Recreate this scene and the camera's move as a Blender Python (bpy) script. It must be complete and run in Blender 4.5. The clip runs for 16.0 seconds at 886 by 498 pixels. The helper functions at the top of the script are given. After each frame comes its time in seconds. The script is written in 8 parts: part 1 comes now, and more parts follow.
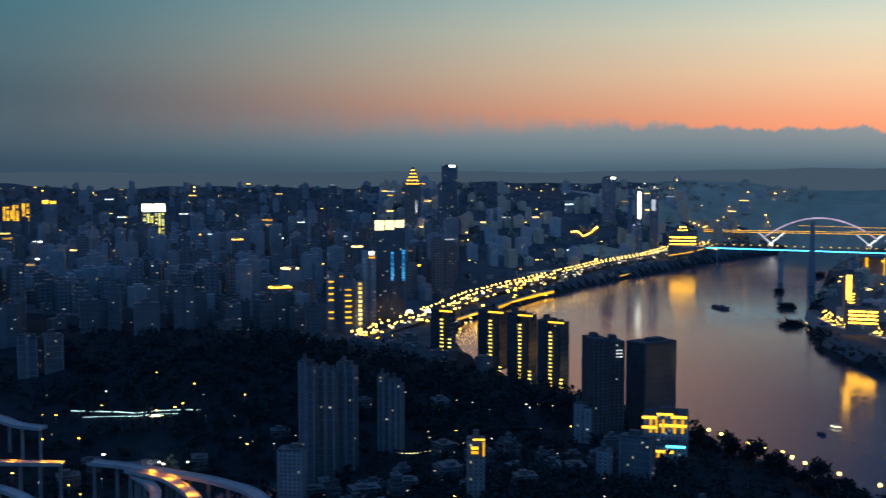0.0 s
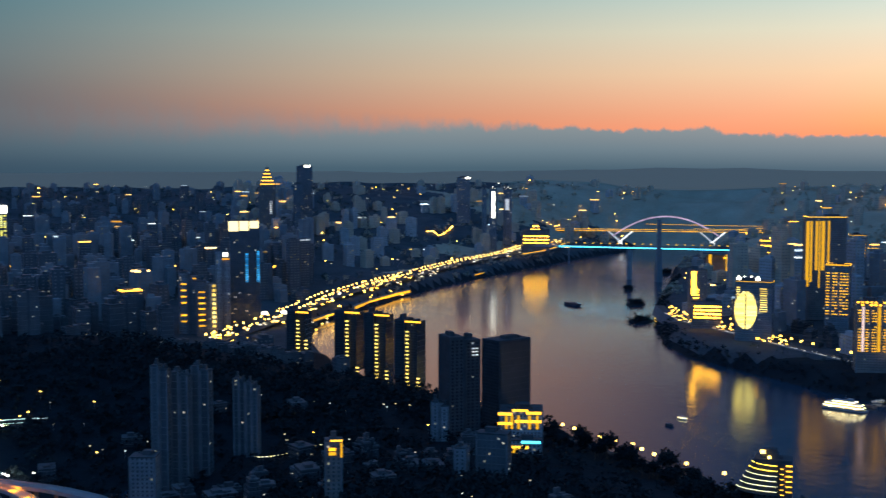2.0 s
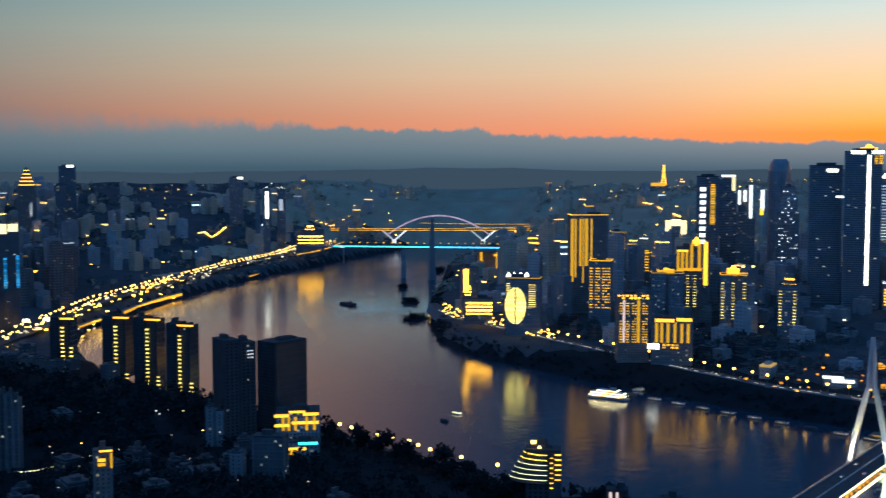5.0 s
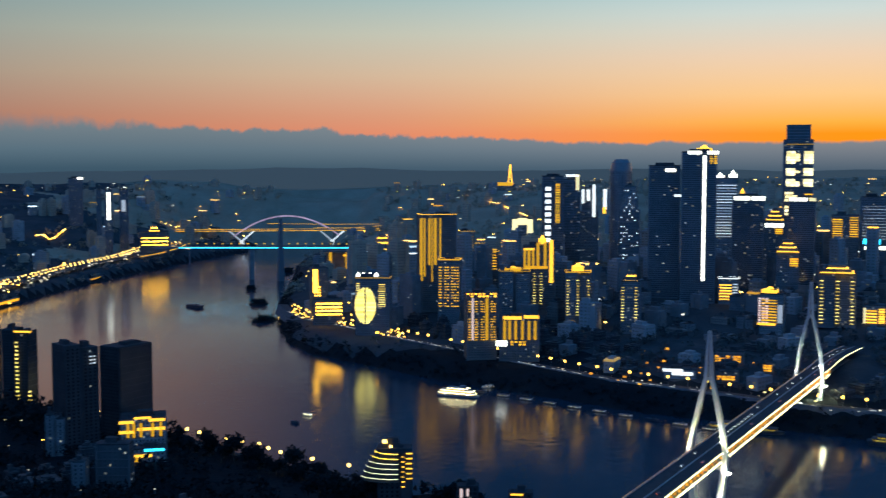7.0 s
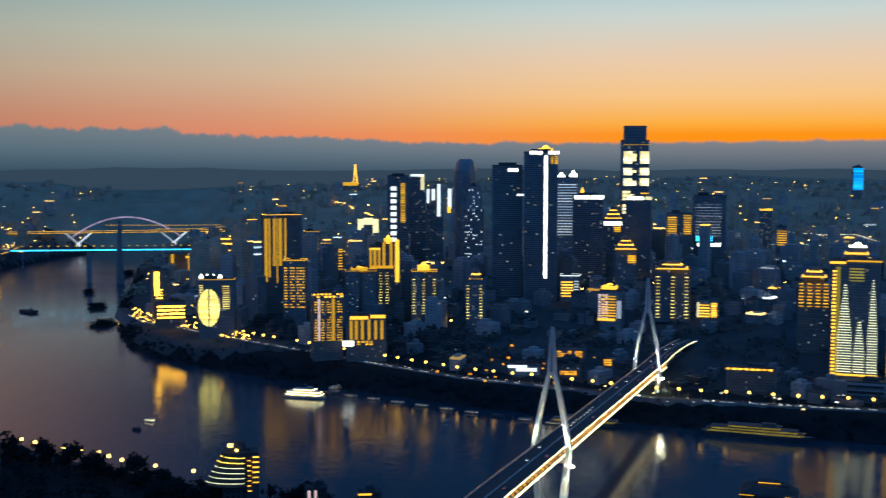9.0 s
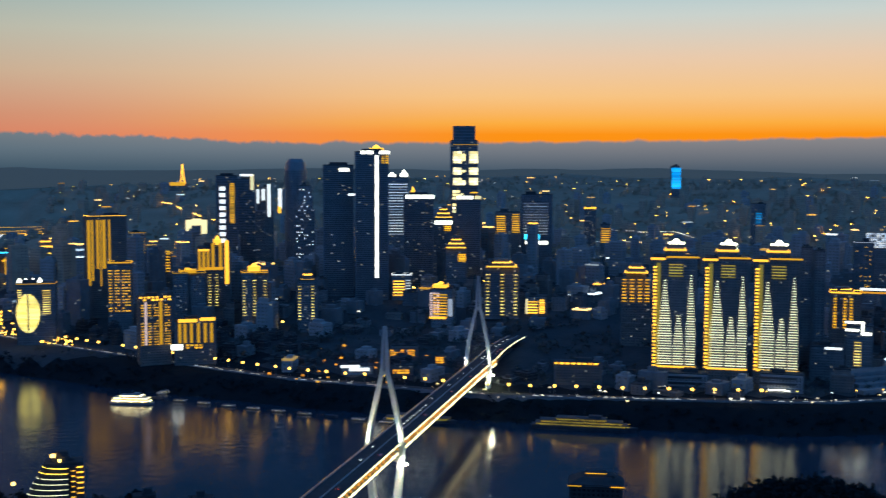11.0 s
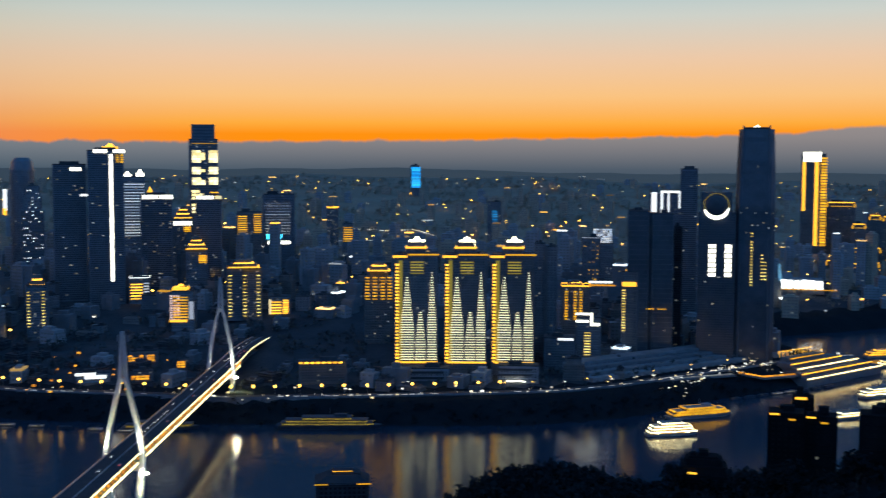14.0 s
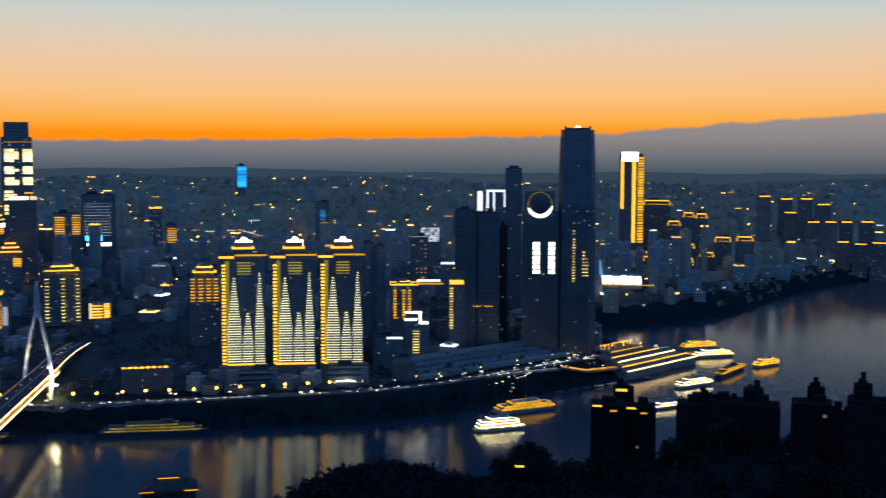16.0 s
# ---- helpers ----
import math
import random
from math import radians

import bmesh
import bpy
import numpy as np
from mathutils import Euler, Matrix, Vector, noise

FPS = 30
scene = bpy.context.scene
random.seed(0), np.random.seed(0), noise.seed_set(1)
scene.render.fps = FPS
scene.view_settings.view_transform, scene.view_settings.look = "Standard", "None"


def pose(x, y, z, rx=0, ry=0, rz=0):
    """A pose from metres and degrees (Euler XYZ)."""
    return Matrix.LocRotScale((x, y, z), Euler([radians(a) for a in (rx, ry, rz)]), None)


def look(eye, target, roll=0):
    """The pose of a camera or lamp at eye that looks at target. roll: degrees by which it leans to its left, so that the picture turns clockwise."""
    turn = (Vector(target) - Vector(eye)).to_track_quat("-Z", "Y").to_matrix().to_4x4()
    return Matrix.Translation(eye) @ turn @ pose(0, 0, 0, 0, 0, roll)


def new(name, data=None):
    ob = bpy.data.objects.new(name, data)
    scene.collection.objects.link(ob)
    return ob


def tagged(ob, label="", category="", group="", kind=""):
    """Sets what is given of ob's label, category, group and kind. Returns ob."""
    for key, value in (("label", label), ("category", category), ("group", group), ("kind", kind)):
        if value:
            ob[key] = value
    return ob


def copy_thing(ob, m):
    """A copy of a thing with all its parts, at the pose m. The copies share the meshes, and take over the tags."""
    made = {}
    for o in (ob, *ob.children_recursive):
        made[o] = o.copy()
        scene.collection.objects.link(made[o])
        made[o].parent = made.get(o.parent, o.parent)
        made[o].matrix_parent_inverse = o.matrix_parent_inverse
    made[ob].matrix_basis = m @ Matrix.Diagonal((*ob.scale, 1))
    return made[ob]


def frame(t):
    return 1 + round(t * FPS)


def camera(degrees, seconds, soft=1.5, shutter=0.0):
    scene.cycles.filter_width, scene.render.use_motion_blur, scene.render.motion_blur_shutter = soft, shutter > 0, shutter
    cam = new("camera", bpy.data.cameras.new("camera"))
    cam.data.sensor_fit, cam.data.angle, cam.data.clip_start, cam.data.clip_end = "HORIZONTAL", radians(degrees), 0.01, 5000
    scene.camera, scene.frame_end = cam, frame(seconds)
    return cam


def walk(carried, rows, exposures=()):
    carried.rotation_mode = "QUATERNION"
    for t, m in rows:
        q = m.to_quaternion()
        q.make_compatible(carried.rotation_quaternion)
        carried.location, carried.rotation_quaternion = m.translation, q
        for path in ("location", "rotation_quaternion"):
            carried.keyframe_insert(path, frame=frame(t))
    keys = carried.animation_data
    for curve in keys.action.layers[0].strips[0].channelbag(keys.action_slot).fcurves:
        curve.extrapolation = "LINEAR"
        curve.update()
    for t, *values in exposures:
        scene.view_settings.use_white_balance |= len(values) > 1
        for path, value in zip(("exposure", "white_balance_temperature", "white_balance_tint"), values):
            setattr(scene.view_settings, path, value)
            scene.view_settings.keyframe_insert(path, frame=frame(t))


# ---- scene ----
cam = camera(41.84, 16.0, soft=1.25, shutter=0.8)
PATH = [
    (0, pose(0, 0, 300, 85.700, 0.042, -0.000)),
    (0.5, pose(0, 0, 300, 85.700, 0.035, -1.767)),
    (1, pose(0, 0, 300, 85.700, 0.028, -3.526)),
    (1.5, pose(0, 0, 300, 85.700, 0.021, -5.319)),
    (2, pose(0, 0, 300, 85.700, 0.014, -7.127)),
    (2.5, pose(0, 0, 300, 85.700, 0.007, -8.942)),
    (3, pose(0, 0, 300, 85.700, -0.000, -10.784)),
    (3.5, pose(0, 0, 300, 85.700, -0.008, -12.646)),
    (4, pose(0, 0, 300, 85.700, -0.015, -14.520)),
    (6.5, pose(0, 0, 300, 85.700, -0.052, -23.839)),
    (7, pose(0, 0, 300, 85.700, -0.059, -25.707)),
    (7.5, pose(0, 0, 300, 85.700, -0.067, -27.568)),
    (8, pose(0, 0, 300, 85.700, -0.074, -29.421)),
    (10.5, pose(0, 0, 300, 85.700, -0.114, -39.556)),
    (11, pose(0, 0, 300, 85.700, -0.122, -41.663)),
    (11.5, pose(0, 0, 300, 85.700, -0.130, -43.785)),
    (12, pose(0, 0, 300, 85.700, -0.139, -45.880)),
    (12.5, pose(0, 0, 300, 85.700, -0.147, -48.006)),
    (13, pose(0, 0, 300, 85.700, -0.155, -50.119)),
    (13.5, pose(0, 0, 300, 85.700, -0.164, -52.240)),
    (14, pose(0, 0, 300, 85.700, -0.172, -54.353)),
    (14.5, pose(0, 0, 300, 85.700, -0.180, -56.475)),
    (15, pose(0, 0, 300, 85.700, -0.189, -58.609)),
    (15.5, pose(0, 0, 300, 85.700, -0.197, -60.735)),
    (16, pose(0, 0, 300, 85.700, -0.206, -62.844)),
]
walk(cam, PATH, [(0.0, 0.6, 6250, 4), (4.0, 0.46, 5950, 2), (6.5, 0.2, 5700, 0), (8.0, 0.1, 5650, 0), (10.5, 0.03, 5700, 1), (13.0, 0.04, 5950, 4), (16.0, 0.02, 6050, 5)])

# ---- dusk sky: low afterglow, a bank of cloud on the horizon, bright blue behind the camera ----
world = bpy.data.worlds.new("dusk_sky")
scene.world = world
world.use_nodes = True
WN, WL = world.node_tree.nodes, world.node_tree.links
WN.clear()


def wnode(kind, **kw):
    n = WN.new(kind)
    for k, v in kw.items():
        if k == "operation":
            n.operation = v
    return n


def wmath(op, a, b=None, c=None, clamp=False):
    n = WN.new("ShaderNodeMath")
    n.operation, n.use_clamp = op, clamp
    for i, v in enumerate((a, b, c)):
        if v is None:
            continue
        if isinstance(v, (int, float)):
            n.inputs[i].default_value = v
        else:
            WL.new(v, n.inputs[i])
    return n.outputs[0]


def wstep(v, lo, hi):
    n = WN.new("ShaderNodeMapRange")
    n.interpolation_type = "SMOOTHSTEP"
    WL.new(v, n.inputs[0])
    for i, e in ((1, lo), (2, hi)):
        if isinstance(e, (int, float)):
            n.inputs[i].default_value = e
        else:
            WL.new(e, n.inputs[i])
    return n.outputs[0]


def wramp(v, stops):
    n = WN.new("ShaderNodeValToRGB")
    WL.new(v, n.inputs[0])
    el = n.color_ramp.elements
    while len(el) < len(stops):
        el.new(0.5)
    for e, (p, c) in zip(el, stops):
        e.position, e.color = p, (*c, 1)
    return n.outputs[0]


def wmix(f, a, b):
    n = WN.new("ShaderNodeMix")
    n.data_type = "RGBA"
    WL.new(f, n.inputs[0])
    for i, v in ((6, a), (7, b)):
        if isinstance(v, tuple):
            n.inputs[i].default_value = (*v, 1)
        else:
            WL.new(v, n.inputs[i])
    return n.outputs[2]


def srgb(r, g, b):
    return tuple(((v / 255 + 0.055) / 1.055) ** 2.4 if v > 10 else v / 255 / 12.92 for v in (r, g, b))


coord = WN.new("ShaderNodeTexCoord")
split = WN.new("ShaderNodeSeparateXYZ")
WL.new(coord.outputs["Generated"], split.inputs[0])
DX, DY, DZ = split.outputs
bearing = wmath("MULTIPLY", wmath("ARCTAN2", DX, DY), 57.29578)      # degrees from +y towards +x
rise = wmath("MULTIPLY", wmath("ARCSINE", DZ), 57.29578)             # degrees above the horizon
up = wmath("DIVIDE", wmath("ADD", rise, 2.0), 22.0, clamp=True)      # -2 to 20 degrees as 0 to 1


def at_rise(d):
    return (d + 2.0) / 22.0


cold = wramp(up, [(0, srgb(38, 54, 72)), (at_rise(0.0), srgb(43, 61, 79)), (at_rise(2.0), srgb(57, 77, 91)), (at_rise(5), srgb(73, 98, 109)),
                  (at_rise(8), srgb(63, 104, 118)), (1, srgb(41, 73, 91))])
pink = wramp(up, [(0, srgb(114, 95, 95)), (at_rise(1.0), srgb(237, 135, 98)), (at_rise(2.2), srgb(228, 152, 116)), (at_rise(4.2), srgb(222, 182, 148)),
                  (at_rise(6.2), srgb(205, 194, 171)), (at_rise(8.2), srgb(171, 186, 180)), (at_rise(10), srgb(220, 178, 154)), (at_rise(13.5), srgb(205, 161, 142)), (1, srgb(117, 114, 129))])
gold = wramp(up, [(0, srgb(255, 136, 6)), (at_rise(1.35), srgb(255, 142, 8)), (at_rise(1.9), srgb(255, 168, 56)), (at_rise(3.2), srgb(251, 190, 122)),
                  (at_rise(5.0), srgb(238, 196, 160)), (at_rise(7.0), srgb(208, 204, 192)), (at_rise(8.4), srgb(180, 196, 196)), (at_rise(12), srgb(146, 164, 172)), (1, srgb(80, 108, 142))])
glow_sky = wmix(wstep(bearing, 20.0, 46.0), pink, gold)
glow_sky = wmix(wstep(bearing, 74.0, 130.0), glow_sky, pink)
clear = wmix(wstep(bearing, -24.0, 22.0), cold, glow_sky)
# ragged top of the cloud bank
place = WN.new("ShaderNodeCombineXYZ")
WL.new(bearing, place.inputs[0])
WL.new(wmath("MULTIPLY", rise, 0.6), place.inputs[1])
ragged = WN.new("ShaderNodeTexNoise")
WL.new(place.outputs[0], ragged.inputs["Vector"])
for key, value in (("Scale", 0.62), ("Detail", 8.0), ("Roughness", 0.68)):
    ragged.inputs[key].default_value = value
bank_ramp = wramp(wmath("DIVIDE", wmath("ADD", bearing, 10.0), 100.0, clamp=True),
                  [(0.0, (0.70,) * 3), (0.18, (0.60,) * 3), (0.30, (0.50,) * 3), (0.40, (0.34,) * 3), (0.52, (0.31,) * 3), (0.70, (0.37,) * 3), (0.80, (0.45,) * 3), (0.88, (0.66,) * 3), (1.0, (0.9,) * 3)])
bank = wmath("MULTIPLY", bank_ramp, 3.0)
jag = wmath("ADD", 0.4, wmath("MULTIPLY", wstep(bearing, 44.0, 20.0), 0.8))
edge = wmath("ADD", bank, wmath("MULTIPLY", wmath("MULTIPLY", wmath("SUBTRACT", ragged.outputs[0], 0.5), jag), 1.3))
cloud_colour = wmix(wstep(bearing, 5.0, 60.0), wramp(up, [(0, srgb(56, 76, 94)), (at_rise(-0.3), srgb(72, 92, 106)), (at_rise(0.6), srgb(102, 118, 128)), (at_rise(2.0), srgb(134, 138, 140))]),
                    wramp(up, [(0, srgb(60, 72, 86)), (at_rise(-0.4), srgb(78, 88, 100)), (at_rise(0.4), srgb(116, 114, 118)), (at_rise(1.2), srgb(142, 132, 130)), (at_rise(2.4), srgb(160, 144, 140))]))
cloud_colour = wmix(wstep(bearing, -24.0, 8.0), wramp(up, [(0, srgb(46, 66, 84)), (at_rise(0.0), srgb(54, 72, 88)), (at_rise(2.4), srgb(84, 100, 108))]), cloud_colour)
fade = wmath("ADD", 0.1, wmath("MULTIPLY", wstep(bearing, 16.0, -16.0), 1.6))
sky_colour = wmix(wstep(rise, wmath("SUBTRACT", edge, fade), wmath("ADD", edge, fade)), cloud_colour, clear)
# above view, pink or slate put in to tint the river, then deep blue
high = wmix(wstep(bearing, 4.0, 24.0), srgb(232, 172, 142), srgb(36, 62, 92))
sky_colour = wmix(wstep(rise, 7.7, 9.2), sky_colour, high)
sky_colour = wmix(wstep(rise, 15.0, 38.0), sky_colour, srgb(58, 104, 158))
away = wmath("ABSOLUTE", wmath("SUBTRACT", bearing, 44.0))
away = wmath("MINIMUM", away, wmath("SUBTRACT", 360.0, away))
# bright blue put behind the camera to light the facades
sky_colour = wmix(wstep(away, 66.0, 130.0), sky_colour, srgb(80, 137, 210))
veil = wmath("ADD", 0.79, wmath("MULTIPLY", wstep(bearing, 8.0, 40.0), 0.22))                # thinner afterglow away from the sunset
dim = WN.new("ShaderNodeMix")
dim.data_type, dim.blend_type = "RGBA", "MULTIPLY"
dim.inputs[0].default_value = 1.0
WL.new(sky_colour, dim.inputs[6])
WL.new(veil, dim.inputs[7])
sky_colour = dim.outputs[2]
air = WN.new("ShaderNodeTexSky")
air.sky_type, air.sun_disc = "NISHITA", False
air.sun_elevation, air.sun_rotation = radians(-3.0), radians(44)
total = WN.new("ShaderNodeMix")
total.data_type, total.blend_type = "RGBA", "ADD"
total.inputs[0].default_value = 0.02
WL.new(sky_colour, total.inputs[6])
WL.new(air.outputs[0], total.inputs[7])
back = WN.new("ShaderNodeBackground")
back.inputs[1].default_value = 1.0
WL.new(total.outputs[2], back.inputs[0])
WL.new(back.outputs[0], WN.new("ShaderNodeOutputWorld").inputs[0])

# ---- materials ----
MATS = {}


def surface(name, low, high, rough=0.8, metal=0.0, size=8.0, bump=0.3, grain=0.0, spec=0.4):
    """A surface whose colour drifts between two tones at two scales, with fine relief."""
    m = bpy.data.materials.new(name)
    m.use_nodes = True
    nt = m.node_tree
    b = nt.nodes["Principled BSDF"]
    geo = nt.nodes.new("ShaderNodeNewGeometry")
    big, fine = nt.nodes.new("ShaderNodeTexNoise"), nt.nodes.new("ShaderNodeTexNoise")
    for n, s, det in ((big, 1.0 / size, 5), (fine, 9.0 / size, 4)):
        nt.links.new(geo.outputs["Position"], n.inputs["Vector"])
        n.inputs["Scale"].default_value, n.inputs["Detail"].default_value = s, det
    info = nt.nodes.new("ShaderNodeObjectInfo")
    mixv = nt.nodes.new("ShaderNodeMath")
    mixv.operation = "MULTIPLY_ADD"
    nt.links.new(fine.outputs[0], mixv.inputs[0])
    mixv.inputs[1].default_value = 0.5
    half = nt.nodes.new("ShaderNodeMath")
    half.operation = "MULTIPLY_ADD"
    nt.links.new(big.outputs[0], half.inputs[0])
    half.inputs[1].default_value = 1.1
    rnd = nt.nodes.new("ShaderNodeMath")
    rnd.operation = "MULTIPLY_ADD"
    nt.links.new(info.outputs["Random"], rnd.inputs[0])
    rnd.inputs[1].default_value, rnd.inputs[2].default_value = grain, -0.3 - grain / 2
    nt.links.new(rnd.outputs[0], half.inputs[2])
    nt.links.new(half.outputs[0], mixv.inputs[2])
    ramp = nt.nodes.new("ShaderNodeValToRGB")
    nt.links.new(mixv.outputs[0], ramp.inputs[0])
    ramp.color_ramp.elements[0].position, ramp.color_ramp.elements[1].position = 0.2, 0.85
    ramp.color_ramp.elements[0].color, ramp.color_ramp.elements[1].color = (*low, 1), (*high, 1)
    nt.links.new(ramp.outputs[0], b.inputs["Base Color"])
    bp = nt.nodes.new("ShaderNodeBump")
    bp.inputs["Strength"].default_value, bp.inputs["Distance"].default_value = bump, size * 0.02
    nt.links.new(fine.outputs[0], bp.inputs["Height"])
    nt.links.new(bp.outputs[0], b.inputs["Normal"])
    b.inputs["Roughness"].default_value, b.inputs["Metallic"].default_value = rough, metal
    b.inputs["Specular IOR Level"].default_value = spec
    MATS[name] = m
    return m


def lamp_mat(name, colour, power, colour2=None, spread=0.5):
    """A lit surface: each loose piece of a mesh gives a little more or less light, between two hues."""
    m = bpy.data.materials.new(name)
    m.use_nodes = True
    nt = m.node_tree
    b = nt.nodes["Principled BSDF"]
    geo = nt.nodes.new("ShaderNodeNewGeometry")
    ramp = nt.nodes.new("ShaderNodeValToRGB")
    nt.links.new(geo.outputs["Random Per Island"], ramp.inputs[0])
    ramp.color_ramp.elements[0].color, ramp.color_ramp.elements[1].color = (*colour, 1), (*(colour2 or colour), 1)
    k = nt.nodes.new("ShaderNodeMath")
    k.operation = "MULTIPLY_ADD"
    frac = nt.nodes.new("ShaderNodeMath")
    frac.operation = "FRACT"
    seven = nt.nodes.new("ShaderNodeMath")
    seven.operation = "MULTIPLY"
    seven.inputs[1].default_value = 7.31
    nt.links.new(geo.outputs["Random Per Island"], seven.inputs[0])
    nt.links.new(seven.outputs[0], frac.inputs[0])
    nt.links.new(frac.outputs[0], k.inputs[0])
    k.inputs[1].default_value, k.inputs[2].default_value = power * spread * 2, power * (1 - spread)
    nt.links.new(ramp.outputs[0], b.inputs["Emission Color"])
    nt.links.new(k.outputs[0], b.inputs["Emission Strength"])
    b.inputs["Base Color"].default_value = (*[0.5 * c for c in colour], 1)
    b.inputs["Roughness"].default_value = 0.4
    MATS[name] = m
    return m


surface("concrete", (0.15, 0.158, 0.165), (0.27, 0.27, 0.267), 0.85, size=14, grain=0.6)
surface("pale_tile", (0.21, 0.217, 0.224), (0.364, 0.364, 0.357), 0.7, size=16, grain=0.5)
# Wall colour of the farthest buildings, paled in place of haze.
surface("hazed_render", (0.39, 0.312, 0.226), (0.546, 0.445, 0.335), 0.8, size=18, grain=0.6, spec=0.04)
surface("dark_render", (0.04, 0.045, 0.05), (0.075, 0.0775, 0.0813), 0.85, size=12, grain=0.4, spec=0.1)
# Darker copy of dark_render: shade put into the colour of near hillside towers.
surface("silhouette_render", (0.009, 0.011, 0.013), (0.02, 0.021, 0.023), 0.9, size=12, grain=0.4, spec=0.04)
# Far ground: pale base colour stands for the haze over it.
surface("hazed_ground", (0.281, 0.218, 0.148), (0.406, 0.328, 0.234), 0.9, size=90, bump=0.5, spec=0.04)
surface("brown_tile", (0.14, 0.126, 0.112), (0.266, 0.231, 0.203), 0.75, size=12, grain=0.6)
surface("curtain_wall", (0.056, 0.0672, 0.0784), (0.112, 0.123, 0.137), 0.25, metal=0.0, size=20, bump=0.05, spec=0.8)
surface("window_glass", (0.03, 0.034, 0.04), (0.06, 0.065, 0.07), 0.3, size=10, bump=0.02, grain=0.5, spec=0.7)
# Window glass blackened so that panes stay unseen on dark towers.
surface("dark_glass", (0.004, 0.005, 0.006), (0.012, 0.012, 0.013), 0.45, size=10, bump=0.02, spec=0.2)
surface("roof_felt", (0.035, 0.0378, 0.042), (0.098, 0.098, 0.098), 0.9, size=6, grain=0.4)
surface("slab_edge", (0.102, 0.102, 0.105), (0.187, 0.187, 0.187), 0.8, size=9, grain=0.3)
surface("steel", (0.16, 0.17, 0.18), (0.30, 0.31, 0.32), 0.45, metal=0.6, size=5)
surface("bridge_paint", (0.338, 0.338, 0.325), (0.494, 0.488, 0.468), 0.55, size=7)
surface("asphalt", (0.035, 0.035, 0.038), (0.07, 0.07, 0.07), 0.9, size=6)
surface("stone", (0.117, 0.127, 0.137), (0.221, 0.227, 0.231), 0.9, size=10, bump=0.6, spec=0.04)
surface("pale_concrete", (0.165, 0.162, 0.162), (0.27, 0.262, 0.255), 0.85, size=9, grain=0.2)
# Grey tile coloured darker, mainly for blocks away from the sunset.
surface("dimmed_grey_tile", (0.0605, 0.066, 0.0726), (0.11, 0.116, 0.119), 0.75, size=14, grain=0.6)
surface("flank_glass", (0.03, 0.036, 0.042), (0.055, 0.06, 0.066), 0.16, size=24, bump=0.04, spec=0.9)
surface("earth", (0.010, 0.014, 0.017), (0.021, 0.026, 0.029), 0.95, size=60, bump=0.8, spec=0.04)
surface("leaf", (0.009, 0.014, 0.016), (0.021, 0.027, 0.028), 0.85, size=3, bump=0.4, grain=0.5, spec=0.04)
# Lighter copy of leaf for far slopes and the night-side woods.
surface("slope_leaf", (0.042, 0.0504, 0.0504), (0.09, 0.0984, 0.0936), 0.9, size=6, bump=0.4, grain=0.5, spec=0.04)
# Tone between the dark earth and the far ground.
surface("mid_tone_ground", (0.04, 0.046, 0.052), (0.085, 0.09, 0.092), 0.95, size=50, bump=0.6, spec=0.04)
# Curtain wall paled for haze, used on the more distant towers.
surface("hazed_curtain_wall", (0.11, 0.125, 0.14), (0.21, 0.22, 0.235), 0.3, size=20, bump=0.05, spec=0.8)
# Window colour paled for haze, close to the far walls.
surface("hazed_window", (0.15, 0.14, 0.13), (0.24, 0.22, 0.20), 0.5, size=10, bump=0.02, spec=0.3)
# Leaf colour paled to stand for distance haze.
surface("hazed_leaf", (0.25, 0.203, 0.14), (0.359, 0.296, 0.211), 0.9, size=30, bump=0.3, grain=0.4, spec=0.04)
surface("bark", (0.05, 0.04, 0.03), (0.11, 0.09, 0.07), 0.95, size=1)
surface("ship_paint", (0.22, 0.22, 0.23), (0.34, 0.34, 0.34), 0.5, size=6)
surface("ship_hull", (0.03, 0.035, 0.05), (0.09, 0.09, 0.10), 0.5, size=6)
surface("car_paint", (0.05, 0.05, 0.06), (0.4, 0.4, 0.4), 0.3, size=30, grain=1.0)
surface("far_hill", (0.03, 0.04, 0.05), (0.07, 0.08, 0.09), 0.95, size=300, bump=0.2)
GOLD, AMBER, WARM, WHITE = (1.0, 0.56, 0.04), (1.0, 0.33, 0.012), (1.0, 0.78, 0.36), (0.95, 0.97, 1.0)
lamp_mat("gold", (1.0, 0.49, 0.016), 1.0, (1.0, 0.42, 0.01), 0.45)
# Also stands for floodlight on facades and columns, which glow themselves.
lamp_mat("gold_strip", (1.0, 0.5, 0.014), 0.75, (1.0, 0.42, 0.01), 0.4)
lamp_mat("lamp_express", (1.0, 0.5, 0.06), 7.0, (1.0, 0.58, 0.14), 0.5)
lamp_mat("gold_soft", (1.0, 0.54, 0.02), 0.75, (1.0, 0.42, 0.01), 0.6)
lamp_mat("gold_bright", (1.0, 0.51, 0.04), 2.0, (1.0, 0.44, 0.02), 0.4)
lamp_mat("river_gold", (1.0, 0.5, 0.03), 7.0, (1.0, 0.44, 0.02), 0.4)
lamp_mat("amber", AMBER, 1.0, (1.0, 0.42, 0.02), 0.5)
lamp_mat("warm", (1.0, 0.74, 0.24), 1.2, (1.0, 0.86, 0.55), 0.5)
lamp_mat("white", WHITE, 1.5, (1.0, 0.93, 0.8), 0.4)
lamp_mat("white_bright", (1.0, 0.95, 0.84), 3.2, (1.0, 0.88, 0.62), 0.4)
lamp_mat("white_soft", (0.75, 0.85, 1.0), 0.55, (1.0, 0.9, 0.75), 0.7)
lamp_mat("blue", (0.03, 0.36, 0.95), 1.1, (0.06, 0.5, 0.9), 0.5)
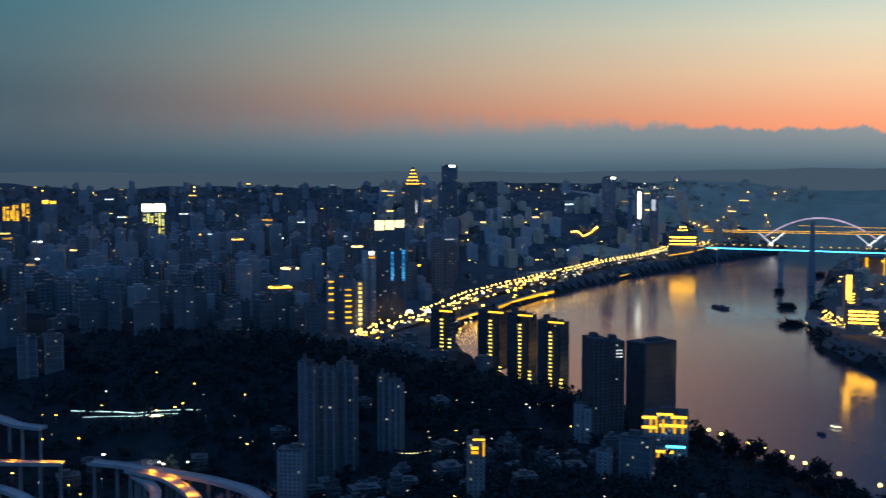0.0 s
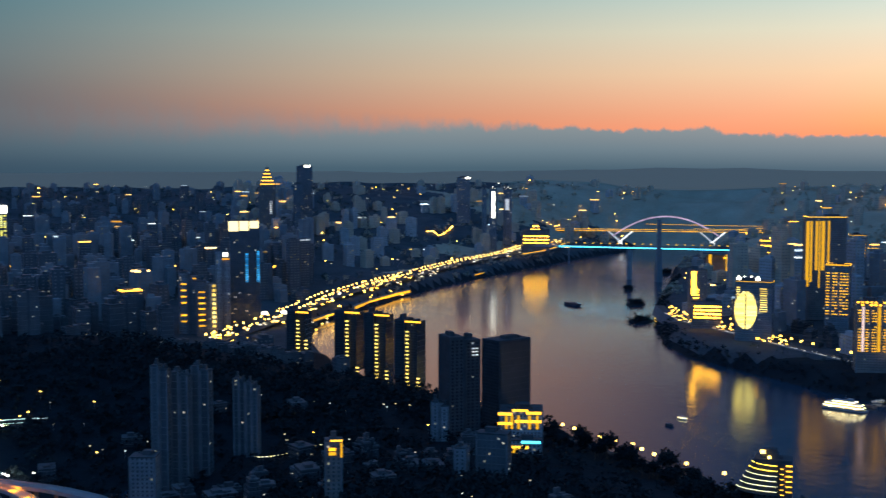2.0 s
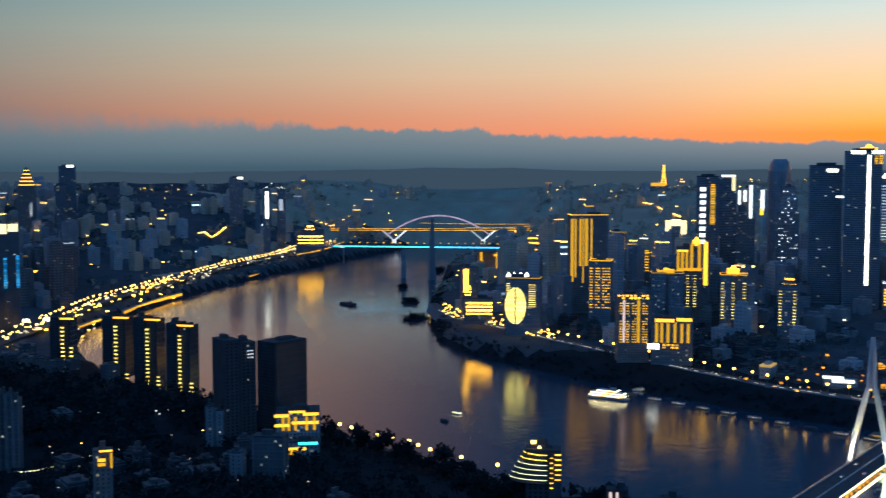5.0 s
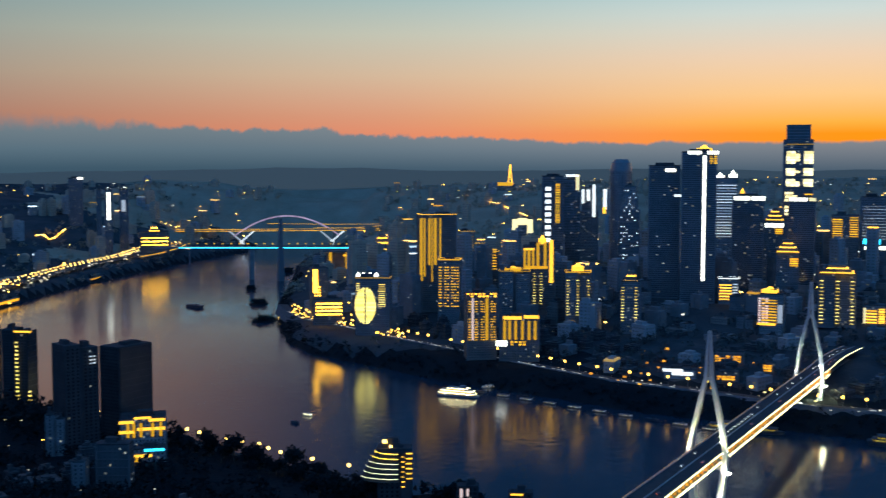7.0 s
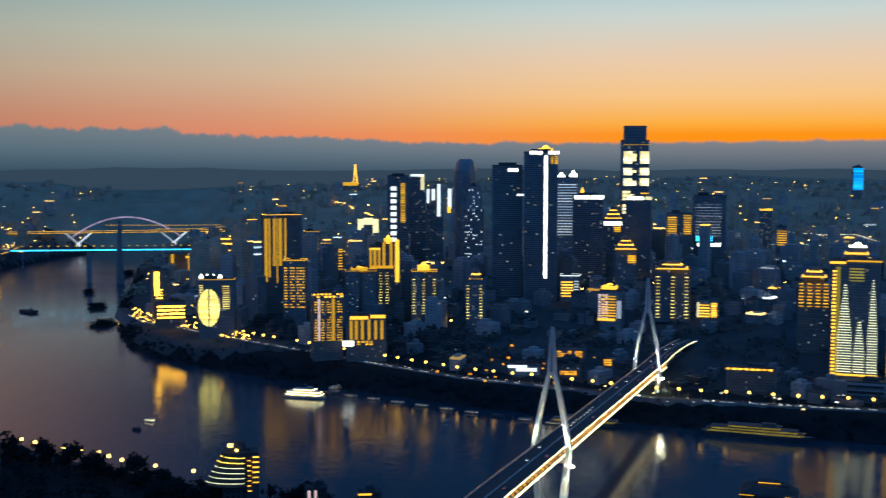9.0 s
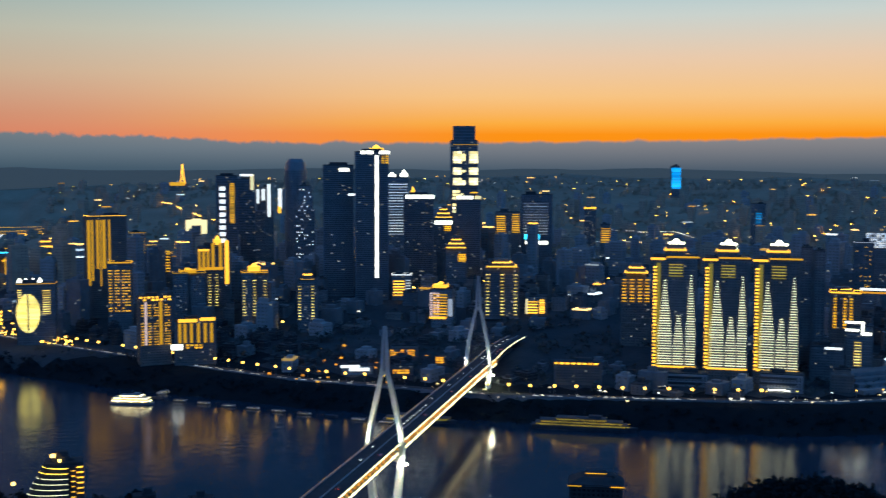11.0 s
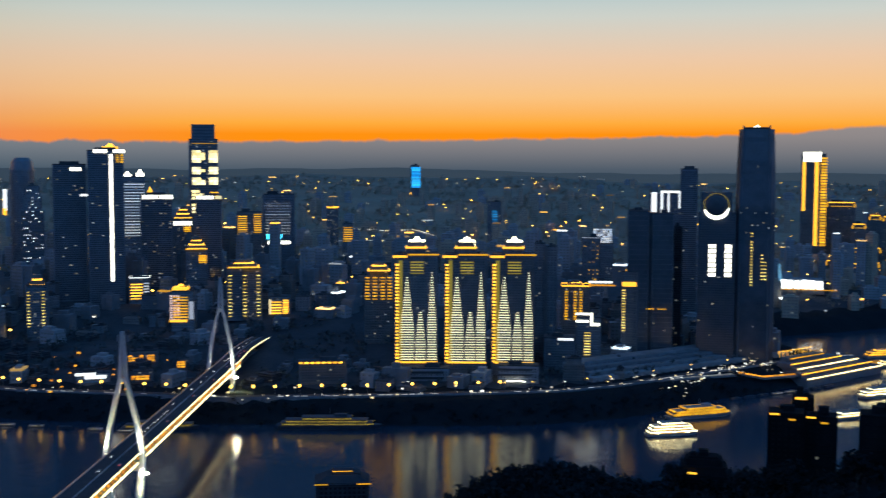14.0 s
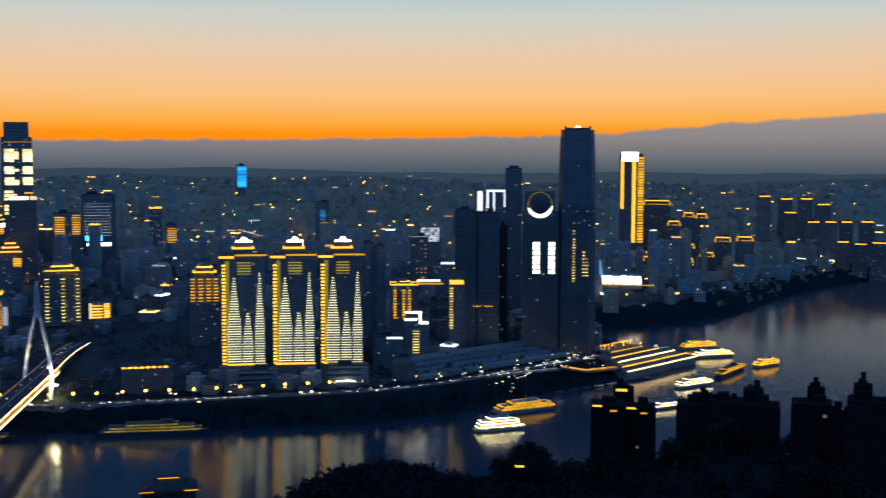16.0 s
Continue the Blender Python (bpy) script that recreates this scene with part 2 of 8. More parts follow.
lamp_mat("cyan", (0.06, 0.6, 1.0), 3.2, (0.12, 0.75, 1.0), 0.3)
lamp_mat("pink", (1.0, 0.62, 0.52), 0.8, (1.0, 0.7, 0.6), 0.3)
lamp_mat("window_warm", (1.0, 0.66, 0.2), 0.2, (0.85, 0.92, 1.0), 0.95)
lamp_mat("window_gold", (1.0, 0.6, 0.08), 1.2, (1.0, 0.74, 0.22), 0.6)
lamp_mat("screen", (1.0, 0.74, 0.24), 1.5, (1.0, 0.84, 0.5), 0.4)
lamp_mat("screen_yellow", (0.9, 0.72, 0.05), 0.7, (0.75, 0.72, 0.35), 0.6)
lamp_mat("balcony_white", (1.0, 0.9, 0.55), 1.5, (1.0, 0.86, 0.46), 0.3)
lamp_mat("balcony_gold", (1.0, 0.66, 0.07), 3.6, (1.0, 0.58, 0.04), 0.3)
lamp_mat("blue_dim", (0.02, 0.3, 0.7), 0.45, (0.1, 0.5, 0.9), 0.7)
lamp_mat("gold_white", (1.0, 0.72, 0.24), 1.5, (1.0, 0.86, 0.5), 0.4)
lamp_mat("gold_oval", (1.0, 0.72, 0.12), 1.5, (1.0, 0.82, 0.26), 0.25)
lamp_mat("stair_gold", (1.0, 0.7, 0.16), 1.4, (1.0, 0.62, 0.1), 0.4)
lamp_mat("lamp_gold", (1.0, 0.46, 0.03), 6.0, (1.0, 0.55, 0.1), 0.5)
lamp_mat("lamp_white", (1.0, 0.95, 0.85), 1.1, (1.0, 0.66, 0.2), 0.7)
lamp_mat("bridge_white", (1.0, 0.84, 0.5), 3.2, (1.0, 0.76, 0.32), 0.3)
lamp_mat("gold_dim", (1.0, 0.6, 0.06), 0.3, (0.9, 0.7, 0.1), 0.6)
lamp_mat("far_gold", (1.0, 0.42, 0.014), 1.6, (1.0, 0.6, 0.2), 0.95)
lamp_mat("far_white", (1.0, 0.95, 0.85), 1.1, (0.75, 0.88, 1.0), 0.9)
lamp_mat("ship_white", (1.0, 0.84, 0.46), 5.0, (1.0, 0.78, 0.36), 0.4)
lamp_mat("rail_light", (1.0, 0.85, 0.6), 0.35, (0.8, 0.85, 1.0), 0.8)
lamp_mat("terrace_white", (1.0, 0.74, 0.36), 4.0, (1.0, 0.7, 0.25), 0.4)
lamp_mat("lantern_white", (1.0, 0.86, 0.55), 6.0, (1.0, 0.85, 0.5), 0.3)
lamp_mat("lamp_promenade", (1.0, 0.52, 0.07), 6.0, (1.0, 0.6, 0.14), 0.3)
lamp_mat("theatre_white", (1.0, 0.93, 0.8), 4.0, (0.9, 0.97, 1.0), 0.5)
lamp_mat("pitch_light", (0.7, 1.0, 0.95), 1.2, (0.8, 1.0, 1.0), 0.6)
lamp_mat("flood_white", (1.0, 0.84, 0.5), 240.0, (1.0, 0.85, 0.55), 0.2)
# Strong emission for lamps added to make streaks on the water.
lamp_mat("streak_flood", (1.0, 0.84, 0.45), 24.0, (1.0, 0.8, 0.4), 0.2)
lamp_mat("tail_red", (1.0, 0.08, 0.03), 2.0)
lamp_mat("cyan_soft", (0.35, 0.75, 1.0), 0.5)
# Emission that stands for the haze over the far ridge.
lamp_mat("far_haze_glow", srgb(54, 64, 72), 1.0, srgb(53, 63, 71), 0.0)
lamp_mat("arch_light", (0.75, 0.45, 0.55), 0.45, (0.7, 0.5, 0.65), 0.3)


def muddy_water():
    m = bpy.data.materials.new("river_water")
    m.use_nodes = True
    nt = m.node_tree
    b = nt.nodes["Principled BSDF"]
    geo = nt.nodes.new("ShaderNodeNewGeometry")
    stretch = nt.nodes.new("ShaderNodeMapping")
    nt.links.new(geo.outputs["Position"], stretch.inputs[0])
    big, mid, fine = (nt.nodes.new("ShaderNodeTexNoise") for _ in range(3))
    for n, s, det in ((big, 0.006, 4), (mid, 0.09, 4), (fine, 0.5, 3)):
        nt.links.new(stretch.outputs[0], n.inputs["Vector"])
        n.inputs["Scale"].default_value, n.inputs["Detail"].default_value = s, det
    ramp = nt.nodes.new("ShaderNodeValToRGB")
    nt.links.new(big.outputs[0], ramp.inputs[0])
    ramp.color_ramp.elements[0].position, ramp.color_ramp.elements[1].position = 0.35, 0.7
    ramp.color_ramp.elements[0].color, ramp.color_ramp.elements[1].color = (0.016, 0.036, 0.058, 1), (0.028, 0.05, 0.074, 1)
    nt.links.new(ramp.outputs[0], b.inputs["Base Color"])
    rough = nt.nodes.new("ShaderNodeMapRange")
    nt.links.new(big.outputs[0], rough.inputs[0])
    rough.inputs[1].default_value, rough.inputs[2].default_value, rough.inputs[3].default_value, rough.inputs[4].default_value = 0.35, 0.7, 0.11, 0.16
    nt.links.new(rough.outputs[0], b.inputs["Roughness"])
    b.inputs["IOR"].default_value = 1.35
    add = nt.nodes.new("ShaderNodeMath")
    add.operation = "MULTIPLY_ADD"
    nt.links.new(mid.outputs[0], add.inputs[0])
    add.inputs[1].default_value = 7.0
    nt.links.new(fine.outputs[0], add.inputs[2])
    bp = nt.nodes.new("ShaderNodeBump")
    bp.inputs["Strength"].default_value, bp.inputs["Distance"].default_value = 0.1, 0.3
    nt.links.new(add.outputs[0], bp.inputs["Height"])
    nt.links.new(bp.outputs[0], b.inputs["Normal"])
    MATS["water"] = m


muddy_water()


# ---- mesh helpers ----
class Geo:
    """Collects boxes, panels and prisms into one mesh."""

    def __init__(self):
        self.v, self.f, self.cuts = [], [], []

    def pieces(self):
        """Each shape that was added, as a Geo of its own."""
        out = []
        for (v0, f0), (v1, f1) in zip(self.cuts, self.cuts[1:] + [(len(self.v), len(self.f))]):
            g = Geo()
            g.v, g.f = self.v[v0:v1], [tuple(i - v0 for i in f) for f in self.f[f0:f1]]
            out.append(g)
        return out

    def add(self, verts, faces):
        n = len(self.v)
        self.cuts.append((n, len(self.f)))
        self.v += [tuple(p) for p in verts]
        self.f += [tuple(n + i for i in f) for f in faces]

    def box(self, cx, cy, z, w, d, h, turn=0.0, top=1.0):
        c, s = math.cos(turn), math.sin(turn)
        pts = []
        for zz, k in ((z, 1.0), (z + h, top)):
            for a, b in ((-1, -1), (1, -1), (1, 1), (-1, 1)):
                x, y = a * w / 2 * k, b * d / 2 * k
                pts.append((cx + x * c - y * s, cy + x * s + y * c, zz))
        self.add(pts, [(3, 2, 1, 0), (4, 5, 6, 7), (0, 1, 5, 4), (1, 2, 6, 5), (2, 3, 7, 6), (3, 0, 4, 7)])

    def prism(self, outline, z, h, top=1.0):
        n = len(outline)
        mx, my = sum(p[0] for p in outline) / n, sum(p[1] for p in outline) / n
        pts = [(x, y, z) for x, y in outline] + [(mx + (x - mx) * top, my + (y - my) * top, z + h) for x, y in outline]
        self.add(pts, [tuple(range(n - 1, -1, -1)), tuple(range(n, 2 * n))] + [(i, (i + 1) % n, n + (i + 1) % n, n + i) for i in range(n)])

    def bar(self, a, b, w, h=None):
        """A square bar from point a to point b."""
        a, b = Vector(a), Vector(b)
        h = h or w
        way = (b - a).normalized()
        side = way.cross(Vector((0, 0, 1)))
        side = side.normalized() if side.length > 1e-4 else Vector((1, 0, 0))
        over = side.cross(way).normalized()
        pts = [p + side * sx * w / 2 + over * sz * h / 2 for p in (a, b) for sx, sz in ((-1, -1), (1, -1), (1, 1), (-1, 1))]
        self.add(pts, [(3, 2, 1, 0), (4, 5, 6, 7), (0, 1, 5, 4), (1, 2, 6, 5), (2, 3, 7, 6), (3, 0, 4, 7)])

    def ribbon(self, points, w, h):
        for a, b in zip(points, points[1:]):
            self.bar(a, b, w, h)

    def tube(self, rings):
        """Closed rings of points of equal count, joined one to the next, with caps."""
        n = len(rings[0])
        faces = [tuple(range(n - 1, -1, -1)), tuple((len(rings) - 1) * n + i for i in range(n))]
        for r in range(len(rings) - 1):
            faces += [(r * n + i, r * n + (i + 1) % n, (r + 1) * n + (i + 1) % n, (r + 1) * n + i) for i in range(n)]
        self.add([p for ring in rings for p in ring], faces)

    def mesh(self, name, material):
        me = bpy.data.meshes.new(name)
        me.from_pydata(self.v, [], self.f)
        me.materials.append(MATS[material])
        me.update()
        return me


def part(name, geo, material, parent=None, label="", kind=""):
    """Links a Geo as one mesh object, under a thing or under a part."""
    ob = new(name, geo.mesh(name, material) if isinstance(geo, Geo) else geo)
    if parent is not None:
        ob.parent = parent
    return tagged(ob, label, kind=kind)


def thing(name, label, category, m=None, group="", kind=""):
    ob = new(name)
    if m is not None:
        ob.matrix_basis = m
    return tagged(ob, label, category, group, kind)


def ring(r, n=16, rx=1.0, ry=1.0, start=0.0):
    return [(r * rx * math.cos(start + 2 * math.pi * i / n), r * ry * math.sin(start + 2 * math.pi * i / n)) for i in range(n)]


def smooth(v):
    v = min(max(v, 0.0), 1.0)
    return v * v * (3 - 2 * v)


# ---- ground and river ----
SOUTH_SHORE = [(1500, 4500), (1090, 3760), (990, 3660), (770, 3370), (590, 3120), (440, 2910), (260, 2610), (150, 2360), (50, 2170), (20, 1940), (60, 1700), (120, 1500),
               (200, 1380), (290, 1230), (340, 1090), (370, 1000), (440, 880), (520, 700), (660, 500), (830, 350), (1050, 180), (1200, -100), (1500, -700), (2200, -1500)]
NORTH_SHORE = [(1750, 4300), (1350, 3670), (1190, 3420), (1060, 3190), (920, 2810), (730, 2320), (640, 2030), (590, 1840), (590, 1700), (630, 1570), (670, 1440), (740, 1280),
               (800, 1140), (850, 1060), (920, 950), (1020, 800), (1110, 680), (1220, 600), (1340, 575), (1480, 520), (1640, 460), (1690, 445), (1725, 490)]
TIP = [(1750, 560), (1830, 640), (1940, 690), (2090, 600), (2280, 520), (2680, 490), (3320, 340), (4900, 60), (4900, -1500)]
WATER = np.array(SOUTH_SHORE[::-1] + NORTH_SHORE + TIP, float)
HILLS = [(-170, 1380, 26, 120), (-350, 1450, 30, 190), (-20, 1290, 14, 100), (60, 830, 14, 120), (-230, 920, -34, 170), (-150, 1080, -20, 110), (500, 315, 73, 66), (630, 120, 88, 120), (-900, 1700, 55, 350), (1250, 1900, 22, 300), (1700, 1700, 22, 420),
         (2100, 3300, 70, 500), (2900, 1700, 30, 500)]

NORTH_ROAD = [(690, 2150), (673, 2055), (665, 1930), (690, 1840), (728, 1650), (761, 1512), (797, 1347), (834, 1214), (882, 1126), (950, 985), (1056, 862), (1168, 742), (1221, 692), (1290, 655), (1420, 610), (1560, 560), (1690, 490)]
SOUTH_ROAD = [(-130, 1760), (-91, 1845), (-31, 2007), (53, 2290), (156, 2510), (277, 2749), (406, 3008), (569, 3263), (712, 3572), (862, 3757)]
NEAR_ROAD = [(200, 1260), (251, 1159), (269, 1137), (283, 1104), (294, 1080), (312, 1055), (322, 1011), (370, 930)]

LEVELS = [(NORTH_ROAD, 24.0), (SOUTH_ROAD, 29.0), (NEAR_ROAD, 19.0)]


def shore(x, y):
    """Signed distance to the river's edge for arrays of places: positive on land."""
    a, b = WATER, np.roll(WATER, -1, 0)
    best = np.full(x.shape, 1e9)
    inside = np.zeros(x.shape, bool)
    for (ax, ay), (bx, by) in zip(a, b):
        ex, ey = bx - ax, by - ay
        k = np.clip(((x - ax) * ex + (y - ay) * ey) / (ex * ex + ey * ey), 0, 1)
        best = np.minimum(best, np.hypot(x - ax - k * ex, y - ay - k * ey))
        if ay != by:
            inside ^= ((ay > y) != (by > y)) & (x < (bx - ax) * (y - ay) / (by - ay) + ax)
    return np.where(inside, -best, best)


def ramp01(v):
    v = np.clip(v, 0, 1)
    return v * v * (3 - 2 * v)


def heights(x, y):
    x, y = np.asarray(x, float), np.asarray(y, float)
    s = shore(x, y)
    r = np.hypot(x, y)
    z = -6 + 28 * ramp01((s + 6) / 46) + 38 * ramp01((s - 90) / 500) * np.where(1.25 * x + 260 < y, 0.45, 1.0)
    for hx, hy, amp, sig in HILLS:
        z = z + amp * np.exp(-((x - hx) ** 2 + (y - hy) ** 2) / (2 * sig * sig)) * ramp01(s / 120)
    wave = 5 * np.sin(x / 91 + 1.3) * np.sin(y / 117) + 3 * np.sin(x / 37 + y / 53)
    z = z + wave * ramp01((s - 80) / 200)
    far = ramp01((r - 3000) / 1850)
    ridge = 168 + 12 * np.sin(np.arctan2(x, y) * 9) + 7 * np.sin(np.arctan2(x, y) * 31 + 1)
    z = z + far * ridge * np.maximum(ramp01((s - 20) / 500), ramp01((r - 4150) / 350))
    near = ramp01((900 - r) / 500)
    z = np.where(s > 60, z + near * 22, z)
    for line, level in LEVELS:
        d = np.full(x.shape, 1e9)
        for (ax, ay), (bx, by) in zip(line, line[1:]):
            ex, ey = bx - ax, by - ay
            k = np.clip(((x - ax) * ex + (y - ay) * ey) / (ex * ex + ey * ey), 0, 1)
            d = np.minimum(d, np.hypot(x - ax - k * ex, y - ay - k * ey))
        cut = ramp01((75 - d) / 45) * (s > 0)
        z = z + (np.minimum(z, level - 1.0) - z) * cut
    return z


def ground(x, y):
    return float(heights(np.array([x]), np.array([y]))[0])


def sheet(name, x0, x1, y0, y1, step, material, label, category):
    nx, ny = int((x1 - x0) / step) + 1, int((y1 - y0) / step) + 1
    gx, gy = np.meshgrid(np.linspace(x0, x1, nx), np.linspace(y0, y1, ny))
    gz = heights(gx, gy)
    g = Geo()
    g.v = list(map(tuple, np.stack([gx, gy, gz], -1).reshape(-1, 3).tolist()))
    i = np.arange(nx * ny).reshape(ny, nx)
    g.f = list(map(tuple, np.stack([i[:-1, :-1], i[:-1, 1:], i[1:, 1:], i[1:, :-1]], -1).reshape(-1, 4).tolist()))
    ob = part(name, g, material)
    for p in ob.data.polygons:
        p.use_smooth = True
    ob.data.materials.append(MATS["hazed_ground"])
    ob.data.materials.append(MATS["mid_tone_ground"])
    # Ground colour by distance and side: paled for haze far off towards the sunset.
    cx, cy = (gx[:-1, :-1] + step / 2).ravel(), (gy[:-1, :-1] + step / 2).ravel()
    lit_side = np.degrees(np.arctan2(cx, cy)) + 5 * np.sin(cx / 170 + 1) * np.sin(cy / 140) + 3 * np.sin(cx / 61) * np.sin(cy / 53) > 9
    hazed = (lit_side & ((np.hypot(cx, cy) > 2700) & (shore(cx, cy) > 150) | (np.hypot(cx, cy) > 4100))).astype(np.int32)
    mid_tone = (hazed == 0) & (np.hypot(cx, cy) > 1000) & ((1.25 * cx + 260 > cy) & (shore(cx, cy) > 110) | (1.25 * cx + 260 < cy) & (np.hypot(cx, cy) > 1700) & (shore(cx, cy) > 20))
    ob.data.polygons.foreach_set("material_index", hazed + 2 * mid_tone.astype(np.int32))
    return tagged(ob, label, category, kind="structure")


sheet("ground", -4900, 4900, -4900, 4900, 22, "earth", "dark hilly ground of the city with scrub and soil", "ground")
g = Geo()
g.add([(-4900, -4900, 0), (4900, -4900, 0), (4900, 4900, 0), (-4900, 4900, 0)], [(0, 1, 2, 3)])
tagged(part("water", g, "water"), "broad muddy river reflecting dusk sky and city lights", "river", kind="structure")


def along(points, step):
    """Places every step metres along a line, with the heading there."""
    out, left = [], 0.0
    for (ax, ay), (bx, by) in zip(points, points[1:]):
        length = math.hypot(bx - ax, by - ay)
        k = left
        while k < length:
            out.append((ax + (bx - ax) * k / length, ay + (by - ay) * k / length, math.atan2(by - ay, bx - ax)))
            k += step
        left = k - length
    return out


def offset(points, d):
    out = []
    for i, p in enumerate(points):
        a, b = points[max(i - 1, 0)], points[min(i + 1, len(points) - 1)]
        t = math.atan2(b[1] - a[1], b[0] - a[0])
        out.append((p[0] - math.sin(t) * d, p[1] + math.cos(t) * d))
    return out


# ---- buildings ----
def panes(dark, lit, cx, cy, turn, width, z0, z1, rng, chance, floor=3.3, bay=3.4, ww=1.7, wh=1.7):
    """Rows of windows on one face: its middle, heading and width. Most are dark, some are lit."""
    c, s = math.cos(turn), math.sin(turn)
    n = max(int(width / bay), 1)
    zf = z0 + 1.0
    while zf + wh < z1:
        for i in range(n):
            u = (i + 0.5) * width / n - width / 2
            g = lit if rng.random() < chance else dark
            if g is None:
                continue
            pts = [(cx + (u + a * ww / 2) * c, cy + (u + a * ww / 2) * s, zf + b * wh) for a, b in ((-1, 0), (1, 0), (1, 1), (-1, 1))]
            g.add(pts, [(0, 1, 2, 3)])
        zf += floor


def block(body, dark, lit, slabs, cx, cy, w, d, z0, z1, rng, chance, bay=3.4, floor=3.3, piers=True):
    """A storeyed block with windows on its four faces, floor slabs that stand proud, and corner piers."""
    body.box(cx, cy, z0, w, d, z1 - z0)
    for turn, mx, my, width in ((0, 0, -d / 2 - 0.12, w), (math.pi / 2, w / 2 + 0.12, 0, d), (math.pi, 0, d / 2 + 0.12, w), (-math.pi / 2, -w / 2 - 0.12, 0, d)):
        panes(dark, lit, cx + mx, cy + my, turn, width * 0.92, z0 + 4, z1, rng, chance, floor, bay)
    if slabs is not None:
        z = z0 + 4
        while z < z1:
            slabs.box(cx, cy, z - 0.25, w + 0.7, d + 0.7, 0.45)
            z += floor * 2
        if piers:
            for a in (-1, 1):
                for b in (-1, 1):
                    slabs.box(cx + a * w / 2, cy + b * d / 2, z0, 1.3, 1.3, z1 - z0 + 0.8)


def rooftop(roof, w, d, z, rng, cx=0.0, cy=0.0):
    roof.box(cx, cy, z, w + 0.5, d + 0.5, 1.3)
    roof.box(cx + w * rng.uniform(-0.2, 0.2), cy, z + 1.3, w * 0.34, d * 0.42, rng.uniform(3, 6))
    for _ in range(3):
        roof.box(cx + w * rng.uniform(-0.38, 0.38), cy + d * rng.uniform(-0.35, 0.35), z + 1.3, rng.uniform(1.5, 3), rng.uniform(1.5, 3), rng.uniform(1.2, 2.6))


def finish(ob, wall, body, dark, lit, slabs, roof, litmat="window_warm"):
    for g in body.pieces():
        part("wall", g, wall, ob)
    if roof.v:
        part("roof", roof, wall if wall in ("dark_render", "silhouette_render") else "roof_felt", ob, "flat roof with plant rooms", "stuff")
    if slabs.v:
        part("slab_edging", slabs, wall if wall in ("dark_render", "silhouette_render") else "slab_edge", ob, "pale floor slab edges and corner piers", "stuff")
    if dark.v:
        part("glazing", dark, "dark_glass" if wall in ("dark_render", "silhouette_render") else "window_glass", ob, "unlit glass", "stuff")
    if lit.v:
        part("lit_glazing", lit, litmat, ob, "lit windows", "stuff")


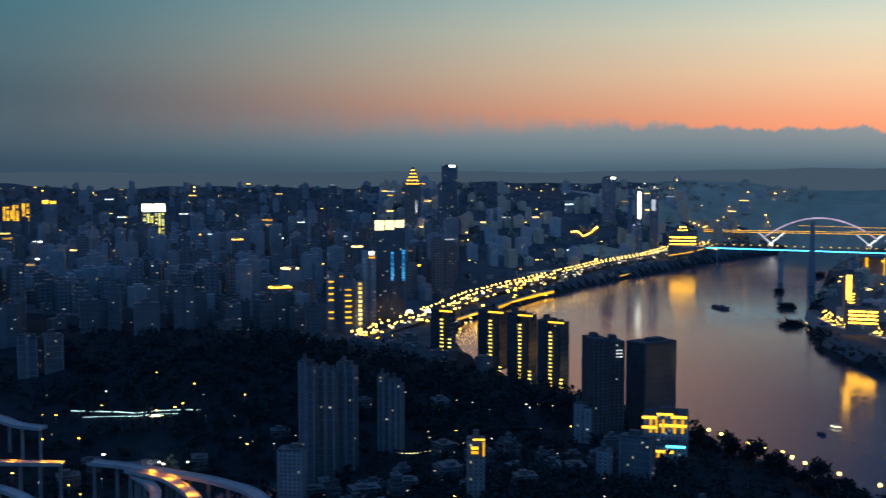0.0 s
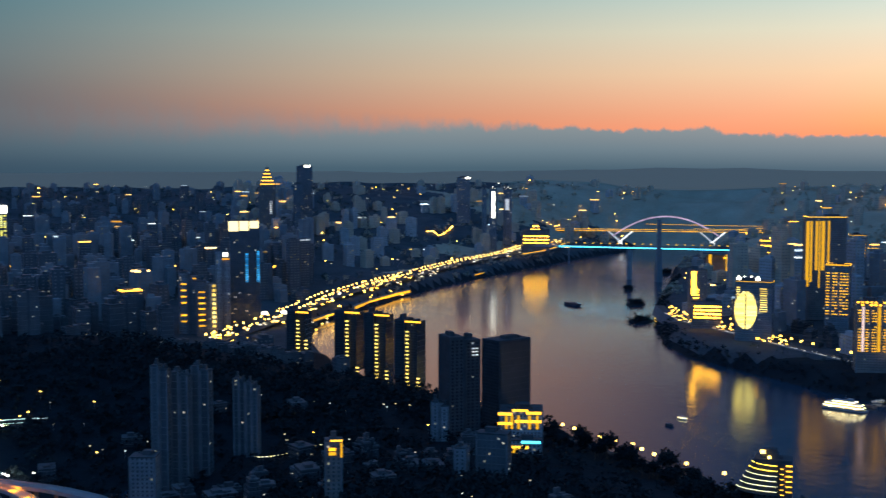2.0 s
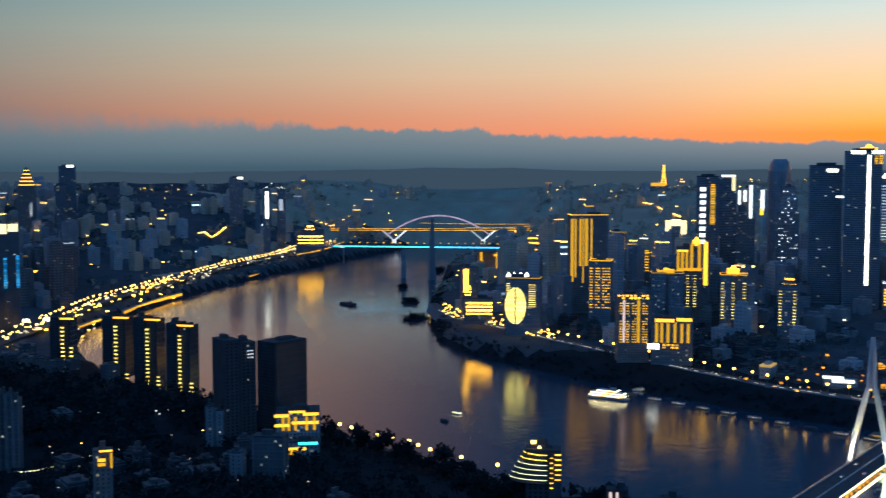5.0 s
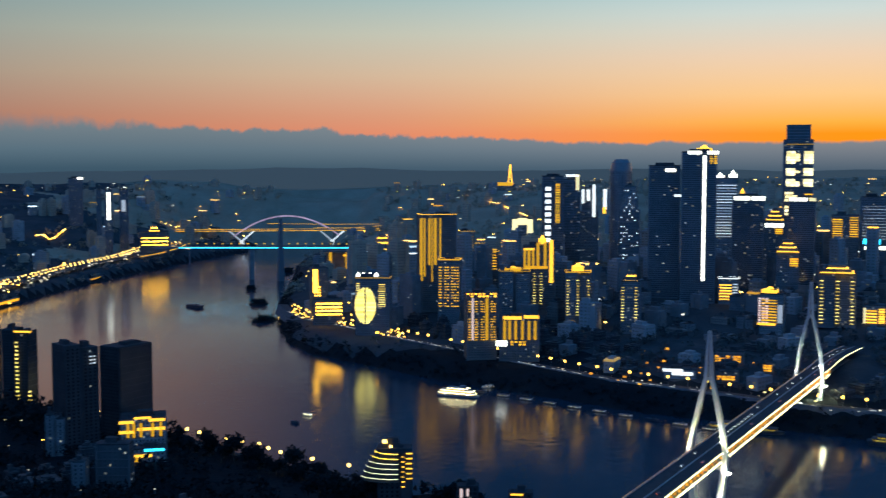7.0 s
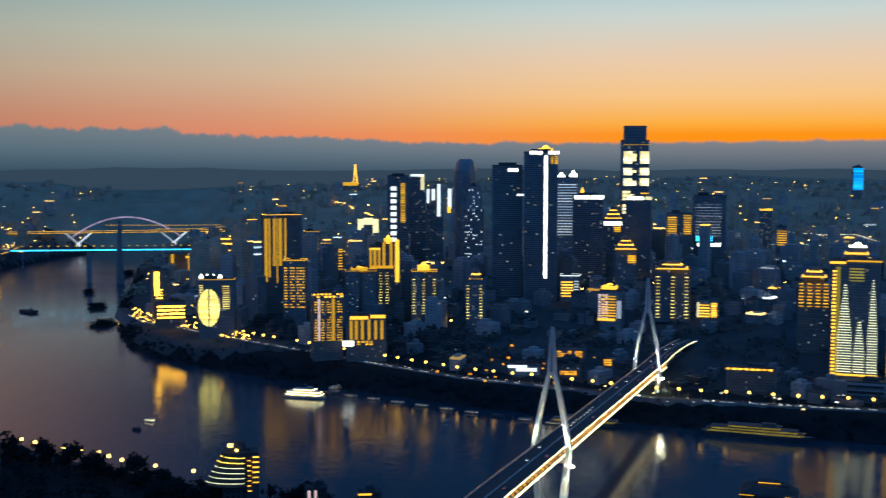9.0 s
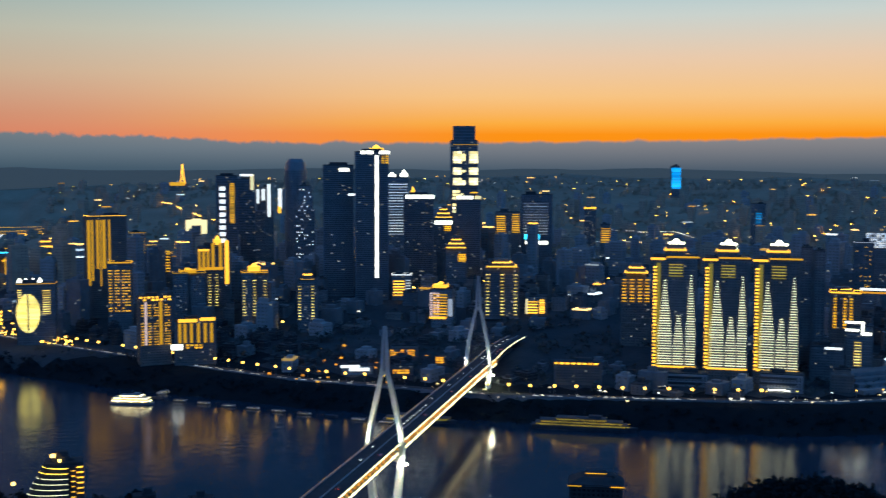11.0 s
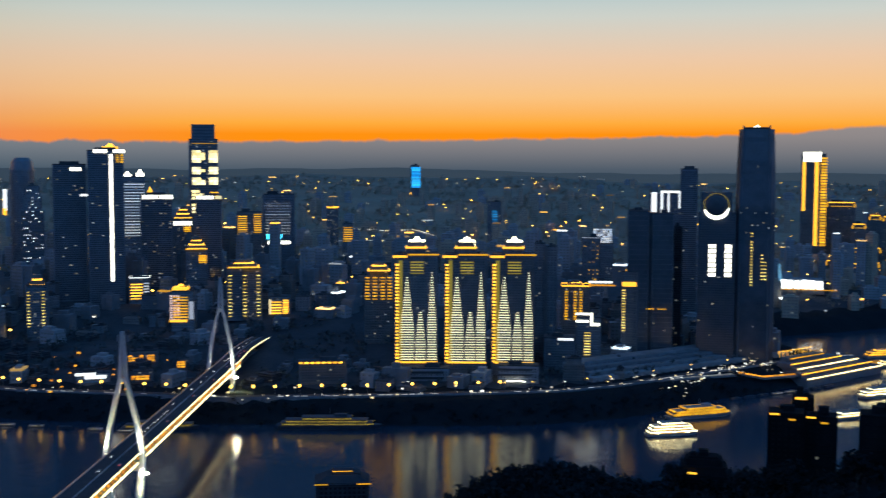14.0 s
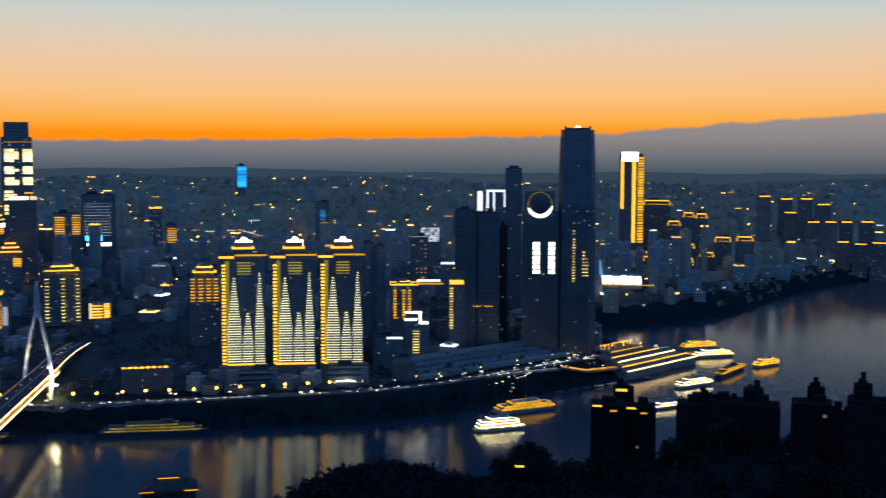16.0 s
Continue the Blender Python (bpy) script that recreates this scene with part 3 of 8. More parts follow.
def tower(name, label, x, y, w, d, top, turn=0.0, wall="concrete", lit=0.05, shape="slab", litmat="window_warm", floor=3.4, bay=3.6):
    """A tall building at a place, its front turned by degrees, its roof at height top. Its own base lies on the ground."""
    z0 = ground(x, y) - 2.0
    h = top - z0
    rng = random.Random(int(x * 7 + y * 13))
    ob = thing(name, label, "building", pose(x, y, z0, 0, 0, turn))
    ob["size"] = (w, d, h, z0)
    body, dark, win, slabs, roof = Geo(), Geo(), Geo(), Geo(), Geo()
    if shape == "slab":
        block(body, dark, win, slabs, 0, 0, w, d, 0, h, rng, lit, bay, floor)
        rooftop(roof, w, d, h, rng)
    elif shape == "wings":
        block(body, dark, win, slabs, -w * 0.27, 0, w * 0.45, d, 0, h, rng, lit, bay, floor)
        block(body, dark, win, slabs, w * 0.27, d * 0.06, w * 0.45, d * 0.9, 0, h - 4, rng, lit, bay, floor)
        body.box(0, d * 0.12, 0, w * 0.2, d * 0.7, h - 2)
        rooftop(roof, w * 0.45, d, h, rng, -w * 0.27)
        rooftop(roof, w * 0.45, d * 0.9, h - 4, rng, w * 0.27, d * 0.06)
    elif shape == "steps":
        z, k = 0.0, 1.0
        for part_h in (0.72, 0.16, 0.12):
            block(body, dark, win, slabs, 0, 0, w * k, d * k, z, z + h * part_h, rng, lit, bay, floor)
            z, k = z + h * part_h, k * 0.8
        rooftop(roof, w * 0.5, d * 0.5, h, rng)
    elif shape == "glass":
        body.box(0, 0, 0, w, d, h)
        n = max(int(w / 4.5), 2)
        for i in range(n + 1):
            slabs.box(-w / 2 + w * i / n, -d / 2 - 0.15, 0, 0.35, 0.5, h)
            slabs.box(-w / 2 + w * i / n, d / 2 + 0.15, 0, 0.35, 0.5, h)
        n = max(int(d / 4.5), 2)
        for i in range(n + 1):
            slabs.box(-w / 2 - 0.15, -d / 2 + d * i / n, 0, 0.5, 0.35, h)
            slabs.box(w / 2 + 0.15, -d / 2 + d * i / n, 0, 0.5, 0.35, h)
        for turn_, mx, my, width in ((0, 0, -d / 2 - 0.12, w), (math.pi / 2, w / 2 + 0.12, 0, d), (-math.pi / 2, -w / 2 - 0.12, 0, d)):
            panes(dark, win, mx, my, turn_, width * 0.95, 2, h, rng, lit, floor, bay, bay * 0.8, 1.9)
        roof.box(0, 0, h, w + 0.6, d + 0.6, 2.0)
        roof.box(0, 0, h + 2.0, w * 0.6, d * 0.6, 4.0)
    elif shape == "round":
        outline = ring(0.5, 24, w, d)
        body.prism(outline, 0, h * 0.9)
        body.prism(outline, h * 0.9, h * 0.07, 0.86)
        body.prism([(a * 0.84, b * 0.84) for a, b in outline], h * 0.97, h * 0.03, 0.7)
        for i in range(24):
            a, b = outline[i], outline[(i + 1) % 24]
            t = math.atan2(b[1] - a[1], b[0] - a[0])
            mx, my = (a[0] + b[0]) / 2, (a[1] + b[1]) / 2
            panes(dark, win, mx * 1.01, my * 1.01, t, math.hypot(b[0] - a[0], b[1] - a[1]), 4, h * 0.9, rng, lit, floor, bay)
    elif shape == "taper":
        z, k = 0.0, 1.0
        for hh, kk in ((0.55, 0.97), (0.25, 0.93), (0.14, 0.88), (0.06, 0.84)):
            o = [(a * w / 2 * k, b * d / 2 * k) for a, b in ((-0.8, -1), (0.8, -1), (1, -0.7), (1, 0.7), (0.8, 1), (-0.8, 1), (-1, 0.7), (-1, -0.7))]
            body.prism(o, z, h * hh, kk / k)
            for i in range(0, 8):
                p, q = o[i], o[(i + 1) % 8]
                panes(dark, win, (p[0] + q[0]) / 2 * 1.012, (p[1] + q[1]) / 2 * 1.012, math.atan2(q[1] - p[1], q[0] - p[0]), math.hypot(q[0] - p[0], q[1] - p[1]) * 0.94, z + 2, z + h * hh * 0.5, rng, lit, floor, bay)
            z, k = z + h * hh, kk
        for a, b in ((-0.62, -0.86), (0.62, -0.86), (-0.62, 0.86), (0.62, 0.86)):
            slabs.bar((a * w / 2 * 1.16, b * d / 2 * 1.16, 0), (a * w / 2, b * d / 2, h + 5), 1.6)
        roof.box(0, 0, h, w * 0.6, d * 0.6, 3)
    finish(ob, wall, body, dark, win, slabs, roof, litmat)
    return ob


def panel(ob, name, u, z, w, h, mat, label="", out=0.5, thick=0.6):
    """A lit panel or strip on the front of a tower: middle u, lower edge z above the river, width and height."""
    sw, sd, sh, z0 = ob["size"]
    g = Geo()
    g.box(u, -sd / 2 - out, z - z0, w, thick, h)
    return part(name, g, mat, ob, label)


def rows(ob, name, u, z, w, h, step, mat, label="", tall=0.9, taper=0.0, wrap=False, dash=0.0, fill=0.66):
    """Lit floor edges one above another on the front; taper narrows them towards the top; wrap carries them round the sides."""
    sw, sd, sh, z0 = ob["size"]
    g = Geo()
    n = max(int(h / step), 1)
    for i in range(n):
        k = 1 - taper * max(0.0, i / n - 0.4) / 0.6
        if wrap:
            g.box(0, 0, z - z0 + i * step, sw + 1.0, sd + 1.0, tall)
        elif dash:
            m = max(int(w / dash), 1)
            for j in range(m):
                if random.Random(i * 31 + j * 7 + int(z)).random() < 0.82:
                    g.box(u - w / 2 + (j + 0.5) * w / m, -sd / 2 - 0.5, z - z0 + i * step, w / m * fill, 0.5, tall)
        else:
            g.box(u, -sd / 2 - 0.5, z - z0 + i * step, max(w * k, 0.8), 0.5, tall)
    return part(name, g, mat, ob, label, "stuff")


def crown_line(ob, z, mat, label="", tall=0.9, grow=0.8, w=None, d=None, name="roof_light_line"):
    """A line of light round the roof edge."""
    sw, sd, sh, z0 = ob["size"]
    w, d = (w or sw) + grow, (d or sd) + grow
    g = Geo()
    for a in (-1, 1):
        g.box(0, a * d / 2, z - z0, w, 0.5, tall)
        g.box(a * w / 2, 0, z - z0, 0.5, d, tall)
    return part(name, g, mat, ob, label)


def tiered_roof(ob, z, w, d, tiers, mat, tall=2.2, name="lit_roof"):
    """A stepped or pagoda-like lit crown."""
    sw, sd, sh, z0 = ob["size"]
    g, e = Geo(), Geo()
    for i in range(tiers):
        k = 1 - i / (tiers + 0.6)
        e.box(0, 0, z - z0 + i * tall * 1.6, w * k * 0.8, d * k * 0.8, tall * 1.6)
        g.box(0, 0, z - z0 + i * tall * 1.6, w * k, d * k, tall * 0.45, top=0.88)
    e.box(0, 0, z - z0 + tiers * tall * 1.6, 0.8, 0.8, tall * 1.5, top=0.2)
    part("crown_core", e, "brown_tile", ob)
    return part(name, g, mat, ob, "glowing stepped roof edges")


def roof_lamp(ob, u, z, w, d, h, mat, label="", name="roof_lantern"):
    sw, sd, sh, z0 = ob["size"]
    g = Geo()
    g.box(u, 0, z - z0, w, d, h * 0.6)
    g.box(u, 0, z - z0 + h * 0.6, w * 0.55, d * 0.55, h * 0.4, top=0.3)
    return part(name, g, mat, ob, label)


def oval(ob, u, z, rx, rz):
    """An upright oval screen on the front, made of lit rows."""
    sw, sd, sh, z0 = ob["size"]
    g = Geo()
    n = 26
    for i in range(n):
        k = (i + 0.5) / n * 2 - 1
        half = rx * math.sqrt(1 - k * k)
        for lo, hi in ((-half, -1.1), (1.1, half)):
            if hi > lo:
                g.box(u + (lo + hi) / 2, -sd / 2 - 0.7, z - z0 + k * rz - rz / n * 0.8, hi - lo, 0.8, rz / n * 1.5)
    part("light_screen", g, "gold_oval", ob, "egg-shaped light screen", "stuff")


def crown_box(ob, w, d, h):
    """A smaller storeyed crown on the roof."""
    sw, sd, sh, z0 = ob["size"]
    g, s = Geo(), Geo()
    g.box(0, 0, sh, w, d, h)
    for i in range(5):
        s.box(0, 0, sh + h * (i + 0.5) / 5, w + 0.8, d + 0.8, 0.6)
    crown = part("crown", g, "curtain_wall", ob, "dark set-back crown")
    part("ledge", s, "steel", crown)


def eye_ring(ob, u, z, r):
    """A round dark lens on the roof with a bright crescent below and faint rim above."""
    sw, sd, sh, z0 = ob["size"]
    lens, low, rim = Geo(), Geo(), Geo()
    n = 40
    lens.tube([[(u + rr * math.cos(2 * math.pi * i / n), y, z - z0 + rr * math.sin(2 * math.pi * i / n)) for i in range(n)]
               for y, rr in ((-sd / 2 - 1.2, r * 0.72), (-sd / 2 - 2.6, r * 0.6), (-sd / 2 - 3.2, r * 0.3))])
    for i in range(n):
        a, b = 2 * math.pi * i / n, 2 * math.pi * (i + 1) / n
        g = low if 1.06 * math.pi < a < 1.94 * math.pi else rim
        t = r * 0.2 * abs(math.sin((a + b) / 2)) if g is low else 0.5
        g.bar((u + r * 0.82 * math.cos(a), -sd / 2 - 1.5, z - z0 + r * 0.82 * math.sin(a)), (u + r * 0.82 * math.cos(b), -sd / 2 - 1.5, z - z0 + r * 0.82 * math.sin(b)), 1.2, max(t, 0.5) * 1.3)
    back = Geo()
    back.box(u, -sd / 2 + 2, z - z0 - r, r * 2.05, 5, r * 1.9)
    part("sign_board", back, "curtain_wall", ob)
    part("lens", lens, "window_glass", ob, "dark round lens-shaped sign")
    part("crescent_light", low, "white_bright", ob, "bright white crescent of light")
    part("rim_light", rim, "gold_dim", ob, "faint upper rim of light")


def spire(ob, u, top):
    """A lattice broadcast mast, lit gold."""
    sw, sd, sh, z0 = ob["size"]
    g, h = Geo(), top - z0
    for a, b in ((-1, -1), (1, -1), (1, 1), (-1, 1)):
        g.bar((u + a * 9, b * 9, sh), (u + a * 4, b * 4, sh + (h - sh) * 0.35), 2.6)
        g.bar((u + a * 4, b * 4, sh + (h - sh) * 0.35), (u + a * 0.8, b * 0.8, h), 2.2)
    for k in (0.1, 0.22, 0.35, 0.5, 0.65):
        w = 18 - 22 * k if k < 0.36 else 9 * (1 - k)
        g.box(u, 0, sh + (h - sh) * k, w, w, 2.2)
    # The lattice bars glow gold themselves; they carry no lamps.
    part("mast", g, "gold_bright", ob, "gold-lit lattice mast")


def balcony_arcs(ob, n):
    """A bowed front whose balconies sweep back to one side, a line of light under each, and a flat wing with short dashes."""
    sw, sd, sh, z0 = ob["size"]
    step, right, depth = 4.0, sw * 0.12, sd * 0.5 + 6

    def sweep(reach, z, grow=0.0):
        return [(right - (right + sw * 0.5 * reach) * math.sin(math.radians(a)) - grow, -depth * math.cos(math.radians(a)) - grow, z) for a in range(0, 91, 9)]

    for i in range(n):
        reach, z = 1.1 + 0.84 * i / (n - 1), sh - 1.5 - i * step
        body = Geo()
        line = sweep(reach, z - step)
        body.prism([(x, y) for x, y, q in line] + [(line[-1][0], sd * 0.4), (right, sd * 0.4)], z - step + 0.6, step - 0.6)
        part("bowed_storey", body, "dark_render", ob)
        g, f = Geo(), Geo()
        pts = sweep(reach, z, 0.6)
        f.ribbon([(x, y, q + 0.5) for x, y, q in pts], 1.4, 0.5)
        for a, b in zip(pts[:7 + i % 2], pts[1:]):
            g.bar(a, b, 0.6, 0.75)
        for x, y, q in pts[8:]:
            g.box(x, y, q - 0.4, 1.4, 1.4, 0.7)
        part("balcony_light", g, "balcony_white" if i > 1 else "balcony_gold", ob, "sweeping line of warm light", "stuff")
        part("balcony", f, "dark_render", ob, kind="stuff")
    wing, dash = Geo(), Geo()
    wing.box(sw * 0.34, -sd * 0.1, 0, sw * 0.34, sd * 1.1, sh - 1)
    for i in range(7):
        dash.box(sw * 0.24, -sd * 0.68, sh - 5 - i * step, 2.4, 0.6, 0.6)
        if i < 6:
            dash.box(sw * 0.43, -sd * 0.68, sh - 2.5 - i * step, 4.6, 0.6, 0.9)
    part("wing", wing, "dark_render", ob)
    part("wing_lighting", dash, "gold_bright", ob, "short gold balcony dashes", "stuff")
    g, k = Geo(), Geo()
    g.box(-sw * 0.1, 0, sh, sw * 0.5, sd * 0.5, 5)
    g.box(-sw * 0.05, 0, sh + 5, sw * 0.3, sd * 0.4, 3.5)
    k.box(-sw * 0.3, -sd * 0.3, sh + 5.2, 3.6, 2.2, 2.4)
    k.box(-sw * 0.12, -sd * 0.3, sh + 1, 1.8, 1, 2.2)
    part("penthouse", g, "dark_render", ob)
    part("roof_lantern", k, "lamp_promenade", ob, "bright golden roof lantern")


def glass_flank(ob):
    """A sheer glazed flank on the sunset side with thin floor bands."""
    sw, sd, sh, z0 = ob["size"]
    g, f = Geo(), Geo()
    g.box(sw / 2 + 0.45, 0, 3, 0.7, sd * 0.94, sh - 4)
    for i in range(int((sh - 8) / 6.8)):
        f.box(sw / 2 + 0.62, 0, 6 + 6.8 * i, 0.6, sd * 0.95, 0.4)
    flank = part("glass_flank", g, "flank_glass", ob, "glazed flank catching the afterglow")
    part("floor_band", f, "dark_render", flank, kind="stuff")


def lit_top(ob, z, w, h):
    sw, sd, sh, z0 = ob["size"]
    g, e = Geo(), Geo()
    g.prism(ring(w / 2, 12, 1, 0.7), sh + 1.3, h, 0.8)
    for a, b in zip(ring(w * 0.42, 12, 1, 0.7), ring(w * 0.42, 12, 1, 0.7)[1:] + ring(w * 0.42, 12, 1, 0.7)[:1]):
        e.bar((*a, sh + h + 1.4), (*b, sh + h + 1.4), 0.7)
    part("roof_pavilion", g, "concrete", ob)
    part("roof_light", e, "gold", ob, "gold line round the roof pavilion")


def hip_roof(ob, w, d, h):
    """A broad hipped roof with a lit ridge pavilion and lit eave corners."""
    sw, sd, sh, z0 = ob["size"]
    g, e, t = Geo(), Geo(), Geo()
    g.prism([(-w / 2, -d / 2), (w / 2, -d / 2), (w / 2, d / 2), (-w / 2, d / 2)], sh, h, 0.55)
    t.box(0, 0, sh + h, w * 0.42, d * 0.42, h * 0.5, top=0.85)
    for a in (-1, 1):
        e.bar((a * w * 0.5, -d * 0.51, sh + 0.3), (a * w * 0.26, -d * 0.51, sh + 0.3), 0.6)
        e.bar((a * w * 0.18, -d * 0.22, sh + h * 1.5), (0, -d * 0.22, sh + h * 1.5), 0.5)
    part("hipped_roof", g, "dark_render", ob)
    part("ridge_pavilion", t, "dark_render", ob)
    part("eave_lighting", e, "gold", ob, "gold lines on eaves and ridge", "stuff")


# ---- the lit and dark towers of the city, one by one ----
# Floodlit walls, columns and balconies are glowing panels; no floodlights shine on them.
b = tower("office_tower", "tall tower with golden floodlit facade stripes and dark side", 865.4, 1823.4, 61.2, 36.7, 208.9, -11.4, wall='brown_tile', lit=0.02)
panel(b, "facade_light", -31.7, 94.8, 5, 108.3, "gold_strip", "gold floodlit facade strip")
panel(b, "facade_light", -25.8, 102.6, 3, 100.5, "gold_strip", "gold floodlit facade strip")
panel(b, "facade_light", -17.3, 122, 4, 81.1, "gold_strip", "gold floodlit facade strip")
panel(b, "facade_light", -6.9, 122, 5, 81.1, "gold_strip", "gold floodlit facade strip")
panel(b, "facade_light", 2, 131.7, 3, 71.4, "gold_strip", "gold floodlit facade strip")
panel(b, "facade_light", -12.4, 92.9, 2, 110.2, "gold_strip", "gold floodlit facade strip")
crown_line(b, 209.1, "gold_bright")
b = tower("apartment_tower", "apartment tower with gold-lit balconies floor by floor", 822.9, 1683.3, 34.1, 27.3, 141.7, -32.1, lit=0.06)
rows(b, "balcony_lighting", -14, 66.7, 7.2, 67.8, 4.5, "gold", tall=1.6, dash=4.0)
rows(b, "balcony_lighting", -3.6, 66.7, 8.1, 67.8, 4.5, "gold", tall=1.6, dash=4.0)
rows(b, "balcony_lighting", 9.9, 66.7, 13.5, 67.8, 4.5, "gold", tall=1.6, dash=4.0)
crown_line(b, 141.9, "gold", tall=2.0)
b = tower("apartment_tower", "broad apartment tower with lit floors and glowing gold cornice", 752.6, 1441.8, 41, 32.8, 114.6, -19.6, wall='brown_tile', lit=0.1)
rows(b, "cornice", -0.2, 111.5, 43.9, 7.8, 3.5, "gold_bright", "glowing gold cornice", tall=2.4, dash=5.0)
rows(b, "balcony_lighting", -17.1, 51, 5.5, 59, 3.6, "gold", tall=1.2, dash=3.0)
rows(b, "balcony_lighting", -7.7, 51, 5.5, 59, 3.6, "gold", tall=1.2, dash=3.0)
rows(b, "balcony_lighting", 1.3, 51, 6.3, 59, 3.6, "gold", tall=1.2, dash=3.0)
rows(b, "balcony_lighting", 16.2, 51, 7.8, 59, 3.6, "gold", tall=1.2, dash=3.0)
panel(b, "pilaster_light", 7.2, 51, 3.9, 59, "gold_strip")
panel(b, "pilaster_light", -12.8, 51, 3.1, 59, "pink")
b = tower("hotel", "low hotel with gold uplit columns and cornice", 795.2, 1404.2, 54.9, 27.5, 83.4, -29.5, wall='brown_tile', lit=0.04)
panel(b, "cornice", -9.9, 81.8, 25.4, 4.7, "gold_bright")
panel(b, "cornice", 16.3, 83.4, 20.8, 4.7, "gold_bright")
panel(b, "column_light", -20.7, 53.7, 3.9, 26.6, "gold_strip")
panel(b, "column_light", -13.7, 53.7, 3.8, 26.6, "gold_strip")
panel(b, "column_light", -5.3, 53.7, 3.8, 26.6, "gold_strip")
panel(b, "column_light", 4, 53.7, 3.8, 26.6, "gold_strip")
panel(b, "column_light", 13.2, 53.7, 3.8, 26.6, "gold_strip")
panel(b, "column_light", 21.7, 53.7, 3.8, 26.6, "gold_strip")
panel(b, "shop_light", -24.9, 44.3, 15.4, 7.8, "white_bright")
rows(b, "column_lighting", -1.8, 45.8, 23.1, 7.8, 3.5, "gold", "vertical run of floor lights", tall=2.4, dash=5.0)
b = tower("apartment_tower", "tower with an egg-shaped light screen and white roof lamps", 703.4, 1718.1, 55, 33, 115, -27.3, lit=0.03)
oval(b, -11.8, 71.2, 16.8, 29.2)
roof_lamp(b, -24.7, 115, 6.2, 6.2, 8, "white_bright", "white roof lamp", name="roof_lantern")
roof_lamp(b, -15.8, 115, 6.2, 6.2, 8, "white_bright", "white roof lamp", name="roof_lantern")
roof_lamp(b, -5.2, 115, 6.2, 6.2, 8, "white_bright", "white roof lamp", name="roof_lantern")
roof_lamp(b, 4.6, 115, 6.2, 6.2, 8, "white_bright", "white roof lamp", name="roof_lantern")
crown_line(b, 115.2, "gold", tall=0.8)
rows(b, "balcony_lighting", 14.8, 69.4, 10.7, 40.2, 3.5, "window_gold", tall=1.2)
rows(b, "balcony_lighting", -23.4, 91.8, 5.3, 17.9, 3.5, "window_gold", tall=1.2)
b = tower("riverside_hotel", "riverside hotel with golden lit facade", 690.4, 1942.5, 28.9, 23.1, 112.4, -9.6, wall='brown_tile', lit=0.1)
panel(b, "facade_light", -8.2, 68.7, 8, 41.6, "river_gold", "glowing gold facade")
rows(b, "balcony_lighting", -4.2, 43.9, 10, 39.8, 4.9, "river_gold", tall=1.6)
b = tower("restaurant", "low restaurant with bands of gold light on its terraces", 675.7, 1855.5, 49.1, 29.4, 67.3, -20, wall='brown_tile', lit=0.1)
rows(b, "terrace_lighting", 1.6, 40.7, 43.2, 25.7, 6.1, "river_gold", "gold terrace lights", tall=2.6)
b = tower("hillside_house", "low white building with an arched lit front", 1195, 2101, 42.6, 34.1, 181.9, -29.6, wall='pale_tile', lit=0.1)
panel(b, "facade_light", -15.2, 140.3, 11.5, 41.6, "gold_white")
panel(b, "facade_light", 15.9, 140.3, 11.5, 41.6, "gold_white")
panel(b, "facade_light", 0.4, 170.4, 19.6, 13.9, "gold_white")
b = tower("office_tower", "dark tower with a vertical white lettered sign and yellow column", 1197.1, 1983.4, 41.8, 33.4, 271, -31.1, wall='hazed_curtain_wall', lit=0.03, shape='glass')
panel(b, "sign_bar", -8.9, 243.4, 11, 7.7, "white", "white sign character block")
panel(b, "sign_bar", -8.9, 230.8, 11, 7.7, "white", "white sign character block")
panel(b, "sign_bar", -8.9, 218.1, 11, 7.7, "white", "white sign character block")
panel(b, "sign_bar", -8.9, 205.4, 11, 7.7, "white", "white sign character block")
panel(b, "sign_bar", -8.9, 192.7, 11, 7.7, "white", "white sign character block")
panel(b, "sign_bar", -8.9, 180, 11, 7.7, "white", "white sign character block")
panel(b, "sign_bar", -8.9, 167.3, 11, 7.7, "white", "white sign character block")
panel(b, "sign_bar", -8.9, 154.6, 11, 7.7, "white", "white sign character block")
panel(b, "sign_bar", -8.9, 141.9, 11, 7.7, "white", "white sign character block")
rows(b, "column_light", 9.8, 179.5, 8.8, 80.5, 3.3, "gold_soft", tall=2.0)
b = tower("office_tower", "slender tower with a bright white roof bracket", 1334.1, 2131.2, 35.8, 28.6, 261.5, -32, wall='hazed_curtain_wall', shape='glass')
panel(b, "bracket_light", 0.6, 268.6, 27.5, 4.8, "white")
panel(b, "bracket_light", 12, 239.9, 7.2, 33.5, "warm")
roof_lamp(b, -1.2, 232.8, 16.8, 16.8, 12, "white", name="roof_lantern")
b = tower("office_tower", "stepped tower with white lit edges", 1393.4, 2154.2, 38.9, 31.1, 243.8, -32.9, lit=0.06, shape='steps')
panel(b, "edge_light", -13.4, 209.7, 4.9, 30.5, "white")
panel(b, "edge_light", -1.8, 215.8, 6.1, 24.4, "white")
panel(b, "edge_light", 10.4, 180.4, 6.1, 70.7, "white")
panel(b, "edge_light", 34.1, 197.5, 7.3, 43.9, "white")
panel(b, "edge_light", 32.9, 187.7, 7.3, 14.6, "gold_bright")
b = tower("office_tower", "dark rounded skyscraper with no lights at its crown", 1340.7, 1956.4, 43.5, 43.5, 305.7, -34.4, wall='hazed_curtain_wall', lit=0.02, shape='round')
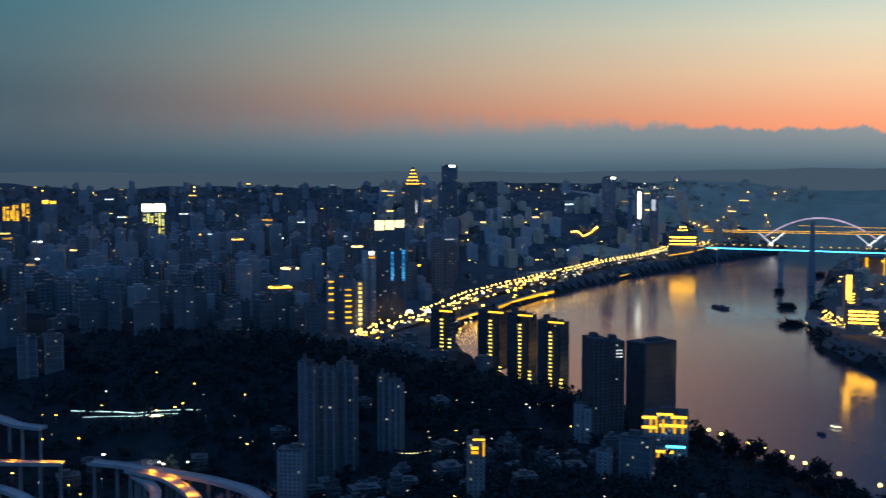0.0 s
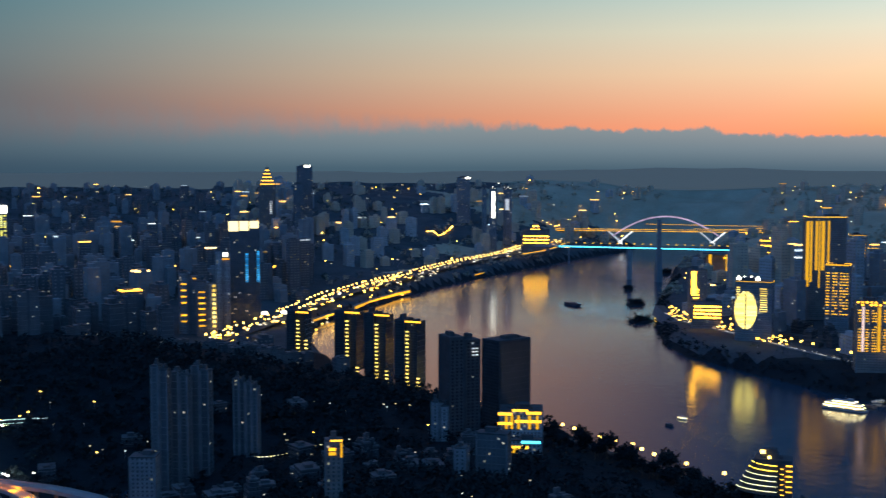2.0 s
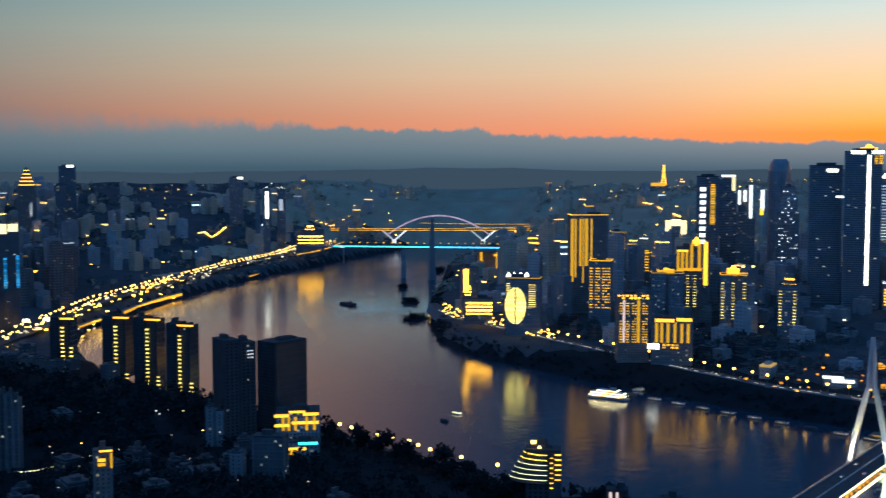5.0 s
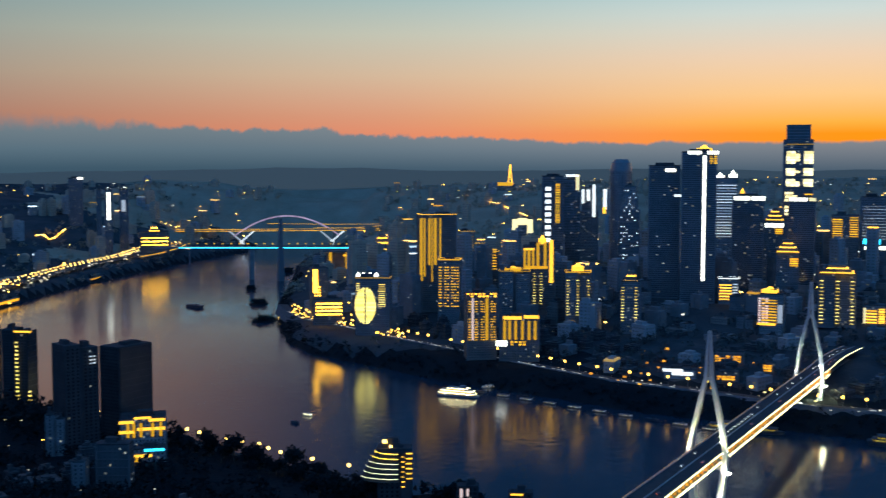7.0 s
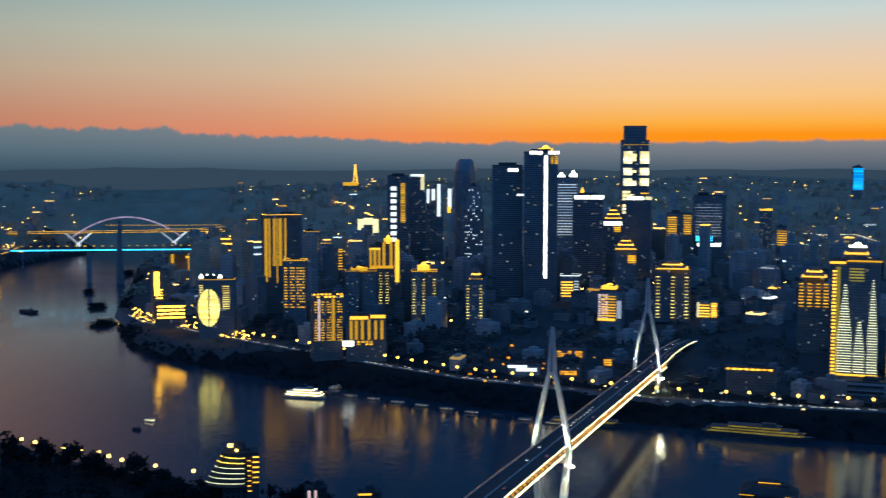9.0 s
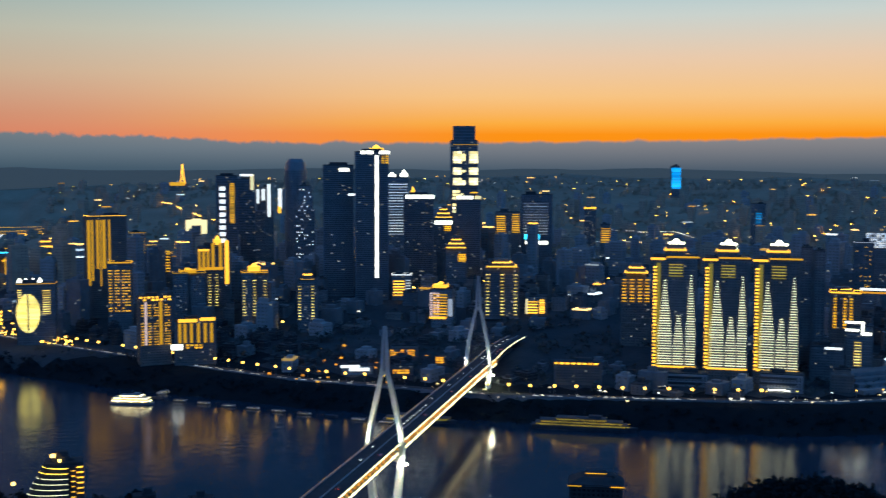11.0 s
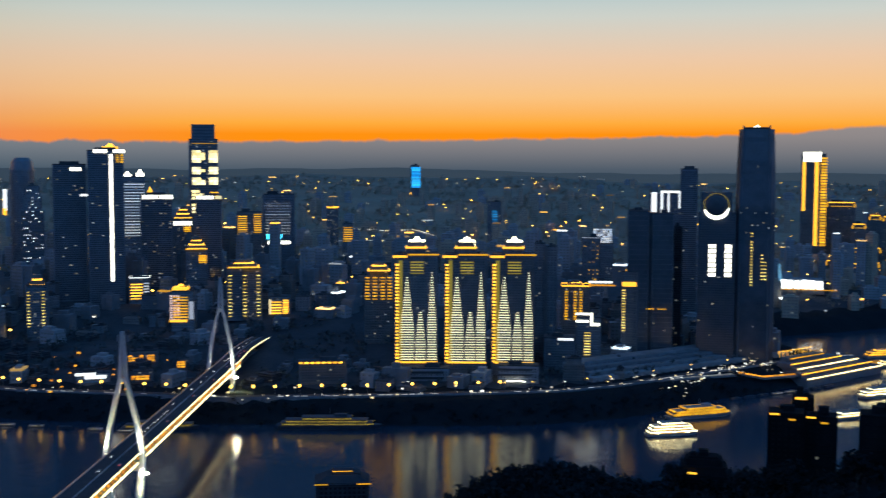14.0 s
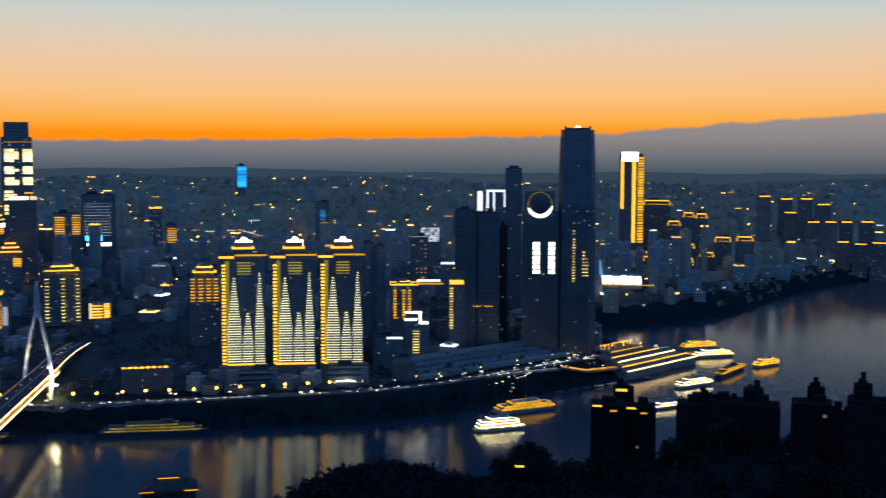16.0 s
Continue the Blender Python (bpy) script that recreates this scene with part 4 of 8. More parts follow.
b = tower("apartment_tower", "tower sprinkled with white lit windows", 1283.2, 1842.4, 38.1, 30.5, 253.5, -34.9, lit=0.3, shape='steps', litmat='white', floor=6, bay=5)
tiered_roof(b, 249.3, 17.1, 17.1, 2, "gold")
b = tower("office_tower", "broad dark tower with a small white roof sign", 1160.3, 1567.3, 50.1, 40.1, 293.2, -36.5, wall='hazed_curtain_wall', lit=0.02, shape='glass')
panel(b, "roof_sign", 9.5, 284, 16.4, 5.5, "white_bright")
panel(b, "sign_bar", 22.3, 243.7, 12.8, 3.7, "white")
rows(b, "column_light", 29.6, 131.5, 5.5, 59.9, 4.2, "gold", tall=1.2)
b = tower("skyscraper", "dark skyscraper with one tall white light line and gold crown", 1187.1, 1511.2, 54.4, 43.5, 315.2, -38.2, wall='hazed_curtain_wall', lit=0.02, shape='glass')
panel(b, "light_line", 8.2, 109.7, 4.9, 201, "white_bright", "tall vertical white light line", out=0.9)
panel(b, "roof_light", -7.7, 312.5, 20.6, 5.4, "white_bright")
panel(b, "roof_light", 20.9, 312.5, 17, 5.4, "white_bright")
roof_lamp(b, 7.5, 315.2, 24.2, 24.2, 12.5, "gold_bright", "golden crown", name="roof_lantern")
rows(b, "crown_lighting", 21.8, 297.2, 13.4, 14.3, 3.5, "gold_soft", "vertical run of floor lights", tall=2.4, dash=5.0)
b = tower("apartment_tower", "tower striped with white lit floors and two roof lamps", 1470.5, 1790.2, 41.9, 33.5, 268.9, -39.4, wall='pale_tile')
rows(b, "floor_lighting", 1.6, 156, 38.8, 106.4, 5.5, "white_soft", tall=1.4)
roof_lamp(b, -10.2, 266.7, 15.1, 15.1, 13, "white_bright", name="roof_lantern")
roof_lamp(b, 13.5, 266.7, 15.1, 15.1, 17.3, "white_bright", name="roof_lantern")
b = tower("office_tower", "dark tower with a white line of light at the roof", 1324.2, 1552.8, 51.8, 41.4, 240.8, -40.5, wall='hazed_curtain_wall', shape='glass')
panel(b, "roof_light", -9.8, 236, 25.5, 6.7, "white_bright")
panel(b, "roof_light", 16.6, 236, 21.7, 6.7, "white_bright")
roof_lamp(b, -9.8, 244.6, 6.6, 6.6, 11.4, "gold_bright", name="roof_lantern")
b = tower("skyscraper", "tallest tower with huge lit screens below its dark crown", 1526.5, 1654.3, 52.4, 41.9, 339.8, -42.7, wall='hazed_curtain_wall', lit=0.06, shape='glass')
crown_box(b, 42.9, 42.9, 28.9)
rows(b, "screen", -8.8, 297.2, 23.8, 23.9, 4.7, "screen", "large glowing advertising screen", tall=4.4, dash=6.0, fill=0.97)
rows(b, "screen", 18.5, 297.2, 16.5, 23.9, 4.7, "screen", "large glowing advertising screen", tall=4.4, dash=6.0, fill=0.97)
rows(b, "screen", -8.8, 275.4, 23.8, 17.7, 4.7, "screen", "large glowing advertising screen", tall=4.4, dash=6.0, fill=0.97)
rows(b, "screen", 18.5, 275.4, 16.5, 17.7, 4.7, "screen", "large glowing advertising screen", tall=4.4, dash=6.0, fill=0.97)
rows(b, "screen", -8.8, 255.6, 23.8, 16.6, 4.7, "screen", "large glowing advertising screen", tall=4.4, dash=6.0, fill=0.97)
rows(b, "screen", 18.5, 255.6, 16.5, 16.6, 4.7, "screen", "large glowing advertising screen", tall=4.4, dash=6.0, fill=0.97)
rows(b, "floor_lighting", -10.9, 202.5, 21.7, 49, 6.4, "screen", "large glowing advertising screen", tall=4.6, dash=6.0, fill=0.97)
rows(b, "floor_lighting", 19.5, 233.8, 14.4, 17.7, 6.4, "gold", tall=2)
rows(b, "floor_lighting", 3.5, 332.5, 48.5, 6.2, 3.2, "gold_soft", tall=1.0)
b = tower("office_tower", "dark office tower with a white roof line", 1373.4, 1477.1, 42.4, 33.9, 237, -42.9, wall='hazed_curtain_wall', lit=0.01, shape='glass')
panel(b, "roof_light", -5.7, 236, 27.8, 5.6, "white_bright")
panel(b, "roof_light", 16.4, 236, 11.1, 5.6, "warm")
b = tower("pagoda_tower", "tower with a glowing golden tiered roof", 1440.7, 1616.8, 38.9, 31.1, 195.2, -41.7, lit=0.1)
tiered_roof(b, 196.2, 31, 31, 3, "gold_bright", tall=4.5)
panel(b, "roof_light", -0.5, 184.1, 32, 7.1, "white_bright")
rows(b, "roof_lighting", 7.5, 172, 12, 11.1, 3.5, "gold", "vertical run of floor lights", tall=2.4)
b = tower("pagoda_tower", "tower with a glowing golden tiered roof", 1308.8, 1436.9, 34, 27.2, 158.3, -42.3, lit=0.08)
tiered_roof(b, 156.5, 35.2, 35.2, 3, "gold_bright", tall=4.0)
rows(b, "roof_lighting", 9.8, 133.8, 12.5, 14.5, 3.5, "gold", "vertical run of floor lights", tall=2.4)
b = tower("office_tower", "twin-columned tower outlined by gold floor lights", 1600.4, 1607.8, 46.5, 37.2, 202.3, -44.9, wall='brown_tile', lit=0.03)
rows(b, "column_light", -13.1, 116.6, 17.3, 83.5, 4.3, "gold", tall=1.8)
rows(b, "column_light", 15.6, 163.3, 14.1, 41.1, 4.3, "gold", tall=1.8)
b = tower("office_tower", "broad grey office block with faint floors", 1680.1, 1606, 60.6, 48.5, 234.7, -46.3, wall='hazed_curtain_wall', lit=0.04)
rows(b, "floor_lighting", -2, 157.3, 48.6, 69.6, 5.5, "white_soft", tall=0.5)
panel(b, "roof_sign", -9.2, 147.4, 29.8, 10, "cyan", "bright cyan sign")
panel(b, "roof_sign", 0.2, 137.4, 44.2, 6.6, "white_bright")
b = tower("apartment_tower", "apartment tower with a glowing gold roof terrace", 1250.4, 1268.8, 53.4, 42.7, 143.7, -44.6, lit=0.08, shape='wings')
tiered_roof(b, 140.3, 49.1, 49.1, 2, "gold_bright", tall=3.5)
rows(b, "balcony_lighting", -20.9, 66.8, 5.1, 68.4, 5.1, "window_gold", tall=1.2)
rows(b, "balcony_lighting", 1.1, 66.8, 5.1, 68.4, 5.1, "window_gold", tall=1.2)
rows(b, "balcony_lighting", 21.4, 66.8, 5.1, 68.4, 5.1, "window_gold", tall=1.2)
b = tower("office_tower", "tower outlined in gold with a bright vertical edge", 1005.2, 1708, 54.6, 43.7, 156.6, -30.5, wall='brown_tile')
panel(b, "edge_light", -24.5, 121.6, 3.8, 30.3, "gold_strip")
panel(b, "edge_light", -17.4, 121.6, 4.7, 30.3, "gold_strip")
panel(b, "edge_light", -10.3, 121.6, 3.8, 30.3, "gold_strip")
panel(b, "edge_light", -2.3, 121.6, 4.7, 42.6, "gold_strip")
panel(b, "edge_light", 9.9, 121.6, 4.7, 42.6, "gold_strip")
panel(b, "edge_light", 20.3, 96, 6.6, 72.9, "gold_bright")
panel(b, "edge_light", -6.1, 119.7, 40.5, 4.7, "gold")
roof_lamp(b, 5.2, 160.3, 14.1, 14.1, 15.1, "gold_bright", name="roof_lantern")
panel(b, "edge_light", -17.4, 150.9, 17.9, 3.8, "gold_bright")
rows(b, "balcony_lighting", -8, 59.8, 4.7, 57, 4.7, "window_gold", tall=1.0)
rows(b, "balcony_lighting", 3.3, 59.8, 4.7, 57, 4.7, "window_gold", tall=1.0)
b = tower("apartment_tower", "apartment tower with dotted light lines and a gold cap", 972.8, 1532.9, 38.8, 31.1, 128.9, -32.4, lit=0.06, shape='wings')
roof_lamp(b, -0.8, 130.6, 19, 19, 12.2, "gold_bright", name="roof_lantern")
crown_line(b, 129.1, "gold", tall=1.4)
rows(b, "balcony_lighting", -15.9, 62.6, 4.3, 62.8, 4.5, "window_gold", tall=1.0)
rows(b, "balcony_lighting", -0.4, 62.6, 4.3, 62.8, 4.5, "window_gold", tall=1.0)
rows(b, "balcony_lighting", 16, 62.6, 4.3, 62.8, 4.5, "window_gold", tall=1.0)
b = tower("apartment_tower", "apartment tower with an arched golden roof", 1004.2, 1435.2, 29, 23.2, 122.2, -35)
tiered_roof(b, 121.4, 21.7, 21.7, 2, "gold_bright", tall=5)
rows(b, "balcony_lighting", -12.3, 63.4, 4.1, 56.3, 4.5, "window_gold", tall=1.2)
rows(b, "balcony_lighting", 7.6, 63.4, 4.1, 56.3, 4.5, "window_gold", tall=1.2)
b = tower("apartment_tower", "tower with gold corner lights", 1040.4, 1953.4, 32.8, 26.3, 130, -28, wall='brown_tile')
rows(b, "corner_lighting", -9.6, 95.9, 7.4, 44.7, 5.3, "gold", tall=1.8)
rows(b, "corner_lighting", 8.5, 95.9, 7.4, 44.7, 5.3, "gold", tall=1.8)
crown_line(b, 130.2, "gold_bright")
b = tower("apartment_tower", "dark apartment tower with a gold-lit roof edge", 928.6, 1657.5, 49.8, 39.9, 122.2, -29.3, shape='wings')
crown_line(b, 122.4, "gold_soft")
roof_lamp(b, -2.5, 122.2, 27.1, 27.1, 7.3, "gold", name="roof_lantern")
b = tower("teahouse", "small building with gold-lit floors", 1220.1, 1473.2, 32.1, 25.7, 113.5, -39.6, wall='pale_tile', lit=0.1)
rows(b, "floor_lighting", -5, 80, 18.7, 31.7, 4.6, "gold_bright", tall=1.8)
crown_line(b, 113.7, "white", tall=1.5)
rows(b, "floor_lighting", 10.1, 86.3, 8, 23.5, 4.6, "white_soft", tall=1.4)
b = tower("hotel", "pink and gold floodlit hotel with a lantern roof", 1166.2, 1308.8, 32.5, 26, 108.5, -51.7, wall='pale_tile')
rows(b, "facade_lighting", -11.5, 65.5, 15.6, 39.7, 3.5, "pink", "pink floodlit facade", tall=2.4, dash=5.0)
rows(b, "floor_lighting", -2.8, 65.5, 21.4, 39.7, 4.2, "gold", tall=1.6)
panel(b, "facade_light", 12.8, 67.2, 6.6, 26.5, "white_soft")
roof_lamp(b, -4.5, 108.5, 21.4, 21.4, 9.9, "gold_bright", name="roof_lantern")
panel(b, "facade_light", -6.5, 63, 25.5, 3.3, "gold_bright")
b = tower("hotel", "small hotel with brightly lit gold floors", 1303.8, 1244.6, 31.1, 24.9, 91.8, -46.3, wall='pale_tile', lit=0.1)
rows(b, "floor_lighting", -7.4, 57.4, 17.9, 31.8, 4.3, "gold_bright", tall=1.8)
rows(b, "facade_lighting", 8.1, 57.4, 8.1, 34.3, 3.5, "gold_bright", "vertical run of floor lights", tall=2.4)
panel(b, "facade_light", -15.6, 59.1, 3.3, 29.3, "warm")
b = tower("pagoda_tower", "golden tiered temple tower on the slope", 1166.1, 2787.9, 54.9, 43.9, 73.8, -22.7, wall='brown_tile', lit=0.1)
tiered_roof(b, 76.7, 57.7, 57.7, 3, "gold_bright", tall=7.5)
b = tower("apartment_tower", "tower with faint gold window columns", 1135.8, 2242.2, 33.7, 27, 150.1, -26.9, lit=0.12)
rows(b, "corner_lighting", 7.3, 107.8, 14.5, 36.2, 6, "gold_soft", tall=1.8)
crown_line(b, 150.3, "gold")
b = tower("apartment_tower", "tall riverside apartment tower with white and gold banded balcony lights", 1197.9, 901.4, 54.8, 38.4, 181.1, -53, wall='brown_tile', lit=0.03)
rows(b, "balcony_lighting", -11.7, 42.6, 17.1, 114.1, 3.2, "balcony_white", "white lit balcony edges narrowing upwards", tall=0.8, taper=0.9)
rows(b, "balcony_lighting", 5.4, 42.6, 12.8, 68.1, 3.2, "balcony_white", "white lit balcony edges narrowing upwards", tall=0.8, taper=0.8)
rows(b, "balcony_lighting", 20.3, 42.6, 11.4, 118.4, 3.2, "balcony_white", "white lit balcony edges narrowing upwards", tall=0.8, taper=0.9)
rows(b, "corner_lighting", -24.5, 42.6, 4.3, 131.3, 4.3, "gold_bright", "gold corner lights", tall=2.2)
# The corner strips of these three towers glow for the wall's gold uplight.
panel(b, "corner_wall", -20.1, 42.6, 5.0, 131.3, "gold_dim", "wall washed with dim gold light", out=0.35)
panel(b, "base_light", 1.8, 41.2, 51.3, 2.2, "gold_bright", "gold line of light at the base")
panel(b, "cornice", -21, 177.5, 18.5, 2.9, "gold_bright", "gold cornice")
panel(b, "cornice", 9.6, 180.4, 39.9, 2.1, "gold", "gold cornice")
rows(b, "floor_lighting", 1.1, 156.8, 17.1, 21.5, 3.6, "gold_dim", tall=1.4)
crown_box(b, 25.6, 24.2, 7.1)
tiered_roof(b, 189, 28.5, 28.5, 1, "gold_bright", tall=5)
roof_lamp(b, 1.1, 191.8, 19.9, 19.9, 11.4, "lantern_white", "brilliant white roof lantern", name="roof_lantern")
b = tower("apartment_tower", "tall riverside apartment tower with white and gold banded balcony lights", 1235.1, 849, 53.5, 37.5, 181.1, -55.5, wall='brown_tile', lit=0.03)
rows(b, "balcony_lighting", -11.1, 42.5, 17.1, 114.3, 3.2, "balcony_white", "white lit balcony edges narrowing upwards", tall=0.8, taper=0.9)
rows(b, "balcony_lighting", 6, 42.5, 12.8, 68.2, 3.2, "balcony_white", "white lit balcony edges narrowing upwards", tall=0.8, taper=0.8)
rows(b, "balcony_lighting", 19.6, 42.5, 11.4, 118.6, 3.2, "balcony_white", "white lit balcony edges narrowing upwards", tall=0.8, taper=0.9)
rows(b, "corner_lighting", -23.9, 42.5, 4.3, 131.5, 4.3, "gold_bright", "gold corner lights", tall=2.2)
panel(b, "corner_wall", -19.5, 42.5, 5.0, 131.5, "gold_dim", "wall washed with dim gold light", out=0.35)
panel(b, "base_light", 1.8, 41, 49.9, 2.2, "gold_bright", "gold line of light at the base")
panel(b, "cornice", -20.3, 177.5, 18.5, 2.9, "gold_bright", "gold cornice")
panel(b, "cornice", 9.6, 180.4, 38.5, 2.1, "gold", "gold cornice")
rows(b, "floor_lighting", 1.8, 156.7, 17.1, 21.5, 3.6, "gold_dim", tall=1.4)
crown_box(b, 25.6, 24.2, 7.1)
tiered_roof(b, 189, 28.5, 28.5, 1, "gold_bright", tall=5)
roof_lamp(b, 1.8, 191.8, 20, 20, 11.4, "lantern_white", "brilliant white roof lantern", name="roof_lantern")
b = tower("apartment_tower", "tall riverside apartment tower with white and gold banded balcony lights", 1269.2, 797.5, 54.2, 37.9, 181.3, -57.9, wall='brown_tile', lit=0.03)
rows(b, "balcony_lighting", -11.4, 42.7, 17.1, 114.2, 3.2, "balcony_white", "white lit balcony edges narrowing upwards", tall=0.8, taper=0.9)
rows(b, "balcony_lighting", 5.7, 42.7, 12.8, 68.2, 3.2, "balcony_white", "white lit balcony edges narrowing upwards", tall=0.8, taper=0.8)
rows(b, "balcony_lighting", 19.9, 42.7, 11.4, 118.5, 3.2, "balcony_white", "white lit balcony edges narrowing upwards", tall=0.8, taper=0.9)
rows(b, "corner_lighting", -24.3, 42.7, 4.3, 131.5, 4.3, "gold_bright", "gold corner lights", tall=2.2)
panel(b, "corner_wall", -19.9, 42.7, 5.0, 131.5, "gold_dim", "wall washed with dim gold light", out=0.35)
panel(b, "base_light", 1.7, 41.2, 50.6, 2.2, "gold_bright", "gold line of light at the base")
panel(b, "cornice", -20.7, 177.7, 18.5, 2.9, "gold_bright", "gold cornice")
panel(b, "cornice", 9.6, 180.6, 39.2, 2.1, "gold", "gold cornice")
rows(b, "floor_lighting", 1.4, 157, 17.1, 21.5, 3.6, "gold_dim", tall=1.4)
crown_box(b, 25.6, 24.2, 7.1)
tiered_roof(b, 189.2, 28.5, 28.5, 1, "gold_bright", tall=5)
roof_lamp(b, 1.4, 192, 20, 20, 11.4, "lantern_white", "brilliant white roof lantern", name="roof_lantern")
b = tower("apartment_tower", "dark apartment tower behind lit towers", 1353.9, 798.9, 30, 24, 190.2, -59.5, lit=0.02, shape='wings')
b = tower("apartment_tower", "stepped building with gold dotted roofs and walls", 1274.9, 1025.6, 40.6, 32.5, 148.2, -51.2, wall='brown_tile', lit=0.08, shape='steps')
tiered_roof(b, 146.6, 32.7, 32.7, 2, "gold_bright", tall=4)
rows(b, "balcony_lighting", -16.1, 107, 6.1, 36.5, 4.3, "gold", tall=1.4)
rows(b, "balcony_lighting", -5.4, 107, 6.1, 36.5, 4.3, "gold", tall=1.4)
rows(b, "balcony_lighting", 5.4, 107, 6.1, 36.5, 4.3, "gold", tall=1.4)
rows(b, "balcony_lighting", 15.3, 107, 6.1, 36.5, 4.3, "gold", tall=1.4)
b = tower("office_tower", "building with a bright white rooftop screen", 1915.5, 1007.8, 36.3, 29, 150.2, -62.2, lit=0.04)
rows(b, "screen", -1, 152.2, 34.2, 29, 3.3, "white_soft", "pale rooftop screen", tall=2.8, dash=4.0, fill=0.9)
b = tower("apartment_block", "building with chequered gold lights", 1815.8, 978.4, 31.6, 25.3, 167, -61.7, lit=0.4, litmat='gold_soft', floor=7, bay=6)
crown_line(b, 167.2, "white_soft")
b = tower("apartment_tower", "tower with gold lit top and uplit corners", 1482.7, 823.9, 40.6, 32.5, 120.2, -60.9, wall='brown_tile', lit=0.03)
crown_line(b, 120.4, "gold_bright", tall=2.2)
tiered_roof(b, 121, 24.2, 24.2, 2, "gold_bright", tall=2.4)
rows(b, "corner_lighting", -13.4, 71.9, 4, 45, 4, "gold", tall=2.2)
rows(b, "corner_lighting", -0.5, 71.9, 4, 45, 4, "gold", tall=2.2)
rows(b, "corner_lighting", 7.6, 71.9, 4, 45, 4, "gold", tall=2.2)
panel(b, "roof_light", 35.6, 125.9, 34, 3.3, "white")
panel(b, "roof_light", 37.6, 121.8, 38.1, 2.4, "amber")
b = tower("apartment_tower", "slim tower with gold-lit stepped top and dotted edge", 1476.5, 734, 22.2, 17.7, 146.2, -63.6, wall='brown_tile', lit=0.02)
tiered_roof(b, 141.4, 15.8, 15.8, 3, "gold", tall=4)
panel(b, "crown_light", -0.5, 126.3, 19.8, 6.4, "gold_bright")
rows(b, "corner_lighting", -8, 63.1, 4.7, 60.8, 3.8, "window_gold", tall=1.4)
b = tower("office_tower", "massive dark tower with two short gold window rows", 1500.7, 714.4, 63.1, 44.1, 231.8, -64.5, wall='curtain_wall', lit=0.004, shape='wings')
rows(b, "floor_lighting", 10.6, 94.5, 33.2, 6.4, 3.9, "gold_soft", tall=1.6, dash=4.0)
b = tower("office_tower", "office tower outlined with white light", 2019, 931.7, 59.1, 47.3, 240.4, -65.2, wall='hazed_curtain_wall', lit=0.03)
panel(b, "edge_light", -21.1, 204.5, 9.5, 40.2, "white")
panel(b, "edge_light", -6.7, 200.2, 4.2, 44.4, "white")
panel(b, "edge_light", 5.4, 200.2, 3.2, 44.4, "white")
panel(b, "edge_light", 25.6, 215, 3.2, 29.6, "white")
panel(b, "edge_light", 9.7, 243.6, 37.1, 4.2, "white")
b = tower("office_tower", "plain dark glass tower without lights", 1842, 807.3, 27.8, 22.2, 288.2, -66.3, wall='hazed_curtain_wall', lit=0.01, shape='glass')
b = tower("skyscraper", "dark skyscraper with a round glowing eye and two lettered light columns", 1540.4, 632.4, 50.6, 30.4, 228.8, -67.7, wall='curtain_wall', lit=0.008, shape='glass')
eye_ring(b, -1.1, 240.7, 20.6)
panel(b, "sign_bar", -5.9, 181.6, 9.5, 5.2, "white_bright", "white sign character block")
panel(b, "sign_bar", 15.9, 181.6, 8.7, 5.2, "white_bright")
panel(b, "sign_bar", -5.9, 175, 9.5, 5.2, "white_bright", "white sign character block")
panel(b, "sign_bar", 15.9, 175, 8.7, 5.2, "white_bright")
panel(b, "sign_bar", -5.9, 168.4, 9.5, 5.2, "white_bright", "white sign character block")
panel(b, "sign_bar", 15.9, 168.4, 8.7, 5.2, "white_bright")
panel(b, "sign_bar", -5.9, 161.8, 9.5, 5.2, "white_bright", "white sign character block")
panel(b, "sign_bar", 15.9, 161.8, 8.7, 5.2, "white_bright")
panel(b, "sign_bar", -5.9, 155.2, 9.5, 5.2, "white_bright", "white sign character block")
panel(b, "sign_bar", 15.9, 155.2, 8.7, 5.2, "white_bright")
panel(b, "sign_bar", -5.9, 148.6, 9.5, 5.2, "white_bright", "white sign character block")
panel(b, "sign_bar", 15.9, 148.6, 8.7, 5.2, "white_bright")
panel(b, "sign_bar", -5.9, 141.9, 9.5, 5.2, "white_bright", "white sign character block")
panel(b, "sign_bar", 15.9, 141.9, 8.7, 5.2, "white_bright")
b = tower("skyscraper", "tall dark tapering skyscraper with a white light on the roof", 1575.3, 590.9, 56.1, 44.9, 346.2, -69.4, wall='curtain_wall', lit=0.03, shape='taper')
roof_lamp(b, 0.1, 347, 10.3, 10.3, 5.5, "white_bright", "bright white roof light", name="roof_lantern")
rows(b, "column_light", -3.5, 129.9, 4.8, 79.9, 4, "window_gold", tall=1.2, dash=3.0)
rows(b, "column_light", 12.8, 137.9, 8.7, 40, 4.8, "window_gold", tall=1.4, dash=3.0)
b = tower("apartment_block", "low building with a white lit roof", 1332.8, 764, 40.5, 32.4, 68.4, -60.2, lit=0.04)
panel(b, "roof_light", 7.7, 66.2, 20.5, 3, "white")
b = tower("department_store", "tower with a bright white folded sign", 1383.5, 747.8, 31.7, 25.4, 91.3, -61.6, lit=0.03)
panel(b, "sign_bar", -6.2, 95.1, 22.5, 3, "white_bright")
panel(b, "sign_bar", 3.6, 83.7, 3, 14.5, "white_bright")
panel(b, "sign_bar", -9.2, 85.2, 16.5, 3, "white_bright")
panel(b, "sign_bar", 8.1, 80.6, 12, 3.8, "white_bright")
rows(b, "corner_lighting", -2, 40.8, 8.3, 36.7, 3.7, "window_gold", tall=1.2)
